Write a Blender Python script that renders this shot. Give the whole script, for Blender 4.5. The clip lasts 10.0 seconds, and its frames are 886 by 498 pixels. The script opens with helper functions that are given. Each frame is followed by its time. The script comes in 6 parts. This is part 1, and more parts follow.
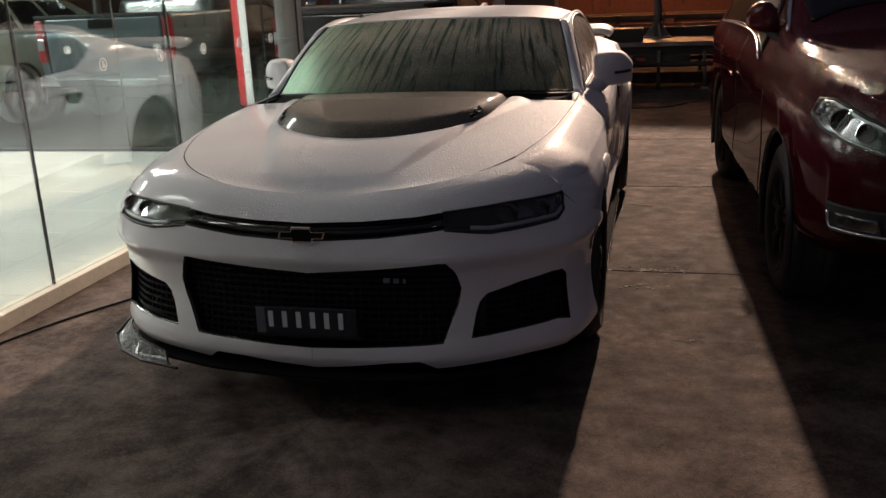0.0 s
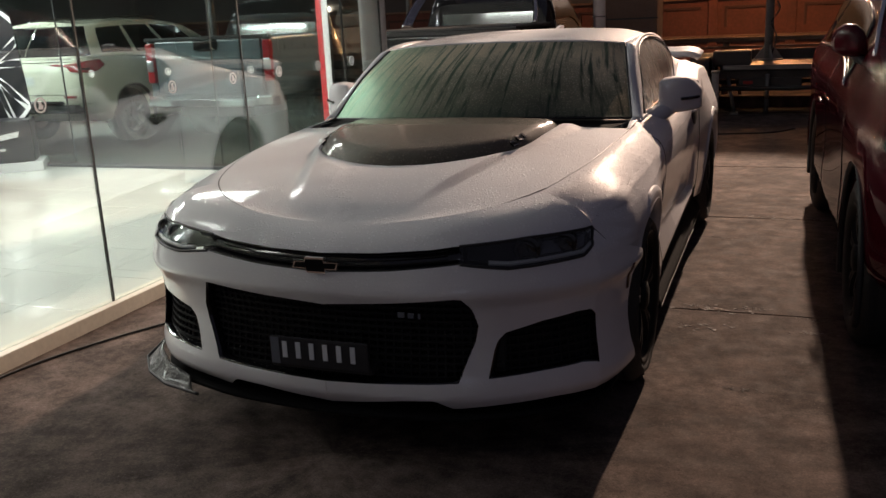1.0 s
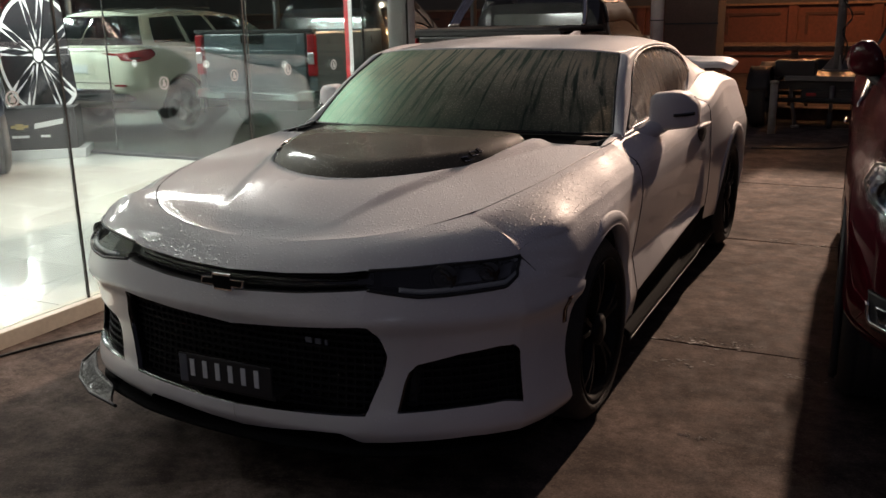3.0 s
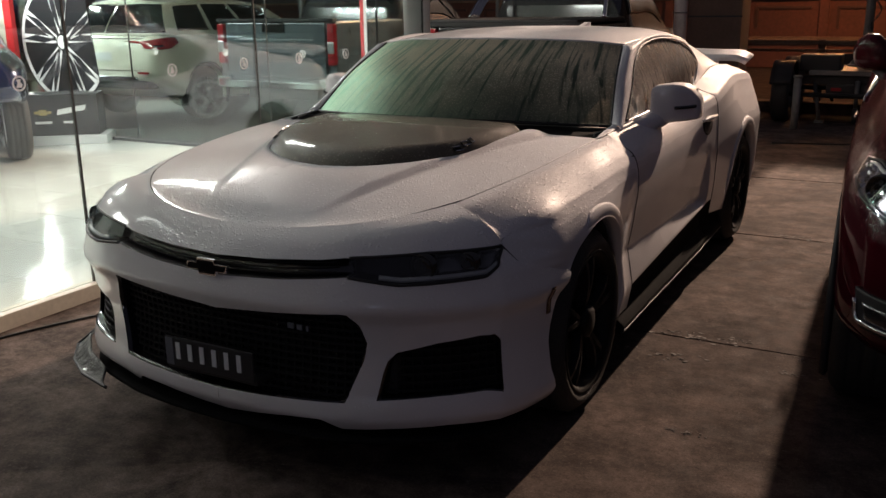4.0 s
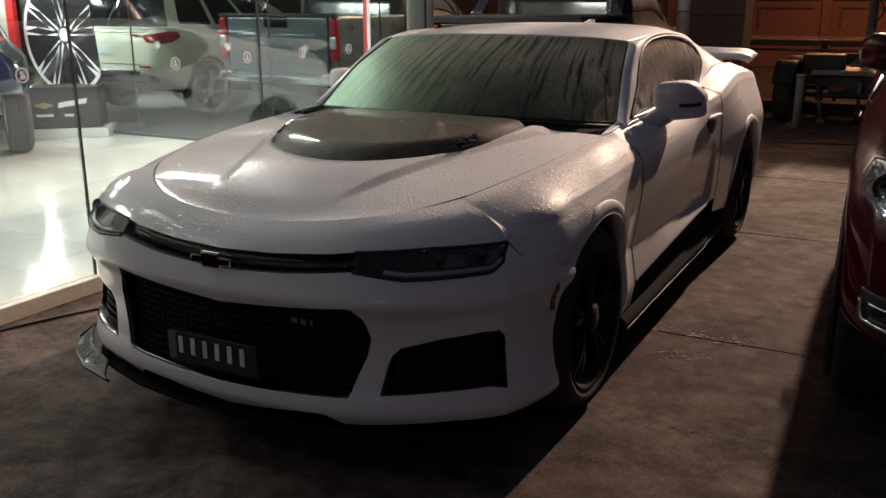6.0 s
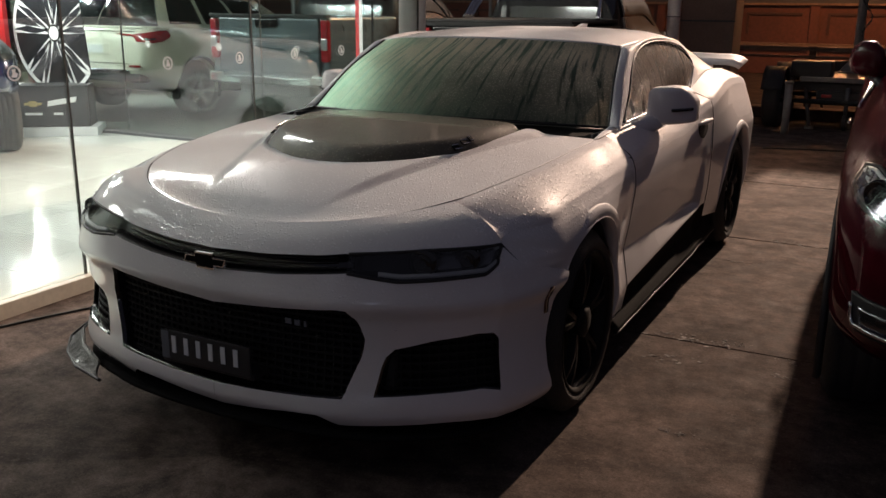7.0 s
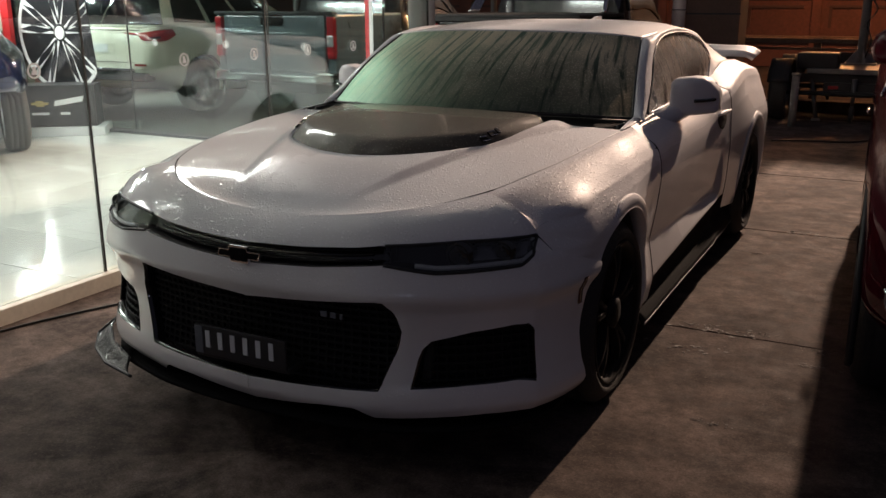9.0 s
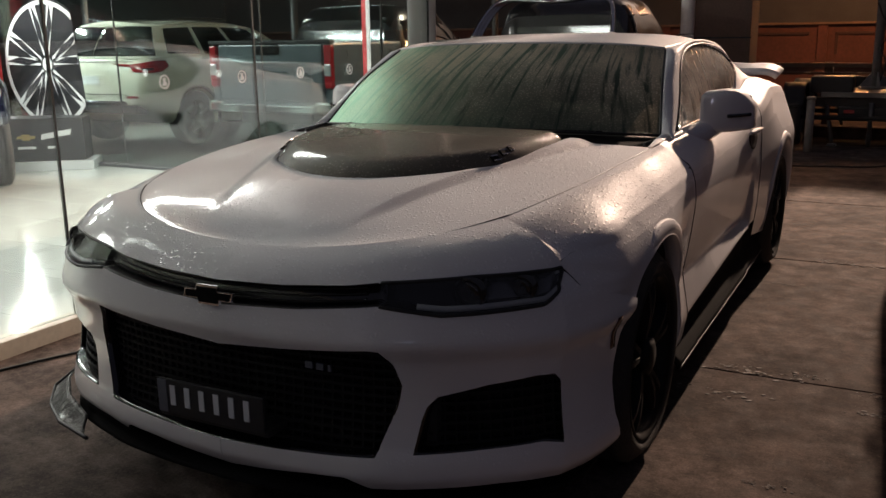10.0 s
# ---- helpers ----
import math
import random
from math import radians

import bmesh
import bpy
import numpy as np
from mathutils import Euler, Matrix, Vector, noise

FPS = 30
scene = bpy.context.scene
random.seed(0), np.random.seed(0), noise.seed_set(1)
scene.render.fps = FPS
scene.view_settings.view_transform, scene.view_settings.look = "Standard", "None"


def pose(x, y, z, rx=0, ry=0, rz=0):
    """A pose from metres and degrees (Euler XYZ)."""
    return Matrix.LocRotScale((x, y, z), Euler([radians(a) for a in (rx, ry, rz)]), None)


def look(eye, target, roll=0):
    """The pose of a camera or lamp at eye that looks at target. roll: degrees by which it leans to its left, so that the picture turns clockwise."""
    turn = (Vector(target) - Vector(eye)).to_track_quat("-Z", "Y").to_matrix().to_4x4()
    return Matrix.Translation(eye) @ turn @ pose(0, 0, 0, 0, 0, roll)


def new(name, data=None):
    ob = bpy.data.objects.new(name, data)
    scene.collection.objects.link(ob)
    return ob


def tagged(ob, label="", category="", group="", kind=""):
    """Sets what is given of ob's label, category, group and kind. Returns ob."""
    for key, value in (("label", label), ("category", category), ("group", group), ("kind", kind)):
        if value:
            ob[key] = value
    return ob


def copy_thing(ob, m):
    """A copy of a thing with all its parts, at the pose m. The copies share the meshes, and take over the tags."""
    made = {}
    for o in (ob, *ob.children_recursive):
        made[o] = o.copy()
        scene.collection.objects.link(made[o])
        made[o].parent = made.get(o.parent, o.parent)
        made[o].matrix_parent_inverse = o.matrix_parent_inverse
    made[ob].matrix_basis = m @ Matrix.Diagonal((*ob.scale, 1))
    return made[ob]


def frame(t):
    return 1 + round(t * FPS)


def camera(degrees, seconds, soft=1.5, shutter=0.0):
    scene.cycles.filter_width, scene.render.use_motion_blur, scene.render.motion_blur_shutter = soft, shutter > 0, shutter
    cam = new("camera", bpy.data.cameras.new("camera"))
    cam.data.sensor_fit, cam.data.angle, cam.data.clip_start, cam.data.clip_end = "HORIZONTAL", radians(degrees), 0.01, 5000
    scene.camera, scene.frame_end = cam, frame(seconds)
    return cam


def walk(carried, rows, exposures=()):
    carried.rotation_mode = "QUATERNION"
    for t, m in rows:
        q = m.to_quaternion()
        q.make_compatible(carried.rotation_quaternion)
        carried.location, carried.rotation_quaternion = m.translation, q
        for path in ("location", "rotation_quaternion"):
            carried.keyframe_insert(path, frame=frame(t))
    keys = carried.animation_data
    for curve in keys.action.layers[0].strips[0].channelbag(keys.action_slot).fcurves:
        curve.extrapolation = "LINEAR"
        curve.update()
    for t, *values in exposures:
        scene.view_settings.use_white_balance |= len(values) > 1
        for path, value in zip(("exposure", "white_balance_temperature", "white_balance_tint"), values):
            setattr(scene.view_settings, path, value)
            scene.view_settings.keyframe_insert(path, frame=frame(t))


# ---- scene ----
cam = camera(52.7, 10.0)
PATH = [
    (0, (1.158, -2.758, 1.484), (0.706, -0.894, 0.921), -2.4),
    (0.5, (1.309, -2.687, 1.48), (0.753, -0.843, 0.942), -3.9),
    (1, (1.431, -2.526, 1.48), (0.731, -0.723, 0.97), -2.7),
    (1.5, (1.633, -2.437, 1.473), (0.819, -0.679, 0.977), -1.3),
    (2, (1.82, -2.379, 1.491), (0.975, -0.636, 0.994), -1.8),
    (3.3, (1.822, -2.091, 1.498), (0.941, -0.374, 0.971), -0.5),
    (3.5, (1.919, -2.093, 1.484), (1.01, -0.393, 0.95), -0.1),
    (4, (1.952, -2.06, 1.488), (1.038, -0.362, 0.959), -0.7),
    (4.5, (1.951, -2.046, 1.484), (1.028, -0.355, 0.945), -0.8),
    (5, (1.944, -2.052, 1.481), (1.02, -0.362, 0.943), -0.9),
    (5.5, (1.937, -2.058, 1.481), (1.012, -0.367, 0.944), -0.6),
    (7, (1.918, -2.079, 1.482), (1.03, -0.368, 0.952), 0.5),
    (7.5, (1.9, -2.094, 1.48), (1.011, -0.381, 0.956), 0.4),
    (8, (1.871, -2.108, 1.48), (0.988, -0.396, 0.943), -0.2),
    (8.5, (1.843, -2.131, 1.477), (0.963, -0.419, 0.935), -0.2),
    (9, (1.818, -2.13, 1.462), (0.932, -0.418, 0.926), -0.1),
    (9.5, (1.737, -2.046, 1.411), (0.855, -0.329, 0.887), -1.5),
    (10, (1.61, -1.754, 1.35), (0.711, -0.028, 0.888), -0.8),
]
walk(cam, [(t, look(eye, target, roll)) for t, eye, target, roll in PATH],
     exposures=[(0.0, 0.41), (1.8, 0.46), (3.3, 0.29), (5.6, 0.29), (6.8, 0.39), (8.0, 0.38), (8.6, 0.29), (9.2, 0.27), (10.0, 0.23)])

# ---- world and lights ----
world = bpy.data.worlds.new("night_sky")
scene.world = world
world.use_nodes = True
world.node_tree.nodes["Background"].inputs[0].default_value = (0.66, 0.65, 0.90, 1)
world.node_tree.nodes["Background"].inputs[1].default_value = 0.052


def lamp(name, kind, m, power, colour, **size):
    data = bpy.data.lights.new(name, kind)
    data.energy, data.color = power, colour
    for key, value in size.items():
        if key == "radius":
            data.shadow_soft_size = value
        elif key == "x":
            data.shape, data.size = "RECTANGLE", value
        elif key == "y":
            data.size_y = value
        elif key == "spread":
            data.spread = radians(value)
    ob = new(name, data)
    ob.matrix_world = m
    return ob


# the street light behind the cars, and two unseen lamps added behind the camera as fill
lamp("street_light", "POINT", pose(1.85, 18.6, 7.7), 16400, (1.0, 0.72, 0.55), radius=0.16)
for place, watts in (((5, -15, 2.6), 22), ((-1.5, -16, 4.2), 12)):
    lamp("front_fill", "AREA", look(place, (0, 0, 0.6)), watts, (0.74, 0.76, 1.0), x=1.6, y=0.4)
# unseen sodium lamp added in front of the wall across the street
lamp("sodium_light", "POINT", pose(1.0, 16.6, 3.6), 560, (1.0, 0.42, 0.17), radius=0.2)
# ceiling lights of the showroom
CEILING = 3.3
SHOWROOM_LIGHTS = [(-3.4, 0.4, 8), (-3.4, 3.2, 46), (-6.2, 0.4, 50), (-6.2, 3.2, 68), (-3.4, -2.6, 15), (-8.8, 3.0, 200), (-8.8, 4.3, 200)]
for lx, ly, watts in SHOWROOM_LIGHTS:
    lamp("showroom_light", "AREA", pose(lx, ly, CEILING - 0.10), watts, (1.0, 0.98, 0.92), x=1.3 if lx > -4 else 1.5, y=0.3 if lx > -4 else 0.5 if lx > -8 else 0.14)
# an unseen light panel over the parked row, placed for its reflection in the floor
lamp("unseen_panel_light", "AREA", pose(-11.6, 8.15, 3.02, 0, 0, 138), 520, (1.0, 0.98, 0.92), x=4.6, y=0.16)


# ---- materials ----
def material(name, colour=(0.5, 0.5, 0.5), rough=0.5, metal=0.0, coat=0.0, coat_rough=0.05, spec=0.5, grain=0.0, scale=30.0, bump=0.0,
             stain=0.0, stain_scale=1.5, rough_var=0.0, emit=None, power=0.0, alpha=1.0):
    """A surface with fine grain, broader stains and a fine relief."""
    m = bpy.data.materials.new(name)
    m.use_nodes = True
    n, k = m.node_tree.nodes, m.node_tree.links
    b = n["Principled BSDF"]
    b.inputs["Base Color"].default_value = (*colour, 1)
    b.inputs["Roughness"].default_value, b.inputs["Metallic"].default_value = rough, metal
    b.inputs["Coat Weight"].default_value, b.inputs["Coat Roughness"].default_value = coat, coat_rough
    b.inputs["Specular IOR Level"].default_value = spec
    if emit:
        b.inputs["Emission Color"].default_value, b.inputs["Emission Strength"].default_value = (*emit, 1), power
    if grain or stain or bump or rough_var:
        tc = n.new("ShaderNodeTexCoord")
        fine, broad = n.new("ShaderNodeTexNoise"), n.new("ShaderNodeTexNoise")
        fine.inputs["Scale"].default_value, fine.inputs["Detail"].default_value = scale, 6
        broad.inputs["Scale"].default_value, broad.inputs["Detail"].default_value, broad.inputs["Roughness"].default_value = stain_scale, 8, 0.65
        k.new(tc.outputs["Object"], fine.inputs["Vector"]), k.new(tc.outputs["Object"], broad.inputs["Vector"])
        f1, f2 = n.new("ShaderNodeMapRange"), n.new("ShaderNodeMapRange")
        for f, src, amount in ((f1, fine, grain), (f2, broad, stain)):
            f.inputs["From Min"].default_value, f.inputs["From Max"].default_value = 0.3, 0.7
            f.inputs["To Min"].default_value, f.inputs["To Max"].default_value = 1 - amount, 1 + amount
            k.new(src.outputs["Fac"], f.inputs["Value"])
        mul = n.new("ShaderNodeMath")
        mul.operation = "MULTIPLY"
        k.new(f1.outputs[0], mul.inputs[0]), k.new(f2.outputs[0], mul.inputs[1])
        tint = n.new("ShaderNodeVectorMath")
        tint.operation = "SCALE"
        tint.inputs[0].default_value = colour
        k.new(mul.outputs[0], tint.inputs["Scale"])
        k.new(tint.outputs[0], b.inputs["Base Color"])
        if rough_var:
            r = n.new("ShaderNodeMapRange")
            r.inputs["From Min"].default_value, r.inputs["From Max"].default_value = 0.35, 0.65
            r.inputs["To Min"].default_value, r.inputs["To Max"].default_value = max(0.02, rough - rough_var), min(1, rough + rough_var)
            k.new(broad.outputs["Fac"], r.inputs["Value"]), k.new(r.outputs[0], b.inputs["Roughness"])
        if bump:
            bp = n.new("ShaderNodeBump")
            bp.inputs["Strength"].default_value, bp.inputs["Distance"].default_value = bump, 0.01
            k.new(fine.outputs["Fac"], bp.inputs["Height"]), k.new(bp.outputs[0], b.inputs["Normal"])
    return m


def wet_paint(name, colour, bead=0.5, flake=0.0, rough=0.5, coat=1.0, dew=0.36, dry=0.06, spec=0.5, dry_side=None, mark=0.25, sides=0.9):
    """Car paint under a clear coat, fogged with dew and covered with water beads of two sizes, their glints tinted into
    the base colour.
    """
    m = bpy.data.materials.new(name)
    m.use_nodes = True
    n, k = m.node_tree.nodes, m.node_tree.links
    b = n["Principled BSDF"]
    b.inputs["Metallic"].default_value, b.inputs["Roughness"].default_value = flake, rough
    b.inputs["Coat Weight"].default_value, b.inputs["Specular IOR Level"].default_value = coat, spec
    tc, geo = n.new("ShaderNodeTexCoord"), n.new("ShaderNodeNewGeometry")
    sep, place = n.new("ShaderNodeSeparateXYZ"), n.new("ShaderNodeSeparateXYZ")
    k.new(geo.outputs["Normal"], sep.inputs[0]), k.new(geo.outputs["Position"], place.inputs[0])

    def ramp(src, lo, hi, t0=0.0, t1=1.0, soft=False):
        f = n.new("ShaderNodeMapRange")
        f.interpolation_type = "SMOOTHSTEP" if soft else "LINEAR"
        f.inputs["From Min"].default_value, f.inputs["From Max"].default_value = lo, hi
        f.inputs["To Min"].default_value, f.inputs["To Max"].default_value = t0, t1
        k.new(src, f.inputs["Value"])
        return f.outputs[0]

    def sums(op, a, c):
        f = n.new("ShaderNodeMath")
        f.operation = op
        for i, v in enumerate((a, c)):
            if isinstance(v, float):
                f.inputs[i].default_value = v
            else:
                k.new(v, f.inputs[i])
        return f.outputs[0]

    def noise(size, detail):
        t = n.new("ShaderNodeTexNoise")
        t.inputs["Scale"].default_value, t.inputs["Detail"].default_value = size, detail
        k.new(tc.outputs["Object"], t.inputs["Vector"])
        return t.outputs["Fac"]

    up, top = ramp(sep.outputs["Z"], 0.08, 0.6), ramp(sep.outputs["Z"], 0.12, 0.42)
    patchy, broad = noise(9.0, 5), noise(2.2, 4)
    wet = sums("MULTIPLY", up, ramp(patchy, 0.36, 0.60, 0.35, 1.0))
    fog = sums("MULTIPLY", ramp(broad, 0.35, 0.6, 0.75, 1.0), top)
    if dry_side:
        shifted = sums("ADD", place.outputs["X"], sums("MULTIPLY", broad, 0.5))
        wet = sums("MULTIPLY", wet, ramp(shifted, dry_side[0] - 0.4, dry_side[1] - 0.2, 0.0, 1.0, True))
        fog = sums("MULTIPLY", fog, ramp(shifted, dry_side[0], dry_side[1], 0.0, 1.0, True))
    k.new(ramp(fog, 0.0, 1.0, max(coat, sides), coat), b.inputs["Coat Weight"])
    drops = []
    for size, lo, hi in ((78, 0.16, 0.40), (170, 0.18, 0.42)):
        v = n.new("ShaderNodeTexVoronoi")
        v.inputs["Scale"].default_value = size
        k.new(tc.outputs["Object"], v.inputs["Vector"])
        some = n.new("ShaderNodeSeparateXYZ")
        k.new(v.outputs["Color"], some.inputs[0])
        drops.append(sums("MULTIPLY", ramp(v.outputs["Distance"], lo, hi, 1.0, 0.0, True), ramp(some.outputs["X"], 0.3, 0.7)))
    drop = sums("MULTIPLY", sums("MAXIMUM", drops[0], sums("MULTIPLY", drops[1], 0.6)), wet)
    bp = n.new("ShaderNodeBump")
    bp.inputs["Strength"].default_value, bp.inputs["Distance"].default_value = bead, 0.004
    k.new(drop, bp.inputs["Height"])
    k.new(bp.outputs[0], b.inputs["Normal"]), k.new(bp.outputs[0], b.inputs["Coat Normal"])
    k.new(ramp(sums("MULTIPLY", fog, ramp(drop, 0.0, 1.0, 1.0, 0.45)), 0.0, 1.0, dry, dew), b.inputs["Coat Roughness"])
    # beads' refracted light put into the base colour: negative mark lightens, positive darkens
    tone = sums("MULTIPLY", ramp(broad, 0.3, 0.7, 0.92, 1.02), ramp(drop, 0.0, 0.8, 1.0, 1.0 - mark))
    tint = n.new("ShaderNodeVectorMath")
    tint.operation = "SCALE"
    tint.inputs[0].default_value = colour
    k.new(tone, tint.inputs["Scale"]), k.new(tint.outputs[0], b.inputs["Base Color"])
    return m


def pane_glass(name, tint=(0.9, 0.95, 0.93), film=0.0, film_colour=(0.6, 0.6, 0.58), streak=(60, 60, 6), gloss=1.0, rough=0.0, face=0.05, fan=0.0, fade=None, shade=(1, 1, 1), power=4.0):
    """A thin pane: clear through, mirror-like at its face, with an uneven film of water on it."""
    m = bpy.data.materials.new(name)
    m.use_nodes = True
    n, k = m.node_tree.nodes, m.node_tree.links
    n.remove(n["Principled BSDF"])
    out = n["Material Output"]
    clear, shine, mix, fres = n.new("ShaderNodeBsdfTransparent"), n.new("ShaderNodeBsdfGlossy"), n.new("ShaderNodeMixShader"), n.new("ShaderNodeMapRange")
    clear.inputs[0].default_value = (*tint, 1)
    shine.inputs["Roughness"].default_value = rough
    shine.inputs["Color"].default_value = (gloss * shade[0], gloss * shade[1], gloss * shade[2], 1)
    facing, fifth = n.new("ShaderNodeLayerWeight"), n.new("ShaderNodeMath")
    facing.inputs["Blend"].default_value = 0.5
    fifth.operation = "POWER"
    fifth.inputs[1].default_value = power
    k.new(facing.outputs["Facing"], fifth.inputs[0]), k.new(fifth.outputs[0], fres.inputs["Value"])
    fres.inputs["To Min"].default_value, fres.inputs["To Max"].default_value = face, 1.0
    k.new(fres.outputs[0], mix.inputs[0]), k.new(clear.outputs[0], mix.inputs[1]), k.new(shine.outputs[0], mix.inputs[2])
    last = mix
    if film:
        tc, mp = n.new("ShaderNodeTexCoord"), n.new("ShaderNodeMapping")
        mp.inputs["Scale"].default_value = streak
        if fan:
            parts3, joined, spread, over = n.new("ShaderNodeSeparateXYZ"), n.new("ShaderNodeCombineXYZ"), n.new("ShaderNodeMapRange"), n.new("ShaderNodeMath")
            k.new(tc.outputs["Object"], parts3.inputs[0])
            spread.inputs["From Min"].default_value, spread.inputs["From Max"].default_value = 0.9, 1.3
            spread.inputs["To Min"].default_value, spread.inputs["To Max"].default_value = 1 + 0.4 * fan, 1.0
            over.operation = "DIVIDE"
            k.new(parts3.outputs["Z"], spread.inputs["Value"])
            k.new(parts3.outputs["X"], over.inputs[0]), k.new(spread.outputs[0], over.inputs[1])
            k.new(over.outputs[0], joined.inputs["X"]), k.new(parts3.outputs["Z"], joined.inputs["Z"])
            k.new(joined.outputs[0], mp.inputs["Vector"])
        else:
            k.new(tc.outputs["Object"], mp.inputs["Vector"])
        runs, beads, broad = n.new("ShaderNodeTexNoise"), n.new("ShaderNodeTexVoronoi"), n.new("ShaderNodeTexNoise")
        runs.inputs["Scale"].default_value, runs.inputs["Detail"].default_value, runs.inputs["Distortion"].default_value = 1.0, 5, 0.35
        beads.inputs["Scale"].default_value = 105
        broad.inputs["Scale"].default_value, broad.inputs["Detail"].default_value = 2.2, 4
        k.new(mp.outputs[0], runs.inputs["Vector"]), k.new(tc.outputs["Object"], beads.inputs["Vector"]), k.new(tc.outputs["Object"], broad.inputs["Vector"])
        a, c, d = (n.new("ShaderNodeMapRange") for _ in range(3))
        for f, src, lo, hi, t0, t1 in ((a, runs.outputs["Fac"], 0.38, 0.49, 0.08, 1.1), (c, beads.outputs["Distance"], 0.16, 0.40, 1.3, 0.55), (d, broad.outputs["Fac"], 0.34, 0.66, 0.2, 1.4)):
            f.inputs["From Min"].default_value, f.inputs["From Max"].default_value = lo, hi
            f.inputs["To Min"].default_value, f.inputs["To Max"].default_value = t0, t1
            k.new(src, f.inputs["Value"])
        p, q, r = (n.new("ShaderNodeMath") for _ in range(3))
        for f in (p, q, r):
            f.operation = "MULTIPLY"
        k.new(a.outputs[0], p.inputs[0]), k.new(c.outputs[0], p.inputs[1])
        k.new(p.outputs[0], q.inputs[0]), k.new(d.outputs[0], q.inputs[1])
        k.new(q.outputs[0], r.inputs[0])
        r.inputs[1].default_value = film
        # film scaled by height: weakest low on the pane, full at the top
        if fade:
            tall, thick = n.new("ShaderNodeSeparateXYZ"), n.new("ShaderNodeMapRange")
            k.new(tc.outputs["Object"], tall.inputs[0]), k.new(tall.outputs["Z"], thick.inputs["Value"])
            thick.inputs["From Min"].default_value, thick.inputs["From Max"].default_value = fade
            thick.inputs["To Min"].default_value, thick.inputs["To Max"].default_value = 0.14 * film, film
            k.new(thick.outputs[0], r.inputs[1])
        water, m2 = n.new("ShaderNodeBsdfDiffuse"), n.new("ShaderNodeMixShader")
        water.inputs[0].default_value = (*film_colour, 1)
        lit, both_ways = n.new("ShaderNodeBsdfTranslucent"), n.new("ShaderNodeMixShader")
        lit.inputs[0].default_value = (*film_colour, 1)
        both_ways.inputs[0].default_value = 0.6
        k.new(water.outputs[0], both_ways.inputs[1]), k.new(lit.outputs[0], both_ways.inputs[2])
        k.new(r.outputs[0], m2.inputs[0]), k.new(mix.outputs[0], m2.inputs[1]), k.new(both_ways.outputs[0], m2.inputs[2])
        bp = n.new("ShaderNodeBump")
        bp.inputs["Strength"].default_value, bp.inputs["Distance"].default_value = 0.35, 0.002
        k.new(p.outputs[0], bp.inputs["Height"]), k.new(bp.outputs[0], shine.inputs["Normal"])
        last = m2
    k.new(last.outputs[0], out.inputs["Surface"])
    return m


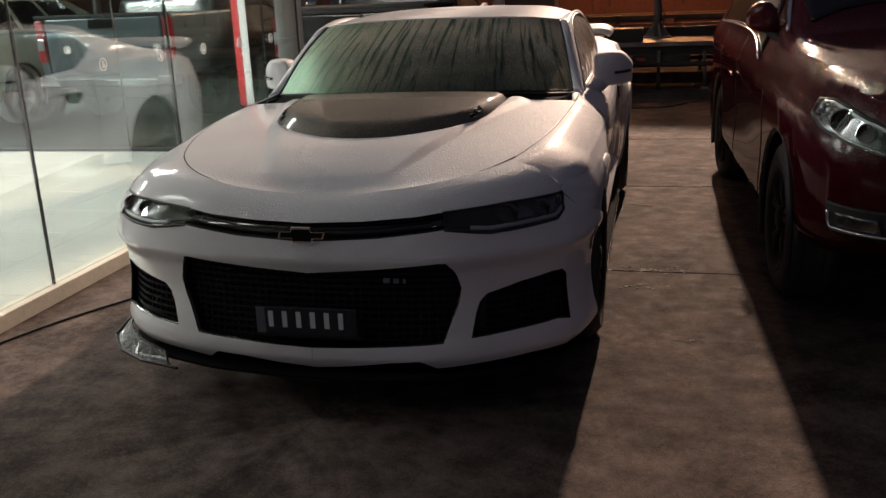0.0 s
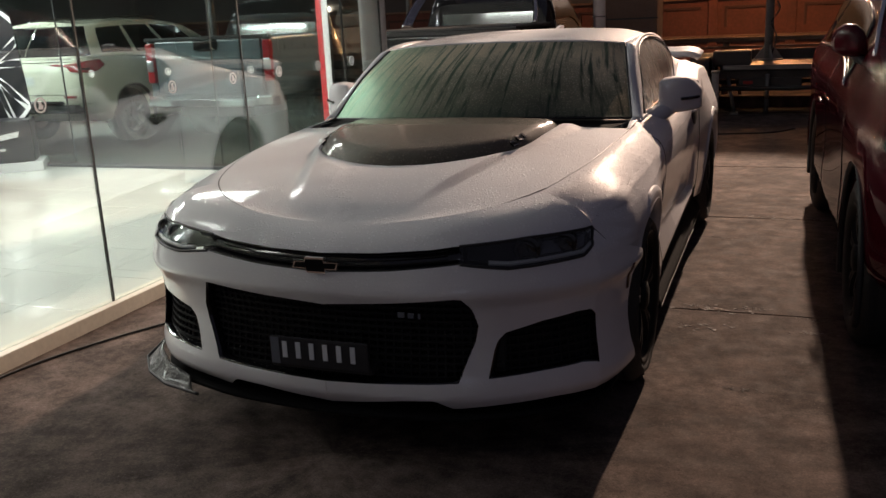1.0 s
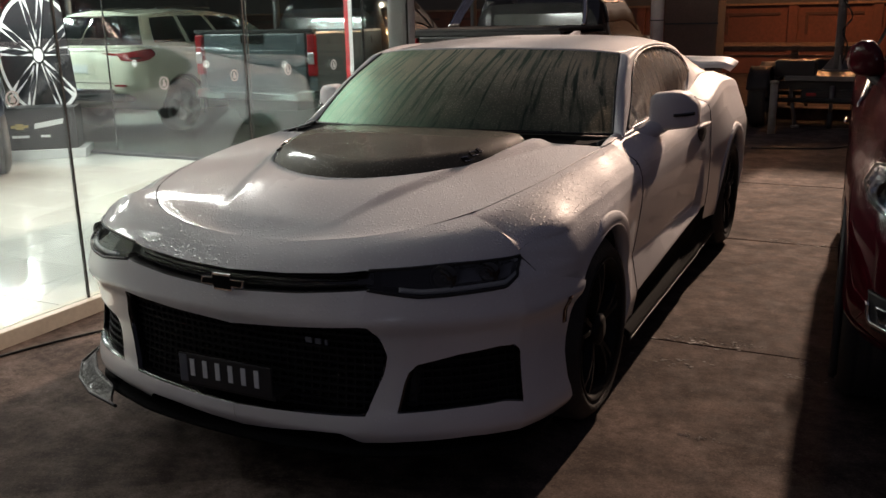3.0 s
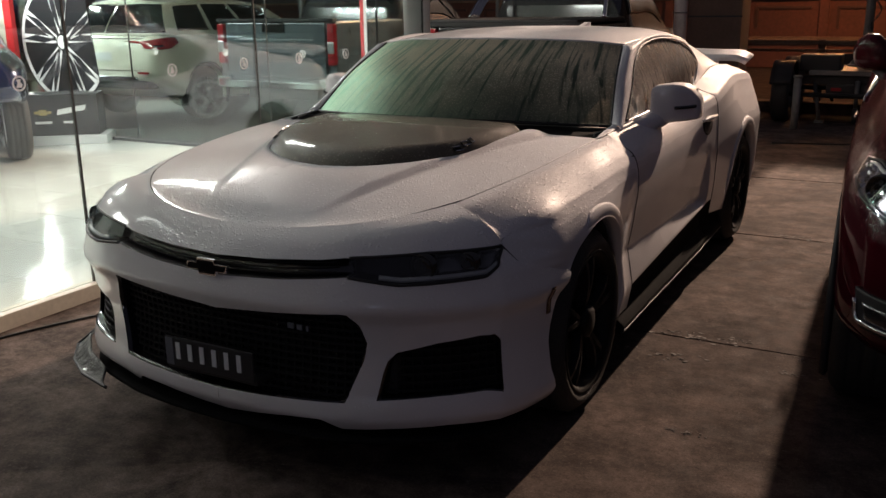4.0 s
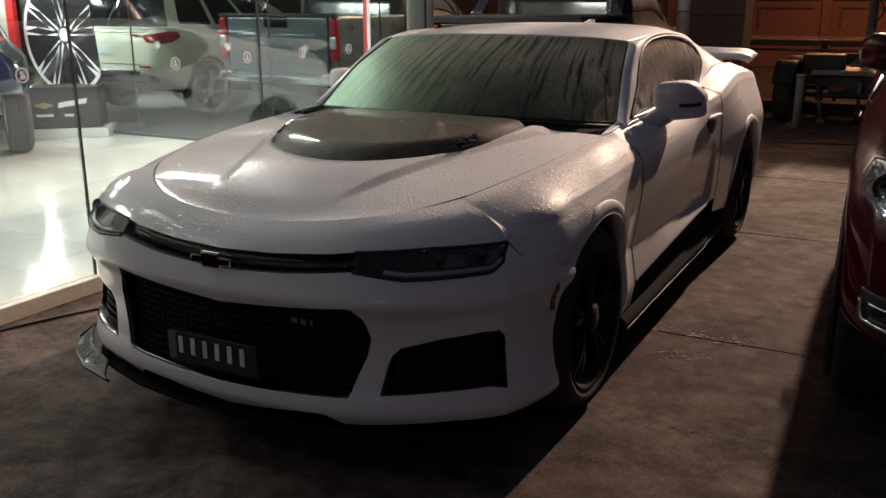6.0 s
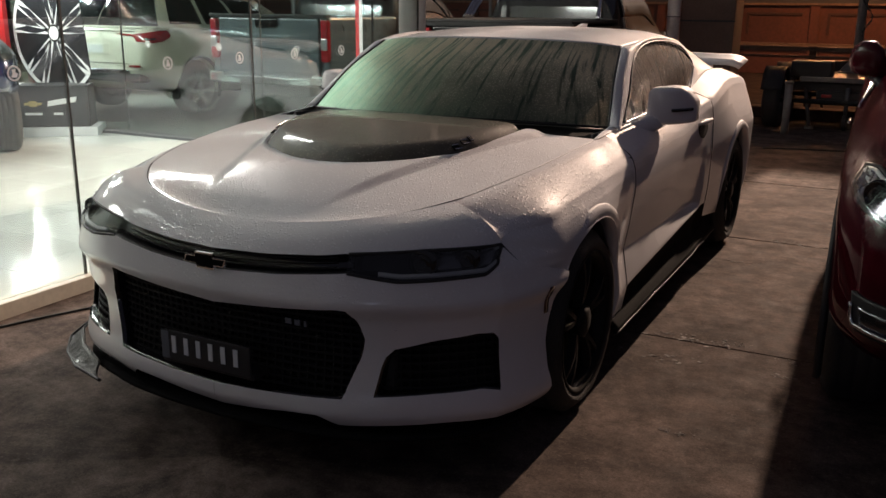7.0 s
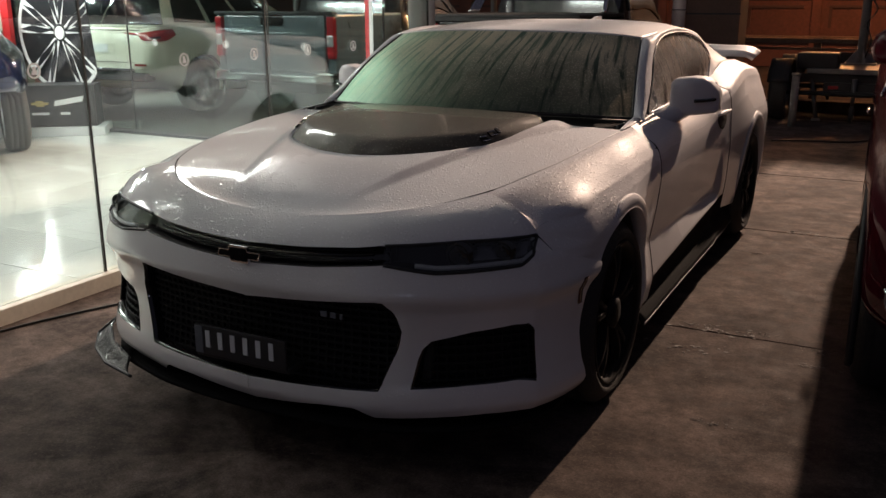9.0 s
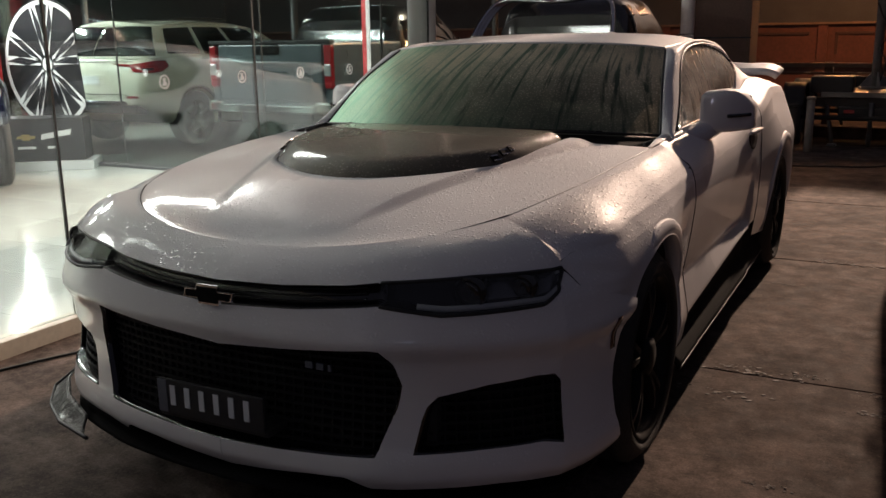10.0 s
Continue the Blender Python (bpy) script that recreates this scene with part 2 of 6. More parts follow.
def concrete(name, colour, wet=0.35, object_random=True):
    """Old damp concrete: mottled, with dark oil stains and pale scuffs."""
    m = bpy.data.materials.new(name)
    m.use_nodes = True
    n, k = m.node_tree.nodes, m.node_tree.links
    b = n["Principled BSDF"]
    tc = n.new("ShaderNodeTexCoord")
    sizes = ((0.9, 6, 0.62), (5.5, 10, 0.78), (120, 5, 0.7), (9.0, 10, 0.76), (46, 6, 0.72), (2.6, 12, 0.82))
    noises = []
    for s, detail, ro in sizes:
        t = n.new("ShaderNodeTexNoise")
        t.inputs["Scale"].default_value, t.inputs["Detail"].default_value, t.inputs["Roughness"].default_value = s, detail, ro
        k.new(tc.outputs["Object"], t.inputs["Vector"])
        noises.append(t)
    ramps = []
    for t, lo, hi, t0, t1 in ((noises[0], .35, .65, .66, 1.22), (noises[1], .36, .64, .54, 1.46), (noises[2], .32, .68, .70, 1.32)):
        f = n.new("ShaderNodeMapRange")
        f.inputs["From Min"].default_value, f.inputs["From Max"].default_value = lo, hi
        f.inputs["To Min"].default_value, f.inputs["To Max"].default_value = t0, t1
        k.new(t.outputs["Fac"], f.inputs["Value"])
        ramps.append(f)
    a, c = n.new("ShaderNodeMath"), n.new("ShaderNodeMath")
    a.operation = c.operation = "MULTIPLY"
    k.new(ramps[0].outputs[0], a.inputs[0]), k.new(ramps[1].outputs[0], a.inputs[1])
    k.new(a.outputs[0], c.inputs[0]), k.new(ramps[2].outputs[0], c.inputs[1])
    tint = n.new("ShaderNodeVectorMath")
    tint.operation = "SCALE"
    tint.inputs[0].default_value = colour
    k.new(c.outputs[0], tint.inputs["Scale"])
    scuff = n.new("ShaderNodeMapRange")
    scuff.inputs["From Min"].default_value, scuff.inputs["From Max"].default_value = 0.57, 0.66
    scuff.inputs["To Max"].default_value = 0.32
    k.new(noises[3].outputs["Fac"], scuff.inputs["Value"])
    mx = n.new("ShaderNodeMix")
    mx.data_type = "RGBA"
    speck, oil = n.new("ShaderNodeMapRange"), n.new("ShaderNodeMapRange")
    speck.inputs["From Min"].default_value, speck.inputs["From Max"].default_value, speck.inputs["To Max"].default_value = 0.58, 0.70, 0.45
    oil.inputs["From Min"].default_value, oil.inputs["From Max"].default_value = 0.40, 0.56
    oil.inputs["To Min"].default_value, oil.inputs["To Max"].default_value = 0.52, 1.14
    k.new(noises[4].outputs["Fac"], speck.inputs["Value"]), k.new(noises[5].outputs["Fac"], oil.inputs["Value"])
    both_marks, stained = n.new("ShaderNodeMath"), n.new("ShaderNodeVectorMath")
    both_marks.operation, stained.operation = "MAXIMUM", "SCALE"
    k.new(scuff.outputs[0], both_marks.inputs[0]), k.new(speck.outputs[0], both_marks.inputs[1])
    k.new(tint.outputs[0], stained.inputs[0]), k.new(oil.outputs[0], stained.inputs["Scale"])
    k.new(both_marks.outputs[0], mx.inputs["Factor"]), k.new(stained.outputs[0], mx.inputs[6])
    mx.inputs[7].default_value = (0.20, 0.165, 0.145, 1)
    k.new(mx.outputs[2], b.inputs["Base Color"])
    r = n.new("ShaderNodeMapRange")
    r.inputs["From Min"].default_value, r.inputs["From Max"].default_value = 0.35, 0.65
    r.inputs["To Min"].default_value, r.inputs["To Max"].default_value = wet - 0.15, 0.98
    k.new(noises[3].outputs["Fac"], r.inputs["Value"]), k.new(r.outputs[0], b.inputs["Roughness"])
    bp = n.new("ShaderNodeBump")
    b.inputs["Specular IOR Level"].default_value = 0.05
    bp.inputs["Strength"].default_value, bp.inputs["Distance"].default_value = 0.12, 0.003
    k.new(noises[2].outputs["Fac"], bp.inputs["Height"]), k.new(bp.outputs[0], b.inputs["Normal"])
    return m


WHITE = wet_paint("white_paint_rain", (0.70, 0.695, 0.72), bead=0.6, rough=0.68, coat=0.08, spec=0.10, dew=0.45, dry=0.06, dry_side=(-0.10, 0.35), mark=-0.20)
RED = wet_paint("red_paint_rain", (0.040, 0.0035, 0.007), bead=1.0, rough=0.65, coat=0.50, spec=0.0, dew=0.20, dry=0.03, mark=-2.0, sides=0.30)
SUV_WHITE = material("cream_white_paint", (0.78, 0.76, 0.63), 0.3, coat=1.0, grain=0.02, stain=0.05)
TEAL = material("grey_teal_paint", (0.085, 0.105, 0.118), 0.30, metal=0.1, coat=1.0, grain=0.03, stain=0.08)
BLUE = material("deep_blue_paint", (0.008, 0.014, 0.06), 0.25, metal=0.4, coat=1.0, grain=0.03, stain=0.05)
BLACK_PAINT = material("black_paint", (0.012, 0.012, 0.014), 0.25, coat=1.0, grain=0.05, stain=0.1)
GLOSS = material("gloss_black_plastic", (0.008, 0.008, 0.009), 0.12, coat=0.6, grain=0.1, stain=0.2, rough_var=0.06)
WET_BLACK = material("wet_black_plastic", (0.022, 0.021, 0.020), 0.5, coat=0.4, coat_rough=0.04, spec=0.2, grain=0.2, scale=45, bump=0.9, stain=0.3, stain_scale=6, rough_var=0.1)
SATIN = material("satin_black_plastic", (0.022, 0.022, 0.023), 0.55, spec=0.3, grain=0.15, scale=200, bump=0.1, stain=0.2)
MESH = material("black_mesh_plastic", (0.010, 0.010, 0.011), 0.7, spec=0.2, grain=0.1, stain=0.1)
DEEP = material("dark_cavity", (0.018, 0.018, 0.018), 0.9, grain=0.1, stain=0.1)
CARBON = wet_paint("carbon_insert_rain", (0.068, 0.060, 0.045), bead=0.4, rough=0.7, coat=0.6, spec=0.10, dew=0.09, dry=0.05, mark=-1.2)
RUBBER = material("tyre_rubber", (0.024, 0.023, 0.022), 0.75, grain=0.2, scale=120, bump=0.3, stain=0.25, stain_scale=6)
RIM = material("dark_alloy", (0.008, 0.008, 0.008), 0.6, metal=0.0, spec=0.2, grain=0.1, stain=0.2, stain_scale=8)
ALLOY = material("bright_alloy", (0.62, 0.62, 0.64), 0.28, metal=0.9, grain=0.06, stain=0.12, stain_scale=7)
DISC = material("brake_disc_steel", (0.05, 0.05, 0.05), 0.5, metal=0.8, grain=0.2, stain=0.2)
CHROME = material("chrome", (0.75, 0.75, 0.77), 0.09, metal=1.0, grain=0.04, stain=0.05)
LENS = pane_glass("lamp_lens", (0.82, 0.85, 0.86))
LENS_DARK = pane_glass("smoked_lamp_lens", (0.55, 0.56, 0.58), face=0.05)
RED_LENS = material("red_lamp_lens", (0.30, 0.014, 0.020), 0.15, coat=1.0, grain=0.1, stain=0.15)
AMBER = material("amber_reflector", (0.05, 0.010, 0.005), 0.2, coat=1.0, grain=0.1, stain=0.1)
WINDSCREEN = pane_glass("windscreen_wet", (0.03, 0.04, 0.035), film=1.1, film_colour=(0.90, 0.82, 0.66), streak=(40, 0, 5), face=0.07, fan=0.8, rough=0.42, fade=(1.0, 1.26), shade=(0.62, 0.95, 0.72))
SIDE_GLASS = pane_glass("side_glass_wet", (0.08, 0.09, 0.085), film=0.75, film_colour=(0.80, 0.70, 0.62), streak=(8, 26, 7), rough=0.2)
CAR_GLASS = pane_glass("tinted_car_glass", (0.10, 0.11, 0.12))
REAR_GLASS = pane_glass("green_shop_glass", (0.885, 0.945, 0.935), face=0.06, power=3.0, shade=(0.86, 1.0, 0.98))
SHOP_GLASS = pane_glass("shop_glass", (0.925, 0.968, 0.962), face=0.06, power=3.0)
TRIM = material("interior_trim", (0.02, 0.019, 0.018), 0.7, grain=0.2, scale=90, bump=0.2, stain=0.2)
GROUND = concrete("damp_asphalt", (0.030, 0.021, 0.017), wet=0.9)
SLAB = concrete("damp_concrete", (0.096, 0.074, 0.064), wet=0.9)
PATCH = material("chalky_scuff", (0.125, 0.112, 0.102), 0.8, grain=0.3, scale=60, bump=0.3, stain=0.35, stain_scale=12)
TILE = material("polished_white_tile", (0.74, 0.75, 0.70), 0.12, coat=0.4, grain=0.015, scale=8, stain=0.04, stain_scale=0.8, rough_var=0.04)
GROUT = material("pale_grout", (0.50, 0.51, 0.47), 0.6, grain=0.05, stain=0.1)
SILL = material("cream_sill", (0.55, 0.51, 0.42), 0.5, grain=0.06, scale=40, bump=0.1, stain=0.15, stain_scale=4)
JOINT = material("black_sealant", (0.006, 0.008, 0.008), 0.6, grain=0.1, stain=0.1)
SKIRT = material("matt_black_skirt", (0.010, 0.010, 0.010), 0.9, spec=0.05, grain=0.1, stain=0.2)
PLASTER = material("grey_plaster", (0.20, 0.20, 0.20), 0.8, grain=0.08, scale=60, bump=0.2, stain=0.12)
DARK_WALL = material("dark_wall", (0.03, 0.032, 0.035), 0.8, grain=0.1, scale=40, bump=0.2, stain=0.2)
CEIL = material("pale_ceiling", (0.70, 0.70, 0.68), 0.8, grain=0.03, scale=60, stain=0.05)
STEEL = material("galvanised_steel", (0.13, 0.13, 0.13), 0.5, metal=0.6, grain=0.12, scale=25, stain=0.2, stain_scale=4)
COLUMN = material("painted_column", (0.34, 0.34, 0.34), 0.55, grain=0.06, scale=50, bump=0.1, stain=0.12, stain_scale=3)
TIMBER = material("weathered_timber", (0.10, 0.06, 0.038), 0.75, grain=0.25, scale=14, bump=0.3, stain=0.25, stain_scale=2.5)
BRICK = material("rendered_wall_orange", (0.060, 0.0175, 0.0105), 0.8, grain=0.2, scale=14, bump=0.3, stain=0.35, stain_scale=1.0)
DARK_BRICK = material("dark_red_render", (0.026, 0.008, 0.0055), 0.8, grain=0.2, scale=20, bump=0.3, stain=0.25)
GREY_POLE = material("grey_pole_paint", (0.20, 0.195, 0.19), 0.55, grain=0.12, scale=25, stain=0.25, stain_scale=4)
PIPE = material("pale_pipe_paint", (0.80, 0.76, 0.73), 0.5, grain=0.06, scale=30, stain=0.15, stain_scale=3)
PLATE = material("number_plate", (0.012, 0.013, 0.018), 0.45, grain=0.1, stain=0.15, stain_scale=10)
PLATE_PALE = material("pale_plate_band", (0.10, 0.11, 0.14), 0.5, grain=0.1, stain=0.1)
PALE = material("pale_lettering", (0.55, 0.57, 0.62), 0.5, grain=0.05, stain=0.05)
PAPER_WHITE = material("white_print", (0.75, 0.76, 0.76), 0.45, grain=0.03, stain=0.05)
PAPER_RED = material("red_print", (0.55, 0.02, 0.025), 0.45, grain=0.04, stain=0.08)
PAPER_DARK = material("dark_print", (0.012, 0.013, 0.016), 0.4, grain=0.1, stain=0.15)
GOLD = material("gold_emblem", (0.55, 0.42, 0.16), 0.3, metal=0.6, grain=0.05, stain=0.1)
LAMP = material("lamp_reflector", (0.20, 0.20, 0.21), 0.16, metal=0.9, grain=0.4, scale=24, bump=0.35, stain=0.4, stain_scale=12)
TUBE = material("fluorescent_tube", (0.9, 0.9, 0.9), 0.5, emit=(0.95, 1.0, 0.97), power=6.0)
CABLE = material("black_cable", (0.012, 0.011, 0.010), 0.6, grain=0.1, stain=0.1)


# ---- mesh helpers ----
def thing(name, place, label, category, group="", kind=""):
    ob = new(name)
    ob.location = place
    ob.empty_display_size = 0.2
    return tagged(ob, label, category, group, kind)


def link(name, me, mat, parent=None, label="", smooth=True):
    me.materials.append(mat)
    if smooth:
        me.polygons.foreach_set("use_smooth", [True] * len(me.polygons))
    ob = new(name, me)
    if parent:
        ob.parent = parent
        base = parent
        while base.parent:
            base = base.parent
        ob.matrix_parent_inverse = base.matrix_basis.inverted() if parent is base else Matrix()
    if label:
        ob["label"] = label
    return ob


def part(name, bm, mat, parent=None, label="", smooth=False):
    me = bpy.data.meshes.new(name)
    bm.to_mesh(me)
    bm.free()
    return link(name, me, mat, parent, label, smooth)


def spline(pts, n):
    """A smooth curve through the points, at n even steps."""
    p = np.array(pts, float)
    d = np.r_[0, np.cumsum(np.linalg.norm(np.diff(p, axis=0), axis=1))]
    q = np.linspace(0, d[-1], n)
    i = np.clip(np.searchsorted(d, q, side="right") - 1, 0, len(p) - 2)
    tg = np.gradient(p, d, axis=0)
    h = (d[i + 1] - d[i])[:, None]
    u = ((q - d[i]) / h[:, 0])[:, None]
    return (2 * u**3 - 3 * u**2 + 1) * p[i] + (u**3 - 2 * u**2 + u) * h * tg[i] + (3 * u**2 - 2 * u**3) * p[i + 1] + (u**3 - u**2) * h * tg[i + 1]


def poly(pts, n):
    """The points joined by straight lines, at n even steps."""
    p = np.array(pts, float)
    d = np.r_[0, np.cumsum(np.linalg.norm(np.diff(p, axis=0), axis=1))]
    q = np.linspace(0, d[-1], n)
    return np.stack([np.interp(q, d, p[:, c]) for c in range(p.shape[1])], -1)


def net(rows, nu, nv):
    """A smooth surface through a net of points: rows of equal length."""
    r = np.stack([spline(row, nv) for row in rows])
    return np.stack([spline(r[:, j], nu) for j in range(nv)], 1)


def between(a, b, n, mid=None):
    """A surface from curve a to curve b, over the curve mid if given."""
    u = np.linspace(0, 1, n)[:, None, None]
    if mid is None:
        return a[None] * (1 - u) + b[None] * u
    return a[None] * (1 - u) * (1 - 2 * u) + mid[None] * 4 * u * (1 - u) + b[None] * u * (2 * u - 1)


def flip(P):
    return P * np.array([-1, 1, 1])


def sheet(name, P, mat, parent=None, label="", thick=0.006, smooth=True, closed=False, normals=None):
    """A grid of points as a sheet with thickness."""
    nu, nv = P.shape[:2]
    verts = [tuple(v) for v in P.reshape(-1, 3)]
    faces = [(i * nv + j, i * nv + (j + 1) % nv, (i + 1) * nv + (j + 1) % nv, (i + 1) * nv + j) for i in range(nu - 1) for j in range(nv if closed else nv - 1)]
    if normals is not None:
        a, b = P[:-1, 1:] - P[:-1, :-1], P[1:, :-1] - P[:-1, :-1]
        if (np.cross(a, b) * normals[:-1, :-1]).sum() < 0:
            faces = [f[::-1] for f in faces]
    me = bpy.data.meshes.new(name)
    me.from_pydata(verts, [], faces)
    ob = link(name, me, mat, parent, label, smooth)
    if normals is not None:
        me.normals_split_custom_set_from_vertices([tuple(v) for v in normals.reshape(-1, 3)])
    if thick:
        s = ob.modifiers.new("thickness", "SOLIDIFY")
        s.thickness, s.offset = thick, 0
    return ob


def pair(name, P, mat, parent, label="", **kw):
    """The same sheet on both sides of the car."""
    return sheet(name, P, mat, parent, label, **kw), sheet(name, flip(P), mat, parent, label, **kw)


def box(bm, x0, y0, z0, x1, y1, z1, bevel=0.0):
    g = bmesh.ops.create_cube(bm, size=1)
    bmesh.ops.scale(bm, vec=(x1 - x0, y1 - y0, z1 - z0), verts=g["verts"])
    bmesh.ops.translate(bm, vec=((x0 + x1) / 2, (y0 + y1) / 2, (z0 + z1) / 2), verts=g["verts"])
    if bevel:
        bmesh.ops.bevel(bm, geom=list({e for v in g["verts"] for e in v.link_edges}), offset=bevel, segments=2, affect="EDGES", profile=0.6)
    return bm


def block(name, x0, y0, z0, x1, y1, z1, mat, parent=None, label="", bevel=0.004):
    return part(name, box(bmesh.new(), x0, y0, z0, x1, y1, z1, bevel), mat, parent, label)


def tube(name, pts, r, mat, parent=None, label="", seg=10, n=0):
    """A round bar along a line of points, its ends closed; r may be a list."""
    p = spline(pts, n) if n else np.array(pts, float)
    rs = np.interp(np.linspace(0, 1, len(p)), np.linspace(0, 1, np.size(r)), np.atleast_1d(r)) if np.size(r) > 1 else np.full(len(p), float(r))
    bm = bmesh.new()
    rings = []
    for i, c in enumerate(p):
        t = Vector(p[min(i + 1, len(p) - 1)] - p[max(i - 1, 0)]).normalized()
        q = t.to_track_quat("Z", "Y")
        rings.append([bm.verts.new(Vector(c) + q @ Vector((rs[i] * math.cos(a), rs[i] * math.sin(a), 0))) for a in (2 * math.pi * j / seg for j in range(seg))])
    for a, b in zip(rings, rings[1:]):
        for j in range(seg):
            bm.faces.new((a[j], a[(j + 1) % seg], b[(j + 1) % seg], b[j]))
    bm.faces.new(rings[0][::-1]), bm.faces.new(rings[-1])
    return part(name, bm, mat, parent, label, smooth=True)


def turned(bm, profile, seg=48):
    """A body of revolution round the x axis: profile of (x, radius)."""
    rings = [[bm.verts.new((x, r * math.cos(a), r * math.sin(a))) for a in (2 * math.pi * j / seg for j in range(seg))] for x, r in profile]
    for a, b in zip(rings, rings[1:]):
        for j in range(seg):
            bm.faces.new((a[j], b[j], b[(j + 1) % seg], a[(j + 1) % seg]))
    return bm


def prism(bm, pts, depth, axis=Vector((0, 0, 1))):
    """A plate with the outline pts and a depth along axis."""
    a = [bm.verts.new(p) for p in pts]
    b = [bm.verts.new(Vector(p) + axis * depth) for p in pts]
    bm.faces.new(a), bm.faces.new(b[::-1])
    for i in range(len(a)):
        j = (i + 1) % len(a)
        bm.faces.new((a[i], b[i], b[j], a[j]))
    bmesh.ops.recalc_face_normals(bm, faces=bm.faces)
    return bm

# ---- the place ----
GLASS_X = -1.87      # the showroom's glass front, along the car
BACK_Y = 5.35        # its glass back wall

bm = bmesh.new()
bmesh.ops.create_grid(bm, x_segments=8, y_segments=8, size=200)
bmesh.ops.translate(bm, vec=(0, 0, -0.03), verts=bm.verts)
tagged(part("ground", bm, GROUND), "dark damp asphalt ground of the car lot", "ground", kind="structure")

floor = thing("floor", (-8, -1, 0), "polished white tiled showroom floor", "floor", kind="structure")
block("floor_bed", -15, -8, -0.06, GLASS_X - 0.05, BACK_Y - 0.05, -0.003, GROUT, floor, bevel=0)
tagged(block("sill", GLASS_X - 0.05, -8, -0.02, GLASS_X + 0.05, BACK_Y - 0.55, 0.075, SILL, bevel=0.006), "cream painted sill under the shop glass", "sill", kind="structure")
tagged(block("sill", -15, BACK_Y - 0.05, -0.02, GLASS_X - 0.25, BACK_Y + 0.05, 0.03, DARK_WALL, bevel=0.006), "low dark sill under the rear shop glass", "sill", kind="structure")

shop_front = thing("window_1", (GLASS_X, 0, 0.075), "tall frameless showroom glass panes with thin black joints", "shop window", kind="structure")
joints = [-4.78, -3.32, -1.85, -0.38, 1.09, 2.54, 4.0, 4.72]
for y0, y1 in zip([-6.2] + joints, joints):
    p = block("pane", GLASS_X - 0.006, y0 + 0.006, 0.076, GLASS_X + 0.006, y1 - 0.006, CEILING, SHOP_GLASS, shop_front, bevel=0)
    p.visible_shadow = False
    block("joint", GLASS_X - 0.007, y1 - 0.0055, 0.076, GLASS_X + 0.007, y1 + 0.0055, CEILING, JOINT, shop_front, bevel=0)
rear_front = thing("window_2", (-6, BACK_Y, 0.05), "rear showroom glass wall looking on to parked cars", "shop window", kind="structure")
xs = [-15, -12.4, -9.8, -7.95, -6.0, -4.05, -2.15]
for x0, x1 in zip(xs, xs[1:]):
    p = block("pane", x0 + 0.006, BACK_Y - 0.006, 0.051, x1 - 0.006, BACK_Y + 0.006, CEILING, REAR_GLASS, rear_front, bevel=0)
    p.visible_shadow = False
    block("joint", x1 - 0.006, BACK_Y - 0.007, 0.051, x1 + 0.006, BACK_Y + 0.007, CEILING, JOINT, rear_front, bevel=0)


def dot_sticker(m):
    """A round warning sticker: a pale ring with a small pale figure inside."""
    ob = thing("glass_sticker", (0, 0, 0), "small round silver sticker on the showroom glass", "sticker", "stickers on the glass")
    bm = turned(bmesh.new(), [(0.0, 0.029), (0.002, 0.029), (0.002, 0.037), (0.0, 0.037)], 24)
    part("ring", bm, PAPER_WHITE, ob)
    bm = bmesh.new()
    prism(bm, [(0, -0.016, -0.018), (0, 0.012, -0.02), (0, 0.018, -0.004), (0, 0.006, 0.006), (0, 0.010, 0.020), (0, -0.012, 0.018), (0, -0.006, 0.002)], 0.002, Vector((1, 0, 0)))
    part("emblem", bm, PAPER_WHITE, ob)
    ob.matrix_basis = m
    return ob


first = dot_sticker(pose(GLASS_X + 0.008, 1.79, 1.14))
for y in (-0.32, 0.38, 1.09 - 0.3, 2.41, 2.98, 3.55, 4.12):
    copy_thing(first, pose(GLASS_X + 0.008, y, 1.14 if y > 1 else 1.145))
for x in (-8.9, -7.9, -6.9, -5.6, -4.6, -3.6):
    copy_thing(first, pose(x, BACK_Y - 0.008, 1.02, 0, 0, -90))

# showroom ceiling, walls and lights
tagged(block("ceiling", -15, -8, CEILING, GLASS_X + 0.05, BACK_Y + 0.05, CEILING + 0.3, CEIL, bevel=0), "pale showroom ceiling", "ceiling", kind="structure")
tagged(block("wall_north", -15.2, -8, -0.02, -15, BACK_Y + 0.05, CEILING + 0.3, PLASTER, bevel=0), "grey end wall of the showroom", "wall", kind="structure")
tagged(block("wall_front", -15, -8.2, -0.02, GLASS_X + 0.05, -8, CEILING + 0.3, PLASTER, bevel=0), "grey side wall of the showroom", "wall", kind="structure")
tagged(block("wall_return", GLASS_X - 0.1, -8, -0.02, GLASS_X + 0.05, -6.2, CEILING, PLASTER, bevel=0), "grey wall beside the shop glass", "wall", kind="structure")
light_label = "flat rectangular ceiling light in a grey frame"
for lx, ly, watts in SHOWROOM_LIGHTS:
    o = thing("ceiling_light", (lx, ly, CEILING - 0.06), light_label, "ceiling light", "showroom ceiling lights")
    bm = bmesh.new()
    for a in ((-0.80, -0.30, 0.80, -0.26), (-0.80, 0.26, 0.80, 0.30), (-0.80, -0.26, -0.76, 0.26), (0.76, -0.26, 0.80, 0.26)):
        box(bm, lx + a[0], ly + a[1], CEILING - 0.11, lx + a[2], ly + a[3], CEILING - 0.05, 0.004)
    part("frame", bm, CEIL, o)
    block("backing", lx - 0.78, ly - 0.28, CEILING - 0.05, lx + 0.78, ly + 0.28, CEILING - 0.002, CEIL, o)

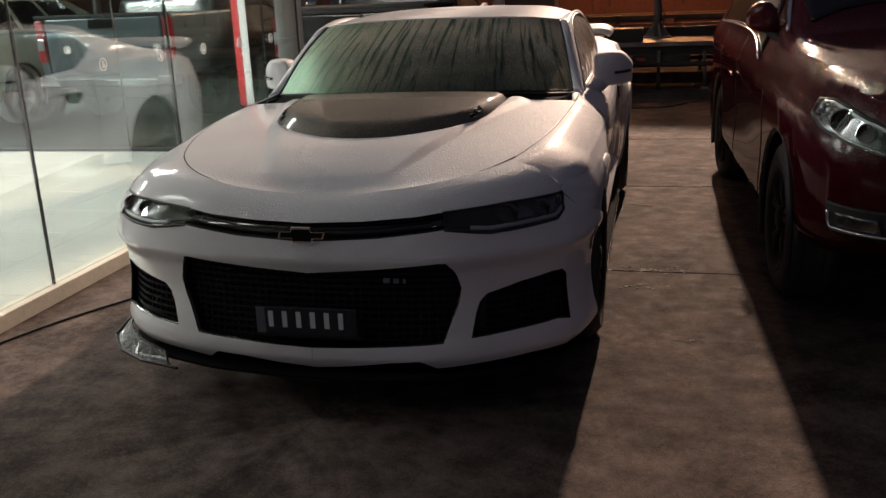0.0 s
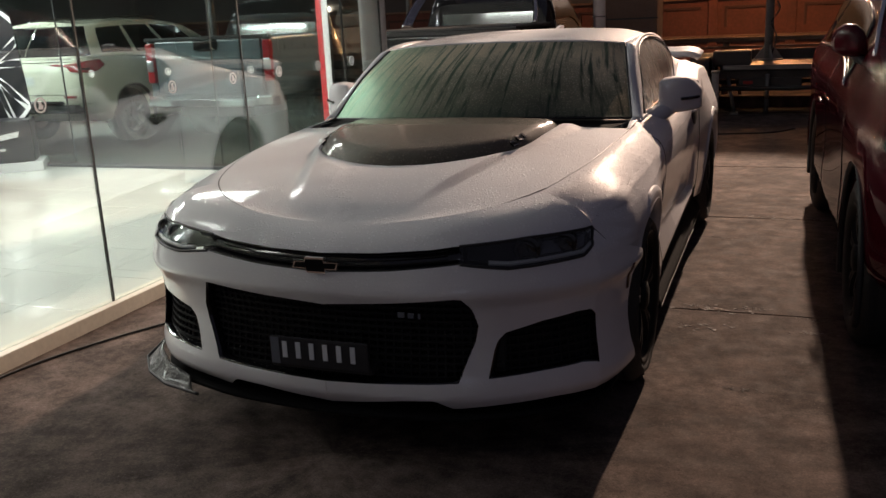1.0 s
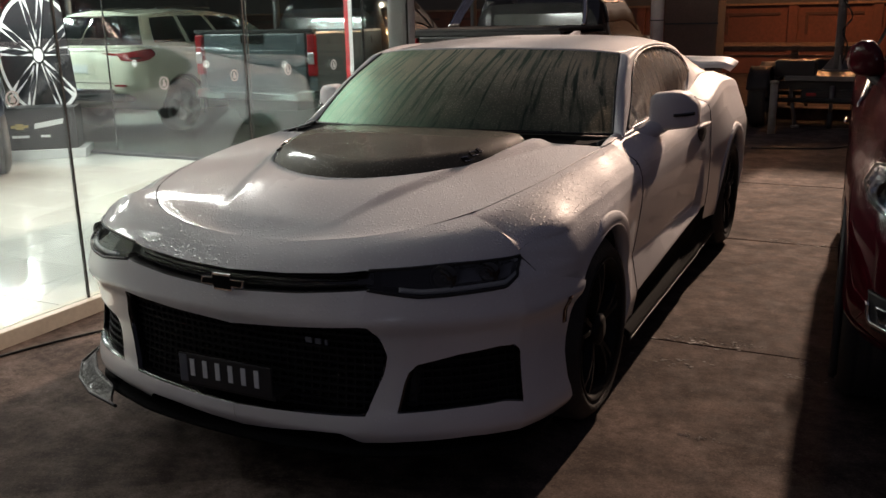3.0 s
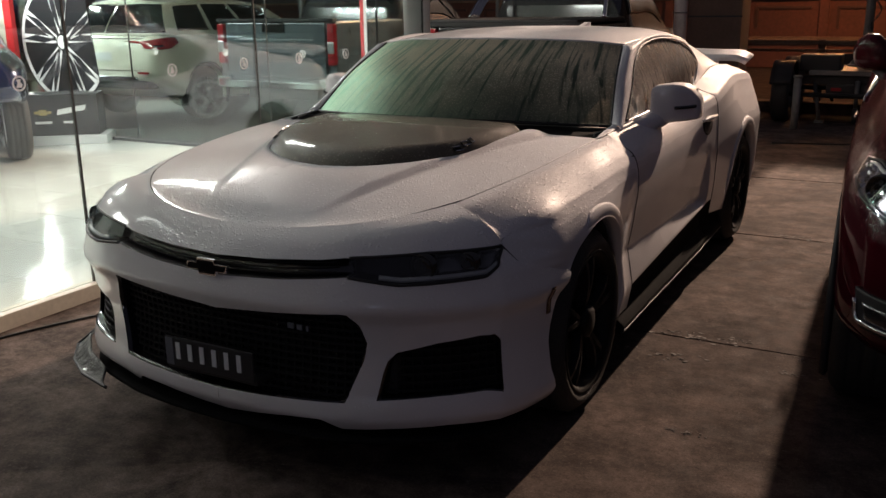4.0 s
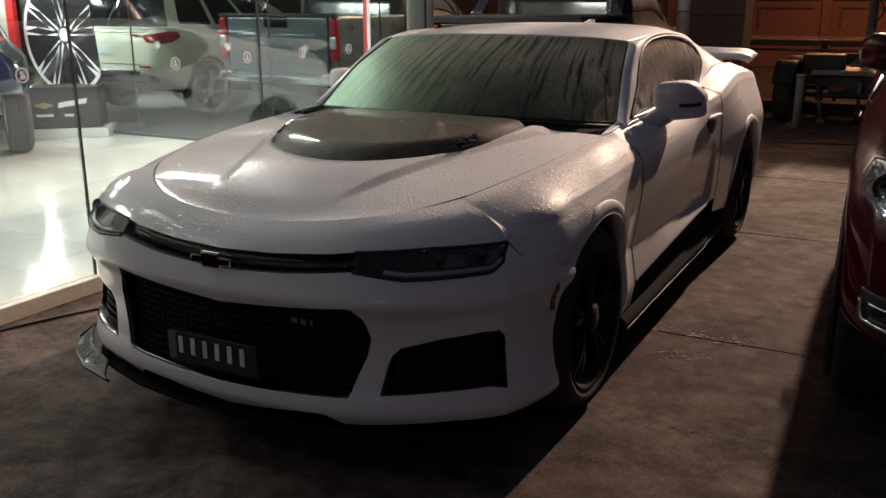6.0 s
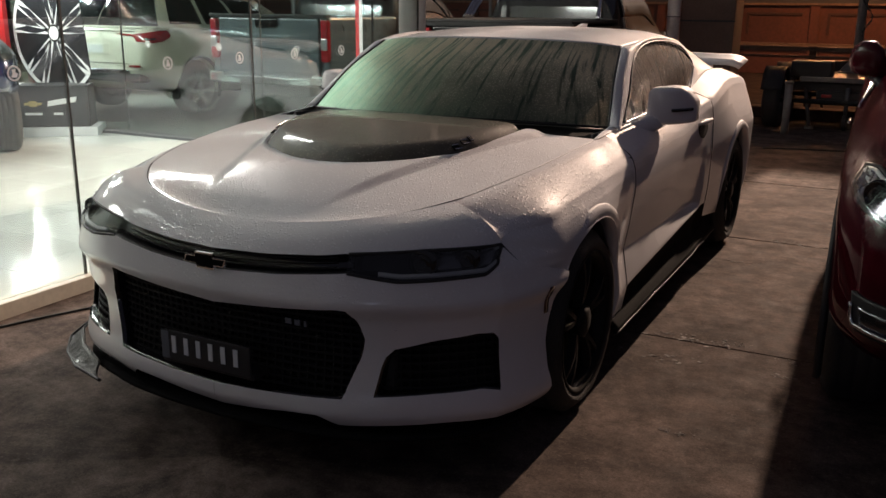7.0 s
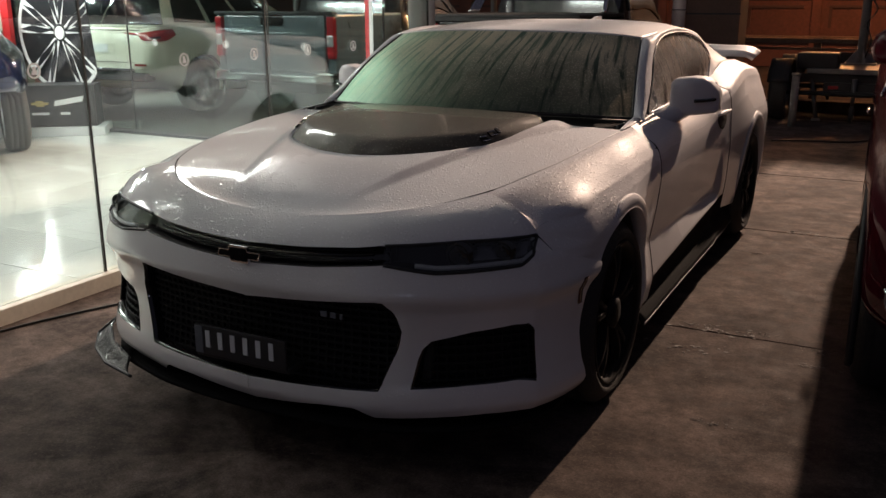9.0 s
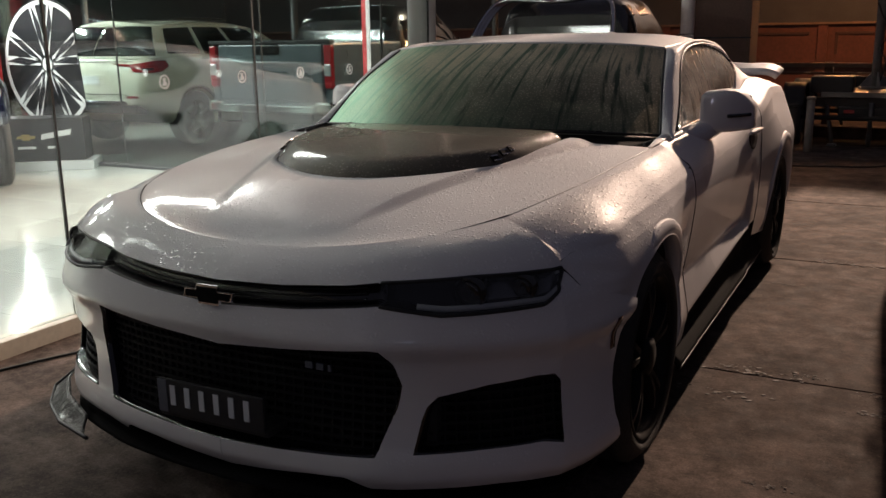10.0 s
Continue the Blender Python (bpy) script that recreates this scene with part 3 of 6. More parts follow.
tagged(tube("column", [(-1.99, 4.84, -0.02), (-1.99, 4.84, CEILING)], 0.115, COLUMN, seg=32), "round grey painted steel corner column", "column", kind="structure")
far_column = thing("column_2", (-0.65, 10.2, 0), "square brown rendered column with a pale pipe", "column", kind="structure")
block("shaft", -0.90, 10.02, -0.02, -0.22, 10.6, 4.2, material("brown_render", (0.105, 0.066, 0.050), 0.8, grain=0.1, scale=40, bump=0.3, stain=0.2), far_column, bevel=0.01)
block("band", -0.91, 10.005, 1.28, -0.21, 10.02, 1.30, DARK_WALL, far_column, bevel=0)
tube("downpipe", [(-0.99, 10.0, -0.02), (-0.99, 10.0, 4.2)], 0.085, PIPE, far_column, "pale grey downpipe", seg=20)
block("bracket", -1.08, 9.915, 1.33, -0.90, 10.08, 1.345, STEEL, far_column)

# the wall across the street: panels between raised ribs, a dark band above
street_wall = thing("wall_street", (0, 20, 0), "orange-lit panelled wall across the street", "wall", kind="structure")
block("wall_face", -40, 20.0, -0.02, 40, 20.4, 1.55, BRICK, street_wall, bevel=0)
block("upper_wall", -40, 20.1, 1.55, 40, 20.4, 9.0, DARK_WALL, street_wall, bevel=0)
for i in range(-9, 12):
    x = i * 1.72 - 0.35
    block("rib", x, 19.93, -0.02, x + 0.20, 20.0, 1.50, BRICK, street_wall, bevel=0.01)
    block("panel_frame", x + 0.36, 19.965, 1.28, x + 1.55, 20.0, 1.34, DARK_BRICK, street_wall, bevel=0.004)
    block("panel_frame", x + 0.36, 19.965, 0.86, x + 0.42, 20.0, 1.28, DARK_BRICK, street_wall, bevel=0.004)
block("coping", -40, 19.9, 1.50, 40, 20.1, 1.55, TIMBER, street_wall, bevel=0.006)
block("ledge", -40, 19.85, 0.60, 40, 20.0, 0.68, TIMBER, street_wall, bevel=0.006)

# guard rail along the footpath
rail = thing("guard_rail", (0, 12, 0), "long weathered timber guard rail on low posts", "rail", kind="structure")
for z, h in ((0.86, 0.06), (0.76, 0.035)):
    block("bar", -12, 12.0, z, 16, 12.06, z + h, TIMBER, rail)
for i in range(12):
    block("post", -11 + i * 2.3, 12.06, -0.02, -10.9 + i * 2.3, 12.16, 0.93, TIMBER, rail)
tagged(block("kerb", -40, 11.2, -0.03, 40, 11.5, 0.12, SLAB, bevel=0.015), "concrete kerb along the lot edge", "kerb", kind="structure")

# unseen roof added over the footpath, above the view, to shade the ground behind
awning = thing("awning", (2, 14.5, 4.08), "flat steel roof added out of view to shade the back of the lot", "awning", kind="structure")
part("roof_sheet", prism(bmesh.new(), [(-6, 13.2, 4.08), (1.5, 13.15, 4.08), (4, 12.6, 4.08), (9, 12.6, 4.08), (9, 19.6, 4.08), (-6, 19.6, 4.08)], .12), STEEL, awning)
for x in (-5.7, 8.7):
    tube("added_roof_post", [(x, 14.6, -.02), (x, 14.6, 4.08)], .06, STEEL, awning, seg=14)

# unseen canopy, added only to carry the light panel and tubes
canopy = thing("canopy", (-11, 8.5, 3.1), "flat canopy added out of view over the parked row to carry lights", "canopy", kind="structure")
block("roof_sheet", -15, 5.45, 3.12, -3.2, 13.0, 3.30, DARK_WALL, canopy, bevel=0)
bm = box(bmesh.new(), -2.36, -.10, .0, 2.36, .10, .08, .005)
bmesh.ops.transform(bm, matrix=pose(-11.6, 8.15, 3.04, 0, 0, 138), verts=bm.verts)
part("light_housing", bm, CEIL, canopy)
for x, y in ((-14.6, 12.6), (-9.0, 12.6), (-3.5, 12.6)):
    tube("canopy_post", [(x, y, -.02), (x, y, 3.12)], .07, STEEL, canopy, seg=14)
for x, y in ((-7.2, 10.9), (-6.6, 11.9)):
    tube("light_tube", [(x - .75, y, 3.05), (x + .75, y, 3.05)], .022, TUBE, canopy, "glowing fluorescent tube", seg=10)

# enclosing dark buildings, never lit
tagged(block("wall_east", 30, -30, -0.02, 30.5, 40, 8, DARK_WALL, bevel=0), "dark building beyond the lot", "wall", kind="structure")
tagged(block("wall_south", -30, -30.5, -0.02, 30.5, -30, 7, DARK_WALL, bevel=0), "dark building across the lot", "wall", kind="structure")
tagged(block("wall_west", -30.5, -30.5, -0.02, -30, 40, 8, DARK_WALL, bevel=0), "dark building beyond the showroom", "wall", kind="structure")

# concrete bays of the lot, with open joints between them
pavement = thing("pavement", (1, 2, 0), "damp stained concrete bays with open joints", "pavement", kind="structure")
XJ = [GLASS_X + 0.05, 3.7, 8.4, 13.0]
YJ = [-12.5, -9.5, -6.5, -3.9, 1.845, 3.91, 5.98, 8.05, 10.1]
rng = random.Random(4)
for i in range(3):
    for j in range(8):
        dz = rng.uniform(-0.0015, 0.0015)
        block("bay", XJ[i] + 0.004, YJ[j] + 0.005, -0.028, XJ[i + 1] - 0.004, YJ[j + 1] - 0.005, dz, SLAB, pavement, bevel=0.004)


def scuff(x, y, r, seed):
    """A thin chalky crust with a ragged edge, lying on the concrete."""
    rnd = random.Random(seed)
    bm = bmesh.new()
    for _ in range(rnd.randint(22, 34)):
        cx, cy, s = x + rnd.gauss(0, r * 1.3), y + rnd.gauss(0, r * 0.45), r * rnd.uniform(0.03, 0.24)
        n = rnd.randint(7, 10)
        prism(bm, [(cx + s * rnd.uniform(0.5, 1.1) * math.cos(a), cy + s * 0.6 * rnd.uniform(0.5, 1.1) * math.sin(a), 0.0002) for a in (2 * math.pi * i / n for i in range(n))], 0.0014)
    return tagged(part("chalky_patch", bm, PATCH), "pale chalky scuff crust on the damp concrete", "scuff mark", "scuff marks", "stuff")


for i, (x, y, r) in enumerate(((1.17, 1.87, 0.07), (1.336, 1.91, 0.035), (1.47, 3.90, 0.07), (1.05, 1.90, 0.04), (1.60, 1.80, 0.03), (1.30, 3.95, 0.05), (1.12, 3.3, 0.03), (1.62, 1.62, 0.05), (1.08, 1.60, 0.06), (1.75, 3.92, 0.05), (1.30, 0.9, 0.03), (-1.2, -.6, 0.03))):
    scuff(x, y, r, i)
tagged(tube("cable", [(-1.80, -3.2, 0.006), (-1.90 + 0.09, -1.6, 0.006), (-1.80, -0.4, 0.006), (-1.735, 0.42, 0.006), (-1.57, 0.86, 0.006), (-1.42, 1.15, 0.006), (-1.15, 1.9, 0.006), (-1.1, 3.2, 0.006)], 0.006, CABLE, seg=8, n=60),
       "thin black cable lying on the concrete", "cable")
tagged(tube("hose", [(0.55, 8.0, 0.01), (0.9, 8.1, 0.01), (1.3, 8.2, 0.01), (1.55, 8.55, 0.01)], 0.010, CABLE, seg=8, n=30), "black hose curled on the ground", "hose")

# ---- the white coupe: nose at y = 0, its left side at x > 0 ----
coupe = thing("sports_coupe", (0, 2.4, 0), "white two-door muscle coupe wet with rain beads, black bonnet insert", "car")
PLAN = np.concatenate([spline([(0, 0), (.25, .015), (.48, .055), (.68, .152), (.80, .246), (.874, .328)], 190),
                       spline([(.874, .328), (.914, .422), (.942, .53), (.955, .62), (.960, .72)], 60)[1:]])
ARC = np.r_[0, np.cumsum(np.linalg.norm(np.diff(PLAN, axis=0), axis=1))]
TAN = np.gradient(PLAN, ARC, axis=0)
BULGE_POINTS = [(.14, .06), (.16, .05), (.20, .012), (.235, -.012), (.27, -.012), (.32, 0), (.45, .016), (.55, .006), (.592, -.016), (.603, -.017), (.65, -.004), (.70, .012), (.72, .026), (.765, .055), (.79, .08)]
BULGE = (spline(BULGE_POINTS, 200) + poly(BULGE_POINTS, 200)) / 2
AXLE_F, AXLE_R, HUB, ARCH = 0.95, 3.76, 0.345, 0.395


def smooth(a, b, v):
    u = np.clip((v - a) / (b - a), 0, 1)
    return u * u * (3 - 2 * u)


def corner(P):
    """The blunter corner of the nose on its right-hand side."""
    w = .036 * smooth(.48, .76, -P[..., 0]) * smooth(.66, .36, P[..., 1]) * smooth(.87, .78, P[..., 2])
    return P + w[..., None] * np.array([-.65, -.76, 0])


def flip(P):
    return corner(P * np.array([-1, 1, 1]))


def nose(sz):
    """Points on the bumper's skin: s metres along its plan from the middle, at height z."""
    sz = np.asarray(sz, float)
    s, z = sz[..., 0], sz[..., 1]
    a = np.abs(s)
    d = np.interp(z, BULGE[:, 0], BULGE[:, 1])
    x, y, tx, ty = (np.interp(a, ARC, c) for c in (PLAN[:, 0], PLAN[:, 1], TAN[:, 0], TAN[:, 1]))
    return corner(np.stack([(x - ty * d) * np.where(s < 0, -1, 1), y + tx * d, z], -1))


def arch_s(z):
    """Where the front wheel arch cuts the bumper at height z."""
    return float(np.interp(AXLE_F - math.sqrt(ARCH**2 - (z - HUB)**2), PLAN[:, 1], ARC))


SHUT = spline([(0, .17, .788), (.2, .178, .798), (.37, .205, .817), (.54, .30, .842), (.65, .42, .868), (.725, .62, .898), (.762, .80, .916), (.79, 1.08, .938), (.805, 1.41, .953)], 70)


def belt(y):
    front = np.interp(y, [.36, .42, .62, .8, 1.08, 1.41], [.855, .868, .898, .916, .938, .953])
    return np.where(np.asarray(y) < 1.41, front, np.interp(y, [1.41, 1.9, 2.6, 3.03, 3.3, 3.6, 3.9, 4.25, 4.7, 4.83], [.953, .972, .995, 1.028, 1.064, 1.088, 1.090, 1.072, 1.01, .97]))


def side(y, z):
    """A point on the flank at the station y and height z: a folded ledge low on the door, a hip with a hard crease at the rear."""
    y, z = np.broadcast_arrays(np.asarray(y, float), np.asarray(z, float))
    t = (z - .2) / (belt(y) - .2)
    hip = smooth(2.45, 3.0, y)
    fore = smooth(1.95, 1.40, y)
    x = np.interp(t, FLANK[:, 0], FLANK[:, 1]) * (1 - hip - fore) + np.interp(t, HIP[:, 0], HIP[:, 1]) * hip + np.interp(t, WING[:, 0], WING[:, 1]) * fore
    x = x - (.802 - np.interp(y, [.36, .42, .62, .8, 1.08, 1.41], [.62, .65, .725, .762, .79, .802])) * smooth(.72, 1.0, t)
    x = x + .026 * np.exp(-((y - AXLE_F) / .34)**2) * smooth(1, .76, t) * smooth(.50, .85, y)
    x = x + .032 * smooth(2.80, 3.62, y) * smooth(4.65, 4.1, y) * np.interp(t, [0, .25, .62, .90, 1], [.8, 1, .95, .12, 0])
    x = x - .055 * smooth(3.05, 3.95, y) * smooth(.60, .945, t)
    k = np.clip((y - 1.40) / 1.45, 0, 1)
    low, high = .325 + .085 * k, .492 - .062 * k
    fold = np.where(z < low, .010, np.where(z < high, .010 - .040 * (z - low) / (high - low), -.030 + .030 * np.clip((z - high) / (.76 - high), 0, 1)**.8))
    x = x + fold * smooth(1.15, 1.50, y) * smooth(2.92, 2.80, y)
    x = x - .35 * np.clip(y - 4.25, 0, None)**2 - .9 * np.clip(.60 - y, 0, None)**2
    return np.stack([x, y, z], -1)


FLANK = spline([(-.1, .90), (0, .905), (.15, .925), (.35, .938), (.55, .946), (.70, .946), (.80, .938), (.88, .916), (.94, .876), (1.0, .802), (1.06, .70)], 200)
WING = poly([(-.1, .90), (0, .905), (.15, .925), (.35, .938), (.55, .945), (.72, .947), (.82, .942), (.88, .930), (.91, .914), (1.0, .802), (1.06, .72)], 400)
HIP = poly([(-.1, .90), (0, .905), (.15, .928), (.35, .946), (.6, .954), (.8, .950), (.90, .942), (.945, .926), (1.0, .800), (1.06, .67)], 400)


def grid_normals(P, towards):
    """The directions of a sheet at its points, on the side of towards."""
    N = np.cross(np.gradient(P, axis=0), np.gradient(P, axis=1))
    N /= np.linalg.norm(N, axis=-1, keepdims=True) + 1e-12
    return N * np.sign((N * np.array(towards)).sum(-1).mean())


def strip(name, a, b, mat, n=40, k=8, label="", thick=0.006):
    """A band of bumper skin between two lines of (s, z), on both sides."""
    sz = between(poly(a, n), poly(b, n), k)
    for f in ((lambda q: q), flip):
        sheet(name, f(nose(sz)), mat, front_bumper, label, thick=0, normals=f(skin_normals(sz)))


def skin_normals(sz):
    """The outward direction of the bumper's skin."""
    e = .006
    N = np.cross(nose(sz + [e, 0]) - nose(sz - [e, 0]), nose(sz + [0, e]) - nose(sz - [0, e]))
    return N / np.linalg.norm(N, axis=-1, keepdims=True)


LAMP_LOW = [(.487, .697), (.59, .683), (.645, .676), (.73, .678), (.84, .683), (.918, .686), (.964, .712), (1.011, .758)]
SLOT_TOP = [(0, .721), (.2, .726), (.39, .738), (.48, .748), (.74, .761), (1.011, .762)]
SLOT_LOW = [(0, .663), (.26, .675), (.487, .697)]
GRILLE_TOP = [(0, .549), (.26, .568), (.46, .587), (.487, .585)]
GRILLE_SIDE = [(.487, .585), (.52, .545), (.54, .488), (.53, .435), (.50, .366), (.468, .293)]
GRILLE_LOW = [(0, .276), (.138, .279), (.325, .286), (.468, .293)]
FOG_TOP = [(.634, .456), (.763, .483), (.896, .495), (.95, .491), (.972, .468)]
FOG_LEFT = [(.634, .456), (.605, .43), (.591, .396), (.567, .304)]
FOG_LOW = [(.567, .304), (.756, .313), (.91, .315), (.972, .302)]
FOG_RIGHT = [(.972, .468), (.972, .302)]
BOTTOM = [(0, .186), (.12, .200), (.27, .222), (.385, .230), (.445, .190), (.61, .203), (.8, .211), (.96, .201), (arch_s(.20), .200)]

sz = between(poly([(-s, z) for s, z in SLOT_LOW][::-1] + SLOT_LOW[1:], 81), poly([(-s, z) for s, z in GRILLE_TOP][::-1] + GRILLE_TOP[1:], 81), 10)
front_bumper = sheet("front_bumper", nose(sz), WHITE, coupe, "white front bumper with wide black openings", thick=0, normals=skin_normals(sz))
strip("bumper_cheek", LAMP_LOW + [(1.05, .712), (arch_s(.62), .62)], [(.487, .585), (.634, .52), (1.0, .53), (arch_s(.53), .53)], WHITE, 60, 10)
strip("bumper_pillar", GRILLE_SIDE, [(.634, .52)] + FOG_LEFT, WHITE, 40, 8)
strip("vent_brow", [(.634, .52), (1.0, .53)], FOG_TOP, WHITE, 30, 5)
strip("bumper_corner", [(1.0, .53), (.972, .468), (.972, .302)], [(arch_s(.53), .53), (arch_s(.40), .40), (arch_s(.302), .302)], WHITE, 30, 10)
low = GRILLE_LOW + FOG_LOW + [(arch_s(.302), .302)]
strip("bumper_lip", low, BOTTOM, WHITE, 80, 6)


def inward(P, d, shrink=0.0, about=None):
    """The line P moved into the car by d, and drawn towards the point about."""
    Q = P + np.array([0, d, 0])
    return Q if about is None else Q * (1 - shrink) + (np.array(about) + [0, d, 0]) * shrink


def opening(name, loop, depth, about, mats, bars_s, bars_z, parent, both=True):
    """A mouth in the bumper: a lip that runs inwards, a mesh of bars and a dark back."""
    L = nose(poly(loop + loop[:1], 90))
    lip = between(L, inward(L, depth, 0.05, about), 5)
    back = between(inward(L, depth + .01, 0.0, about), np.repeat(np.array(about)[None] + [0, depth + .02, 0], 90, 0), 3)
    made = []
    for f in ((lambda q: q), flip) if both else ((lambda q: q),):
        o = sheet(name, f(back), DEEP, parent, thick=0)
        sheet("lip", f(lip), mats, o, thick=0.004)
        bm = bmesh.new()
        inside = np.array(loop)

        def span(axis, v):
            hits = []
            for a, b in zip(inside, np.roll(inside, -1, 0)):
                if (a[axis] - v) * (b[axis] - v) < 0:
                    hits.append(a[1 - axis] + (b[1 - axis] - a[1 - axis]) * (v - a[axis]) / (b[axis] - a[axis]))
            return (min(hits), max(hits)) if len(hits) > 1 else None
        for axis, values in ((1, bars_z), (0, bars_s)):
            for v in values:
                e = span(axis, v)
                if not e:
                    continue
                q = np.linspace(e[0] - .012, e[1] + .012, 14 if axis else 6)
                line = nose(np.stack([q, np.full_like(q, v)] if axis else [np.full_like(q, v), q], -1)) + [0, depth * .55 + (0 if axis else .004), 0]
                line = f(line)
                w = np.array([0, 0, .004]) if axis else np.array([.003, 0, 0])
                rows = [[bm.verts.new(p + c) for p in line] for c in (-w, -w + [0, .012, 0], w + [0, .012, 0], w)]
                for r0, r1 in zip(rows, rows[1:] + rows[:1]):
                    for i in range(len(line) - 1):
                        bm.faces.new((r0[i], r0[i + 1], r1[i + 1], r1[i]))
        part("grille_mesh", bm, MESH, o)
        made.append(o)
    return made


full = GRILLE_TOP[:-1] + GRILLE_SIDE + GRILLE_LOW[::-1][1:]
loop = full + [(-s, z) for s, z in full[::-1] if s > 0]
opening("lower_grille", loop, .075, (0, .02, .42), GLOSS, np.arange(-.52, .53, .03), np.arange(.295, .59, .024), front_bumper, both=False)
opening("side_vent", FOG_TOP + FOG_RIGHT[1:] + FOG_LOW[::-1][1:] + FOG_LEFT[::-1][1:-1], .07, (.72, .20, .40), GLOSS, np.arange(.60, .97, .03), np.arange(.32, .49, .026), front_bumper)

# the slot between the lamps, with the emblem
c = poly([(-s, z) for s, z in SLOT_TOP[:4]][::-1] + SLOT_TOP[1:4], 81)
d = poly([(-s, z) for s, z in SLOT_LOW][::-1] + SLOT_LOW[1:], 81)
slot = sheet("upper_grille", nose(between(c, d, 6)) + [0, .045, 0], GLOSS, coupe, "gloss black slot grille", thick=0.01)
sheet("slot_lip", between(nose(c), nose(c) + [0, .05, .004], 3), GLOSS, slot, thick=0.003)
sheet("slot_lip", between(nose(d), nose(d) + [0, .05, -.004], 3), SATIN, slot, thick=0.003)
for k in range(3):
    tube("slat", nose(c * (1 - (k + 1) / 4) + d * (k + 1) / 4)[4:-4] + [0, .032, 0], .002, SATIN, slot, seg=6)
bow = [(-.085, -.012), (-.036, -.012), (-.032, -.027), (.036, -.027), (.039, -.012), (.078, -.012), (.086, .012), (.036, .012), (.032, .027), (-.036, .027), (-.039, .012), (-.078, .012)]
bm = prism(bmesh.new(), [(x, -.020, .692 + z) for x, z in bow], .010, Vector((0, 1, 0)))
emblem = part("emblem", bm, CHROME, coupe, "chrome-edged black badge")
prism_face = bmesh.new()
prism(prism_face, [(x * .93, -.0225, .692 + z * .76) for x, z in bow], .004, Vector((0, 1, 0)))
part("emblem_face", prism_face, SKIRT, emblem)

# headlamps
lens = nose(between(poly([(.487, .749), (.74, .761), (1.008, .762)], 50), poly(LAMP_LOW, 50), 12))
for f in ((lambda q: q), flip):
    # showroom-side lamp gets paler lens and back, standing in for reflected light
    lamp_back = sheet("headlamp", f(lens + [0, .075, -.004]), LAMP if f is flip else SATIN, coupe, "dark slanted headlamp under a clear lens", thick=0.006)
    pane = sheet("lens", f(lens), LENS if f is flip else LENS_DARK, lamp_back, thick=0)
    pane.visible_shadow = False
    if f is flip:
        sheet("lamp_corner", f(lens[:, 37:] + [.004, -.005, 0]), WHITE, front_bumper, thick=0.004)
    rim_line = np.concatenate([lens[0], lens[-1][::-1]])
    tube("lamp_edge", f(rim_line), .005, SATIN, lamp_back, seg=6)
    tube("light_bar", f(lens[-3][8:-2] * .5 + lens[-2][8:-2] * .5 + [0, .018, 0]), .008, PAPER_WHITE, lamp_back, "pale light bar", seg=8)
    tube("light_bar", f(lens[3:10, -3] + [-.012, .016, 0]), .007, PAPER_WHITE, lamp_back, "pale light bar", seg=8)
    sheet("reflector", f(lens[1:-1, 12:48] + [0, .020, 0] if f is flip else lens[2:-2, 22:47] + [0, .05, 0]), LAMP, lamp_back, "bright faceted lamp reflector", thick=0.004)
    for u, r in ((20, .036), (33, .030)):
        q = lens[6, u] + [0, .03, .004]
        bm = turned(bmesh.new(), [(0, 0.001), (-.012, r * .6), (-.004, r), (.045, r), (.045, r * 1.2), (-.01, r * 1.2), (-.01, r)], 28)
        bmesh.ops.transform(bm, matrix=Matrix.Translation(f(q)) @ pose(0, 0, 0, 0, 0, 90), verts=bm.verts)
        part("projector", bm, GLOSS, lamp_back, smooth=True)
for f in ((lambda q: q), flip):
    q = nose(between(poly([(1.18, .60), (1.195, .50)], 10), poly([(1.205, .60), (1.222, .50)], 10), 3)) + [.002, 0, 0]
    sheet("side_reflector", f(q), AMBER, front_bumper, thick=0.002)

# bonnet: a broad raised dome between two creases
MIDDLE = spline([(.03, .722), (.09, .765), (.17, .788), (.30, .834), (.45, .869), (.75, .918), (1.05, .956), (1.30, .978), (1.5, .988)], 120)


def middle(y):
    return np.interp(y, MIDDLE[:, 0], MIDDLE[:, 1])


def dome(P):
    """Raises the middle of the bonnet between two creases that open towards the windscreen."""
    Q = P.copy()
    w = np.clip(.285 + .34 * (Q[..., 1] - .445), .21, .57)
    Q[..., 2] += .016 * smooth(w + .045, w - .022, np.abs(Q[..., 0])) * smooth(.20, .58, Q[..., 1])
    return Q


def bonnet_rows(edge, n):
    v = np.linspace(0, 1, n)
    rows = []
    for xe, y, ze in edge:
        yr = y - .11 * smooth(.9, 1.41, y) * (1 - v**2)
        rows.append(np.stack([xe * v, yr, middle(yr) + (ze - middle(y)) * v**2.2], -1))
    return np.array(rows)


def bonnet_at(x, y):
    """Points on the bonnet over the plan."""
    ye = np.array(y, float)
    for _ in range(4):
        xe, ze = np.interp(ye, SHUT[:, 1], SHUT[:, 0]), np.interp(ye, SHUT[:, 1], SHUT[:, 2])
        v = np.clip(np.abs(x) / np.maximum(xe, .05), 0, 1)
        ye = np.minimum(y + .11 * smooth(.9, 1.41, ye) * (1 - v**2), 1.41)
    return dome(np.stack([x, y, middle(y) + (ze - middle(ye)) * v**2.2], -1))


half = bonnet_rows(SHUT[1:], 60)
# the mouth in the bonnet that holds the dark insert
MOUTH = spline([(.515, 1.32), (.497, 1.13), (.470, .97), (.43, .86), (.36, .765), (.26, .690), (.14, .635), (0, .612)], 90)
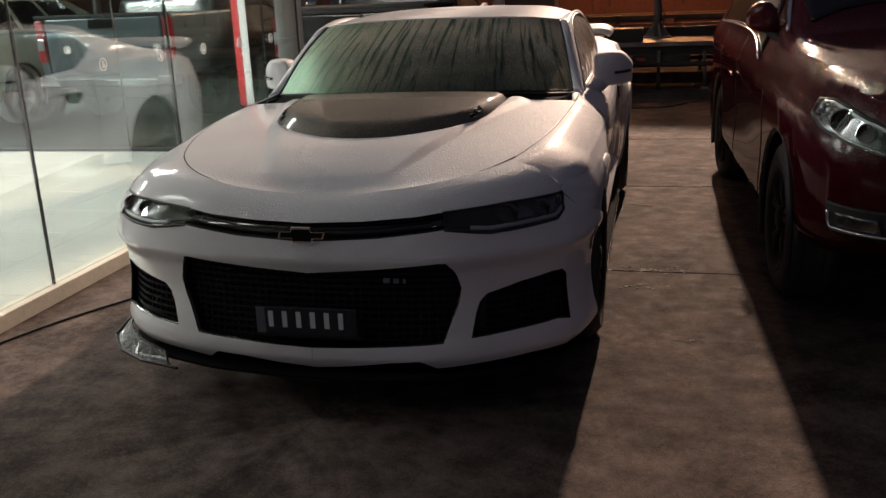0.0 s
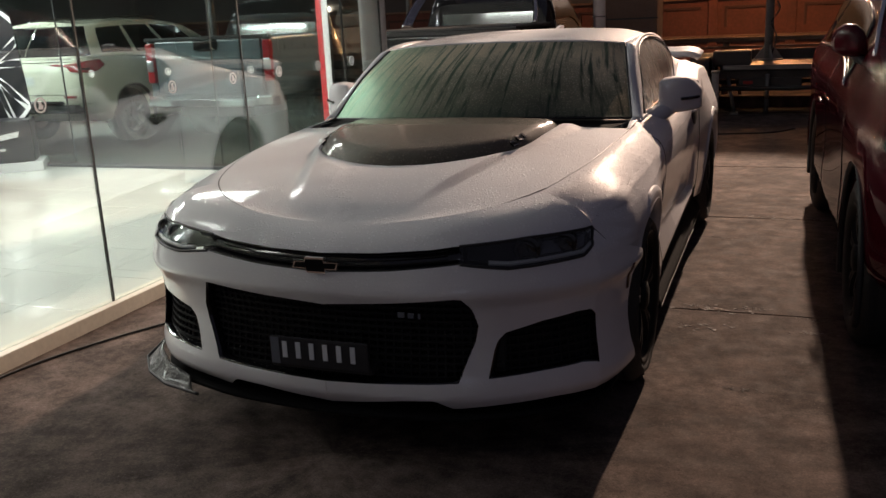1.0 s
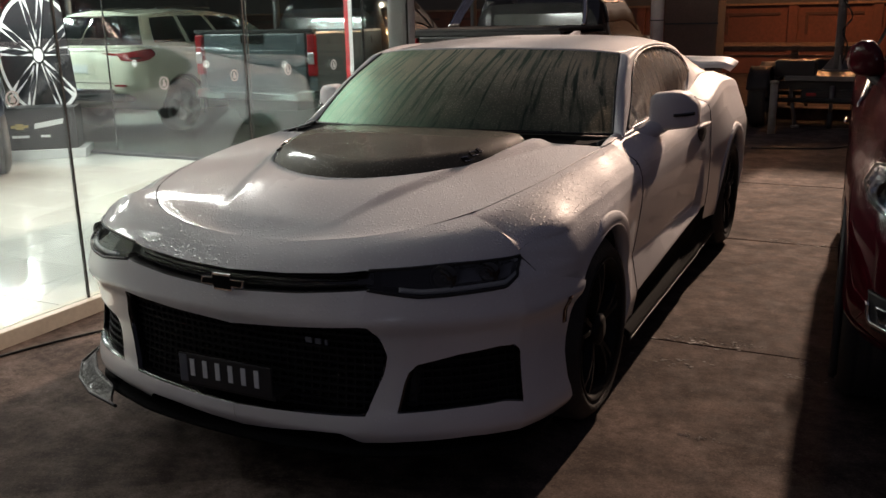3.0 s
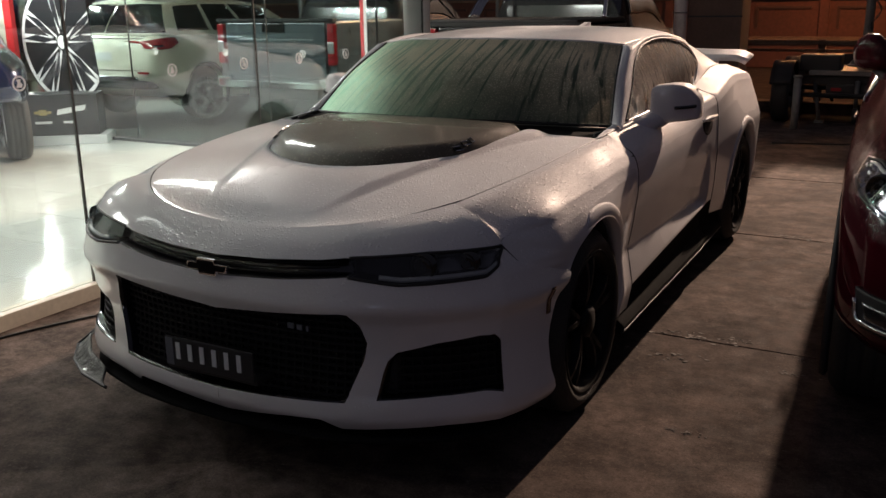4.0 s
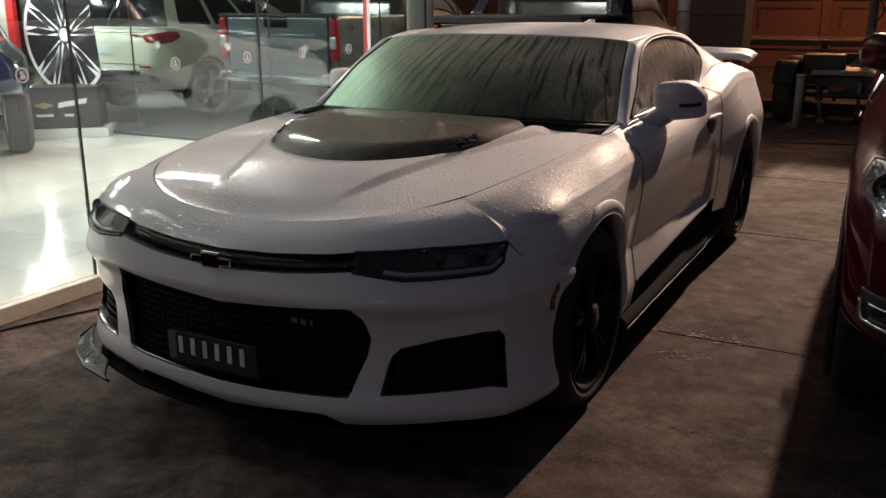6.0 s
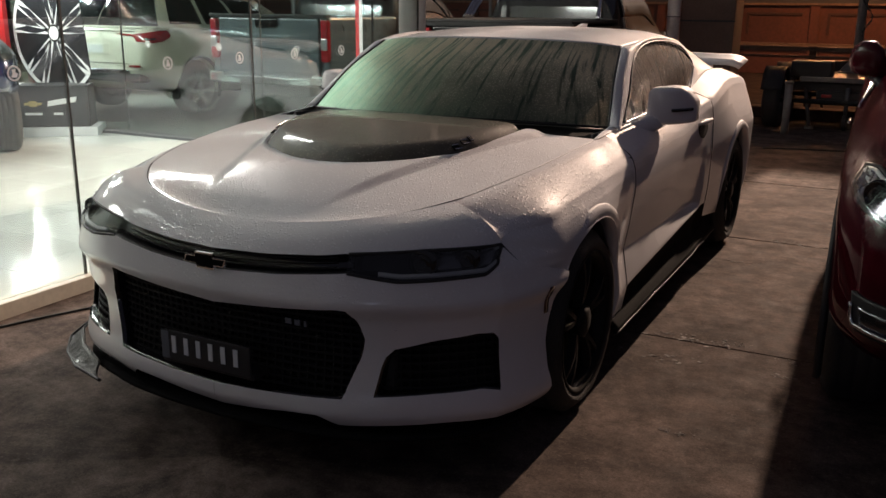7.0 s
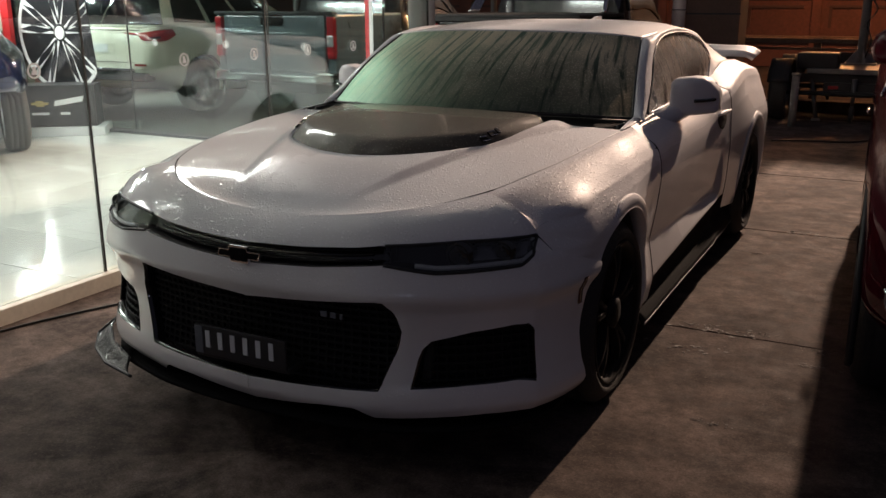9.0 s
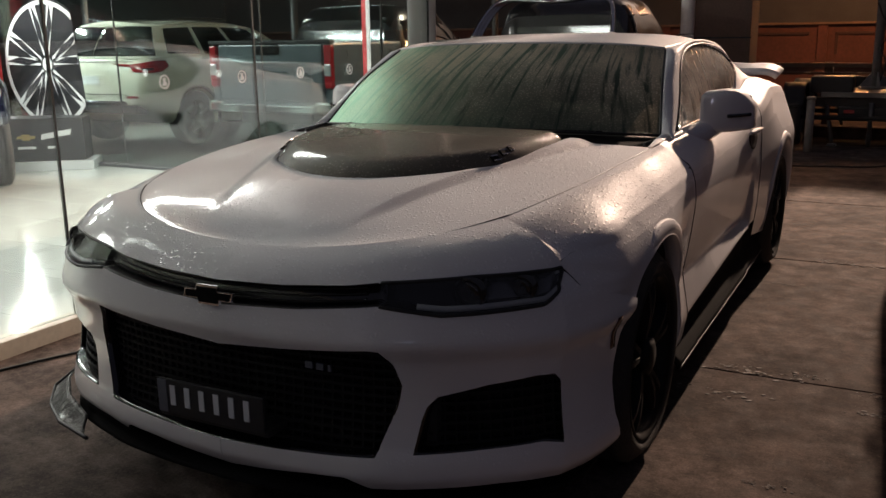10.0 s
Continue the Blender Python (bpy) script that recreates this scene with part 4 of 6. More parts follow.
MOUTH = np.concatenate([MOUTH, (MOUTH * [-1, 1])[::-1][1:]])


def from_mouth(P):
    """How far points lie from the edge of the mouth, positive inside, and the nearest place on it."""
    q = P[..., :2].reshape(-1, 2)
    a, d = MOUTH[:-1], np.diff(MOUTH, axis=0)
    best, near = np.full(len(q), 9.0), np.zeros((len(q), 2))
    for p0, e in zip(a, d):
        h = np.clip(((q - p0) @ e) / (e @ e), 0, 1)
        c = p0 + h[:, None] * e
        dist = np.linalg.norm(q - c, axis=1)
        near[dist < best] = c[dist < best]
        best = np.minimum(best, dist)
    front = np.interp(np.abs(q[:, 0]), MOUTH[:90, 0][::-1], MOUTH[:90, 1][::-1], right=9)
    return (best * np.where(q[:, 1] > front, 1, -1)).reshape(P.shape[:-1]), near.reshape(P.shape[:-1] + (2,))


fine = bonnet_rows(poly(SHUT[1:], 210), 120)
gap_d, nearest = from_mouth(fine)
on_edge = np.abs(gap_d) < .0048
fine[..., :2] = np.where(on_edge[..., None], nearest, fine[..., :2])
bonnet_half = dome(fine)
bonnet_half[..., 2] -= np.where(on_edge, 0, .045 * (gap_d > 0))
bonnet_full = np.concatenate([flip(bonnet_half)[:, ::-1], bonnet_half[:, 1:]], 1)
bonnet = sheet("bonnet", bonnet_full, WHITE, coupe, "white bonnet covered with rain beads", thick=0.004)
EDGE_N = grid_normals(half, (0, 0, 1))[:, -1]
steady = smooth(14, 26, np.arange(len(EDGE_N)))[:, None]
EDGE_N = EDGE_N * steady + np.array([[.0, -.34, .940]]) * (1 - steady)
EDGE_N /= np.linalg.norm(EDGE_N, axis=1, keepdims=True)


def edge_normals(points):
    """The bonnet's direction at the points of its shut line nearest to these."""
    near = np.argmin(((np.abs(points[:, None] * [1, 0, 0]) + points[:, None] * [0, 1, 1] - SHUT[None, 1:])**2).sum(-1), 1)
    return EDGE_N[near] * np.stack([np.where(points[:, 0] < 0, -1, 1), np.ones(len(points)), np.ones(len(points))], -1)


def blend_normals(own, far, u):
    N = own * (1 - u) + far * u
    return N / np.linalg.norm(N, axis=-1, keepdims=True)


cut = int(np.argmin(np.abs(SHUT[:, 1] - .42) + (SHUT[:, 0] < .5)))
front_edge = np.concatenate([flip(SHUT[1:cut + 1])[::-1], SHUT[:cut + 1]]) + [0, -.0015, .0028]
front_edge = poly(front_edge, 121)
top_line = nose(poly([(-s, z) for s, z in SLOT_TOP][::-1] + SLOT_TOP[1:], 121))
swell = np.abs(np.linspace(-1, 1, 121))[:, None]
mid_line = (top_line + front_edge) / 2 + np.concatenate([np.sign(np.linspace(-1, 1, 121))[:, None] * .030 * swell**3, -.005 - .012 * swell**3, .006 + .012 * swell**2], 1)
NP = between(top_line, front_edge, 16, mid_line)
rise = smooth(.35, 1.0, np.linspace(0, 1, 16))[:, None, None]
NPN = blend_normals(grid_normals(NP, (0, -.4, 1)), edge_normals(front_edge)[None], rise)
sheet("nose_panel", NP, WHITE, coupe, "white nose panel ahead of the bonnet", thick=0, normals=NPN)

for f in ((lambda q: q), flip):
    line = SHUT[SHUT[:, 0] > (.36 if f is flip else .52)]
    tube("bonnet_gap", f(line + np.where(line[:, 1:2] < .45, [[.0, -.001, .0022]], [[.001, -.001, -.0008]])), np.r_[.0004, np.full(8, .0022)], DEEP, bonnet, seg=6)
    top_out = side(np.linspace(1.40, 1.76, 14), belt(np.linspace(1.40, 1.76, 14)))
    top_in = poly([(.792, 1.40, .952), (.776, 1.56, .964), (.772, 1.70, .976)], 14)
    sheet("wing_tip", f(between(top_in, top_out + [.002, 0, .001], 6, (top_in + top_out) / 2 + [0, 0, .003])), WHITE, coupe, thick=0.004)

# front wings: a lit upper face, a soft fold that runs back from the lamp's corner, and the side round the wheel
n_out = 110


def skin(y, z):
    """The wing's side: the bumper's skin at its front, the flank further back."""
    y, z = np.broadcast_arrays(np.asarray(y, float), np.asarray(z, float))
    w = smooth(.50, .82, y)
    front = np.interp(y, PLAN[:, 1], PLAN[:, 0]) - np.interp(z, BULGE[:, 0], BULGE[:, 1]) * smooth(.80, .35, y)
    return np.stack([front * (1 - w) + side(np.maximum(y, .5), z)[..., 0] * w, y, z], -1)


def crest(y):
    return skin(y, np.interp(y, [.33, .36, .45, .60, .80, .95, 1.25, 1.515], [.762, .770, .792, .818, .844, .858, .872, .880]))


tip = NP[0, -1]
C0 = poly(np.concatenate([NP[:, -1], SHUT[cut + 1:] + [.003, 0, .002], [(.805, 1.46, .953), (.807, 1.515, .956)]]), n_out)
C1 = crest(np.maximum(C0[:, 1], tip[1] + .004))
start_in = smooth(0, 14, np.arange(n_out * 1.0))[:, None]
C1 = C1 * start_in + np.stack([np.full(n_out, tip[0]), C1[:, 1], np.full(n_out, tip[2])], -1) * (1 - start_in)
C1[0] = tip
WT = between(C0, C1, 18, (C0 + C1) / 2 + [.002, 0, .005])
OUT = np.concatenate([nose([(arch_s(.62), .62), (1.10, .67), (1.05, .715)]), C1[2::4], side([1.515] * 34, np.linspace(.872, .22, 34))])
turn = np.interp(np.linspace(0, 1, n_out), [0, .16, .55, .74, 1], [math.radians(a) for a in (136, 122, 62, 30, -16)])
out_c = poly(OUT, n_out)
arc_3 = skin(AXLE_F + ARCH * np.cos(turn), np.maximum(HUB + ARCH * np.sin(turn), .22))
flat = between(arc_3, out_c, 40)
FW = skin(flat[..., 1], flat[..., 2])
v = np.linspace(0, 1, 40)[:, None]
FW[..., 0] += (flat[-1:, :, 0] - FW[-1:, :, 0]) * v**2 + .010 * (1 - v)**2
top_n, side_n = grid_normals(WT, (.2, 0, 1)), grid_normals(FW, (1, 0, .2))
near_crest = [int(np.argmin(((C1 - q)**2).sum(1))) for q in out_c]
fold = top_n[-1].copy()
for i, m in enumerate(near_crest):
    if np.linalg.norm(C1[m] - out_c[i]) < .012:
        fold[m] = top_n[-1, m] + side_n[-1, i]
        near = slice(max(m - 1, 0), m + 2)
        fold[near] = fold[m]
fold /= np.linalg.norm(fold, axis=1, keepdims=True)
for _ in range(8):
    fold[1:-1] = (fold[:-2] + fold[1:-1] * 2 + fold[2:]) / 4
bonnet_n = edge_normals(C0)
bonnet_n[:16] = NPN[:16, -1] if len(NPN) >= 16 else bonnet_n[:16]
u = np.linspace(0, 1, 18)[:, None, None]
WTN = blend_normals(blend_normals(top_n, bonnet_n[None], smooth(.35, 0, u)), fold[None], smooth(.72, 1, u))
outer_n = np.array([fold[m] if np.linalg.norm(C1[m] - q) < .03 else side_n[-1, i] for i, (m, q) in enumerate(zip(near_crest, out_c))])
for _ in range(4):
    outer_n[1:-1] = (outer_n[:-2] + outer_n[1:-1] * 2 + outer_n[2:]) / 4
FWN = blend_normals(side_n, outer_n[None], smooth(.84, 1, v)[..., None])
for f in ((lambda q: q), flip):
    wing = sheet("front_wing", f(FW), WHITE, coupe, "white front wing", thick=0, normals=f(FWN))
    sheet("wing_crown", f(WT), WHITE, wing, thick=0, normals=f(WTN))


def arch_lip(y0, start):
    """The rolled flare round a wheel arch, and the dark liner behind it."""
    a = np.linspace(math.radians(start), math.radians(-16), 60)
    grow = smooth(0, 12, np.arange(60.0))
    rings = []
    for r, out in ((.446, .001), (.440, .008), (.425, .011), (.402, .009), (.392, .002), (.390, -.045)):
        rr = .392 + (r - .392) * grow
        line = side(y0 + rr * np.cos(a), np.maximum(HUB + rr * np.sin(a), .215))
        line[:, 0] += out * grow if out > 0 else out
        rings.append(line)
    liner = rings[-1].copy()
    liner[:, 0] = .58
    return np.array(rings), between(rings[-1], liner, 3)


for y0 in (AXLE_F, AXLE_R):
    a, _ = arch_lip(y0, 128 if y0 == AXLE_F else 190)
    _, b = arch_lip(y0, 196)
    pair("arch_lip", a, WHITE, coupe, "white rolled wheel arch edge", thick=0.002)
    pair("arch_liner", b, DEEP, coupe, thick=0.004)

# doors, rear wings
yy, zz = np.meshgrid(np.linspace(1.522, 3.02, 60), np.linspace(0, 1, 70))
DOOR_LOW = .318 + .085 * np.clip((yy - 1.40) / 1.45, 0, 1)
doors = pair("door", side(yy, DOOR_LOW + zz * (belt(yy) - DOOR_LOW)), WHITE, coupe, "white door with a wet shadow", thick=0)
OUT = np.concatenate([side([3.03] * 5, [.32, .45, .7, .9, 1.026]), side(np.linspace(3.1, 4.68, 24), belt(np.linspace(3.1, 4.68, 24))), side([4.74] * 4, [.95, .75, .5, .28])])
ang = np.interp(np.linspace(0, 1, len(OUT)), [0, .15, .87, 1], [math.radians(190), math.radians(150), math.radians(30), math.radians(-14)])
out_c = poly(OUT, 120)
arc_c = np.stack([AXLE_R + ARCH * np.cos(poly(ang[:, None], 120)[:, 0]), HUB + ARCH * np.sin(poly(ang[:, None], 120)[:, 0])], -1)
arc_c[:, 1] = np.maximum(arc_c[:, 1], .22)
flat = between(side(arc_c[:, 0], arc_c[:, 1]), out_c, 70)
pair("rear_wing", side(flat[..., 1], np.minimum(flat[..., 2], belt(flat[..., 1]))), WHITE, coupe, "white rear wing with a creased hip", thick=0)
seam_z = np.linspace(.41, 1.026, 30)
for f in ((lambda q: q), flip):
    tube("door_gap", f(side(np.full(30, 3.025), seam_z) + [-.001, 0, 0]), .003, DEEP, coupe, seg=6)
    tube("door_gap", f(side(np.full(30, 1.518), np.linspace(.33, .952, 30)) + [-.001, 0, 0]), .003, DEEP, coupe, seg=6)
yy, zz = np.meshgrid(np.linspace(1.34, 3.37, 50), np.linspace(0, 1, 9))
top = .328 + .085 * np.clip((yy - 1.40) / 1.45, 0, 1)
skirt = side(yy, top - zz * (top - .165))
skirt[..., 0] += -.006 - .020 * smooth(0, .25, zz) + .062 * smooth(.55, .95, zz) - .02 * smooth(3.0, 3.37, yy)
pair("side_skirt", skirt, SKIRT, coupe, "black side skirt with a flared lower edge", thick=0.012)
for f in ((lambda q: q), flip):
    tube("skirt_edge", f(skirt[-1] + [.004, 0, .002]), .004, SATIN, coupe, "satin black edge of the side skirt", seg=8)
for f, o in zip(((lambda q: q), flip), doors):
    # dark oval laid on the door in place of the handle recess's shadow
    hy, hz = np.meshgrid(np.linspace(-1, 1, 13), np.linspace(-1, 1, 9))
    cy, cz = 2.79 + .095 * hy * (1 - .25 * hz**2), .848 + .050 * hz * (1 - .45 * hy**2)
    dark_oval = side(cy, cz)
    dark_oval[..., 0] += .0035
    sheet("handle_shadow", f(dark_oval), SATIN, o, "dark patch for the shadow in the handle recess", thick=0.003)
    hp = side(np.linspace(2.66, 2.92, 9), np.full(9, .882))
    tube("door_handle", f(hp + [.018, 0, .004]), [.007, .013, .013, .007], WHITE, o, seg=10)

# glasshouse
WS_LOW = [(0, 1.40, .998), (.3, 1.43, .996), (.6, 1.55, .985), (.768, 1.68, .970)]
WS_TOP = [(0, 2.06, 1.315), (.3, 2.08, 1.311), (.55, 2.13, 1.299), (.655, 2.17, 1.286)]
ws_mid = [tuple((np.array(a) + np.array(b)) / 2 + [0, -.018, .024]) for a, b in zip(WS_LOW, WS_TOP)]
ws = net([WS_LOW, ws_mid, WS_TOP], 24, 26)
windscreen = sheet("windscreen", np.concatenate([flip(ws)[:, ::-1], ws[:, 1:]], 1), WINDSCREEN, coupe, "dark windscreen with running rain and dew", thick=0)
windscreen.visible_shadow = False
rim_l = np.concatenate([flip(ws)[::-1, -1], flip(ws)[0, ::-1], ws[0, 1:], ws[1:, -1]])
tube("windscreen_seal", rim_l, .006, SATIN, coupe, seg=6)
cowl_low = np.concatenate([flip(half[-1])[::-1], half[-1][1:]]) + [0, .01, -.008]
cowl_up = np.concatenate([flip(ws[0])[::-1], ws[0][1:]])
cowl_up = poly(cowl_up, len(cowl_low))
sheet("cowl", between(cowl_low, cowl_up + [0, 0, -.012], 5, (cowl_low + cowl_up) / 2 + [0, 0, -.016]), SKIRT, coupe, "black cowl under the windscreen")
for x0, x1 in ((-.55, .05), (.0, .58)):
    wp = [np.interp([x0, (x0 + x1) / 2, x1], *zip(*[(p[0] * s, p[k]) for s in (-1, 1) for p in (WS_LOW[::-1] if s < 0 else WS_LOW[1:])])) for k in (1, 2)]
    tube("wiper", [(x, y + .002, z + .002) for x, y, z in zip([x0, (x0 + x1) / 2, x1], *wp)], .007, SKIRT, coupe, seg=6, n=14)
WINDOW_TOP = [(.809, 1.735, .984), (.768, 1.94, 1.098), (.728, 2.10, 1.206), (.710, 2.21, 1.254), (.699, 2.36, 1.286), (.696, 2.53, 1.298), (.697, 2.75, 1.297), (.703, 2.96, 1.280), (.714, 3.13, 1.248), (.728, 3.225, 1.206), (.745, 3.272, 1.158), (.752, 3.278, 1.135)]
ROOF = [WS_TOP, [(0, 2.35, 1.341), (.3, 2.36, 1.337), (.52, 2.38, 1.322), (.664, 2.40, 1.297)], [(0, 2.75, 1.353), (.3, 2.75, 1.349), (.52, 2.75, 1.333), (.668, 2.75, 1.302)],
        [(0, 3.15, 1.347), (.3, 3.15, 1.342), (.52, 3.15, 1.325), (.658, 3.12, 1.285)], [(0, 3.58, 1.318), (.3, 3.57, 1.314), (.52, 3.52, 1.296), (.645, 3.46, 1.245)]]
rf = net(ROOF, 40, 26)
sheet("roof", np.concatenate([flip(rf)[:, ::-1], rf[:, 1:]], 1), WHITE, coupe, "white roof beaded with rain", thick=0.01)
RAIL_IN = np.concatenate([ws[:, -1] + [.004, 0, .001], rf[1:, -1]])
rail_in = poly(RAIL_IN, 90)
win_top = spline(WINDOW_TOP, 90)
rail_out = poly(np.concatenate([[(.822, 1.66, .962)], win_top[4:] + [.004, 0, .002]]), 90)
bulge = np.stack([np.interp(np.arange(90), [0, 30, 89], [.006, .014, .008]), np.interp(np.arange(90), [0, 30, 50, 89], [-.004, -.010, 0, 0]), np.interp(np.arange(90), [0, 25, 45, 89], [.008, .014, .018, .012])], -1)
roof_rail = between(rail_in, rail_out, 12, (rail_in + rail_out) / 2 + bulge)
pair("roof_rail", roof_rail, WHITE, coupe, "white windscreen pillar and roof rail", thick=0.006)
g_low = spline([(.809, 1.735, .984), (.812, 2.2, .994), (.804, 2.75, 1.010), (.795, 3.03, 1.030), (.772, 3.18, 1.08), (.752, 3.278, 1.135)], 90)
for f in ((lambda q: q), flip):
    o = sheet("side_window", f(between(g_low, win_top, 14, (g_low + win_top) / 2 + [.018, 0, 0])), SIDE_GLASS, coupe, "side window clouded with rain runs", thick=0)
    o.visible_shadow = False
    tube("window_trim", f(win_top + [.008, 0, .001]), .007, SATIN, o, "black window seal", seg=6)
    tube("window_trim", f(win_top[60:] + [.012, 0, -.004]), .004, CHROME, o, seg=6)
    tube("window_trim", f(g_low + [.008, 0, 0]), .006, CHROME, o, seg=6)
BELT_Y = np.linspace(3.03, 4.25, 40)
C_LOW = side(BELT_Y, belt(BELT_Y))
C_TOP = poly([(.795, 3.03, 1.030), (.772, 3.18, 1.082), (.753, 3.282, 1.137), (.742, 3.300, 1.166), (.700, 3.395, 1.214), (.648, 3.47, 1.243), (.65, 3.8, 1.178), (.67, 4.1, 1.105), (.69, 4.25, 1.070)], 40)
pair("rear_pillar", between(C_LOW, C_TOP, 14, (C_LOW + C_TOP) / 2 + np.stack([np.linspace(0, -.012, 40), np.zeros(40), np.linspace(0, -.012, 40)], -1)), WHITE, coupe, "white rear pillar")
rg = net([ROOF[-1], [(0, 3.92, 1.225), (.3, 3.92, 1.222), (.5, 3.88, 1.21), (.65, 3.80, 1.185)], [(0, 4.25, 1.115), (.3, 4.25, 1.113), (.52, 4.25, 1.105), (.69, 4.25, 1.065)]], 16, 16)
sheet("rear_window", np.concatenate([flip(rg)[:, ::-1], rg[:, 1:]], 1), SIDE_GLASS, coupe, thick=0).visible_shadow = False
dk = net([[(0, 4.25, 1.113), (.3, 4.25, 1.111), (.69, 4.25, 1.062), (.80, 4.25, 1.053)], [(0, 4.5, 1.085), (.3, 4.5, 1.083), (.66, 4.5, 1.05), (.785, 4.5, 1.030)], [(0, 4.76, 1.05), (.3, 4.75, 1.048), (.6, 4.72, 1.03), (.73, 4.69, 1.01)]], 12, 16)
sheet("boot_lid", np.concatenate([flip(dk)[:, ::-1], dk[:, 1:]], 1), WHITE, coupe)
rb = net([[(0, 4.76, 1.05), (.4, 4.74, 1.045), (.73, 4.69, 1.01), (.755, 4.68, 1.0)], [(0, 4.79, .80), (.4, 4.77, .80), (.75, 4.73, .80), (.83, 4.70, .80)], [(0, 4.83, .52), (.4, 4.81, .52), (.78, 4.76, .52), (.86, 4.73, .52)], [(0, 4.76, .27), (.4, 4.74, .27), (.76, 4.70, .27), (.85, 4.68, .27)]], 16, 18)
sheet("rear_bumper", np.concatenate([flip(rb)[:, ::-1], rb[:, 1:]], 1), WHITE, coupe)
for s in (-1, 1):
    block("tail_lamp", s * .58 - .17, 4.755, .80, s * .58 + .17, 4.80, .90, RED_LENS, coupe, "red tail lamp", bevel=.015)

# spoiler blade on two feet
SP = [[(x, y, z) for x, (y, z) in zip((-.81, -.78, -.6, 0, .6, .78, .81), ((4.60 + dy, 1.062 + dz), (4.56 + dy, 1.085 + dz), (4.52 + dy, 1.098 + dz), (4.50 + dy, 1.102 + dz), (4.52 + dy, 1.098 + dz), (4.56 + dy, 1.085 + dz), (4.60 + dy, 1.062 + dz)))]
      for dy, dz in ((0, 0), (.10, .012), (.19, .030))]
spoiler = sheet("spoiler", net(SP, 8, 40), WHITE, coupe, "white rear spoiler blade", thick=0.042)
for s in (-1, 1):
    pts = [(s * .60, 4.56, 1.095), (s * .60, 4.70, 1.11), (s * .60, 4.70, 1.03), (s * .60, 4.58, 1.04)]
    part("spoiler_foot", prism(bmesh.new(), pts, .02, Vector((-s, 0, 0))), WHITE, spoiler)
bm = bmesh.new()
prism(bm, [(-.012, 3.36, 1.335), (-.012, 3.56, 1.318), (-.006, 3.555, 1.362), (-.006, 3.50, 1.365)], .024, Vector((1, 0, 0)))
part("aerial_fin", bm, WHITE, coupe, "small white roof aerial fin")

# bonnet insert: a raised dark panel with an air gap along its front
def insert_at(x, y):
    """The dark insert: its edge lies in the mouth, its front rolls up to a flat top with steep sides."""
    P = np.stack(np.broadcast_arrays(np.asarray(x, float), np.asarray(y, float)), -1)
    d, _ = from_mouth(P)
    d = np.maximum(d, 0)
    Q = bonnet_at(P[..., 0], P[..., 1])
    wide = .150 - .085 * smooth(.72, .98, P[..., 1])
    r = np.clip(d / wide, 0, 1)
    Q[..., 2] += -.016 + .050 * (1 - (1 - r)**2.2) - .012 * smooth(1.1, 1.32, P[..., 1])
    return Q


k = np.linspace(0, 1, 40)[:, None]**1.3
ring_x, ring_y = MOUTH[None, :, 0] * (1 - k), MOUTH[None, :, 1] * (1 - k) + 1.315 * k
insert = sheet("bonnet_insert", insert_at(ring_x, ring_y), CARBON, bonnet, "dark bonnet air-vent insert beaded with rain", thick=0.003)
for s in (-1, 1):
    for x, y, w in ((.437, .905, .022), (.446, .950, .020), (.452, .985, .010)):
        c = insert_at(np.array([x - .012]), np.array([y]))[0]
        q = insert_at(np.array([x - .022]), np.array([y]))[0]
        lean = math.degrees(math.atan2(q[2] - c[2], .010))
        bm = box(bmesh.new(), -.012, -w, -.002, .012, w, .004, .001)
        bmesh.ops.transform(bm, matrix=Matrix.Translation((s * c[0], c[1], c[2])) @ pose(0, 0, 0, 0, lean * s, -13 * s), verts=bm.verts)
        badge = part("badge_bar", bm, SKIRT, insert, "dark badge with a bright edge")
        for e in (-.011, .009):
            bm = box(bmesh.new(), e, -w, .003, e + .003, w, .006, .0005)
            bmesh.ops.transform(bm, matrix=Matrix.Translation((s * c[0], c[1], c[2])) @ pose(0, 0, 0, 0, lean * s, -13 * s), verts=bm.verts)
            part("badge_edge", bm, CHROME, badge)
for k, w in ((0, .016), (1, .014), (2, .006)):
    block("badge_bar", .262 + .036 * k, .040, .510, .262 + .036 * k + w * 1.5, .046, .528, PLATE_PALE, front_bumper, bevel=.001)

# number plate, its characters as plain bars
plate = block("number_plate", -.186, -.046, .338, .186, -.038, .440, PLATE, coupe, "dark slim number plate with pale bars", bevel=.004)
block("plate_band", -.182, -.0475, .342, -.150, -.0455, .436, PLATE_PALE, plate, bevel=0)
for k in range(6):
    x = -.128 + k * .0515
    block("bar", x - .009, -.0485, .366, x + .009, -.0455, .424, PALE, plate, bevel=0)
block("plate_holder", -.19, -.037, .325, .19, .05, .345, SATIN, coupe)

# splitter under the bumper with turned-up ends
sp_in = nose([(s, .19) for s in np.linspace(-1.10, 1.10, 61)]) + [0, .10, -.01]
sp_out = nose([(s, .19) for s in np.linspace(-1.10, 1.10, 61)]) + [0, -.035, 0]
sp_out[:, 2] = .165
sp_in[:, 2] = .160
splitter = sheet("splitter", between(sp_in, sp_out, 5), SKIRT, coupe, "black front splitter", thick=0.014)
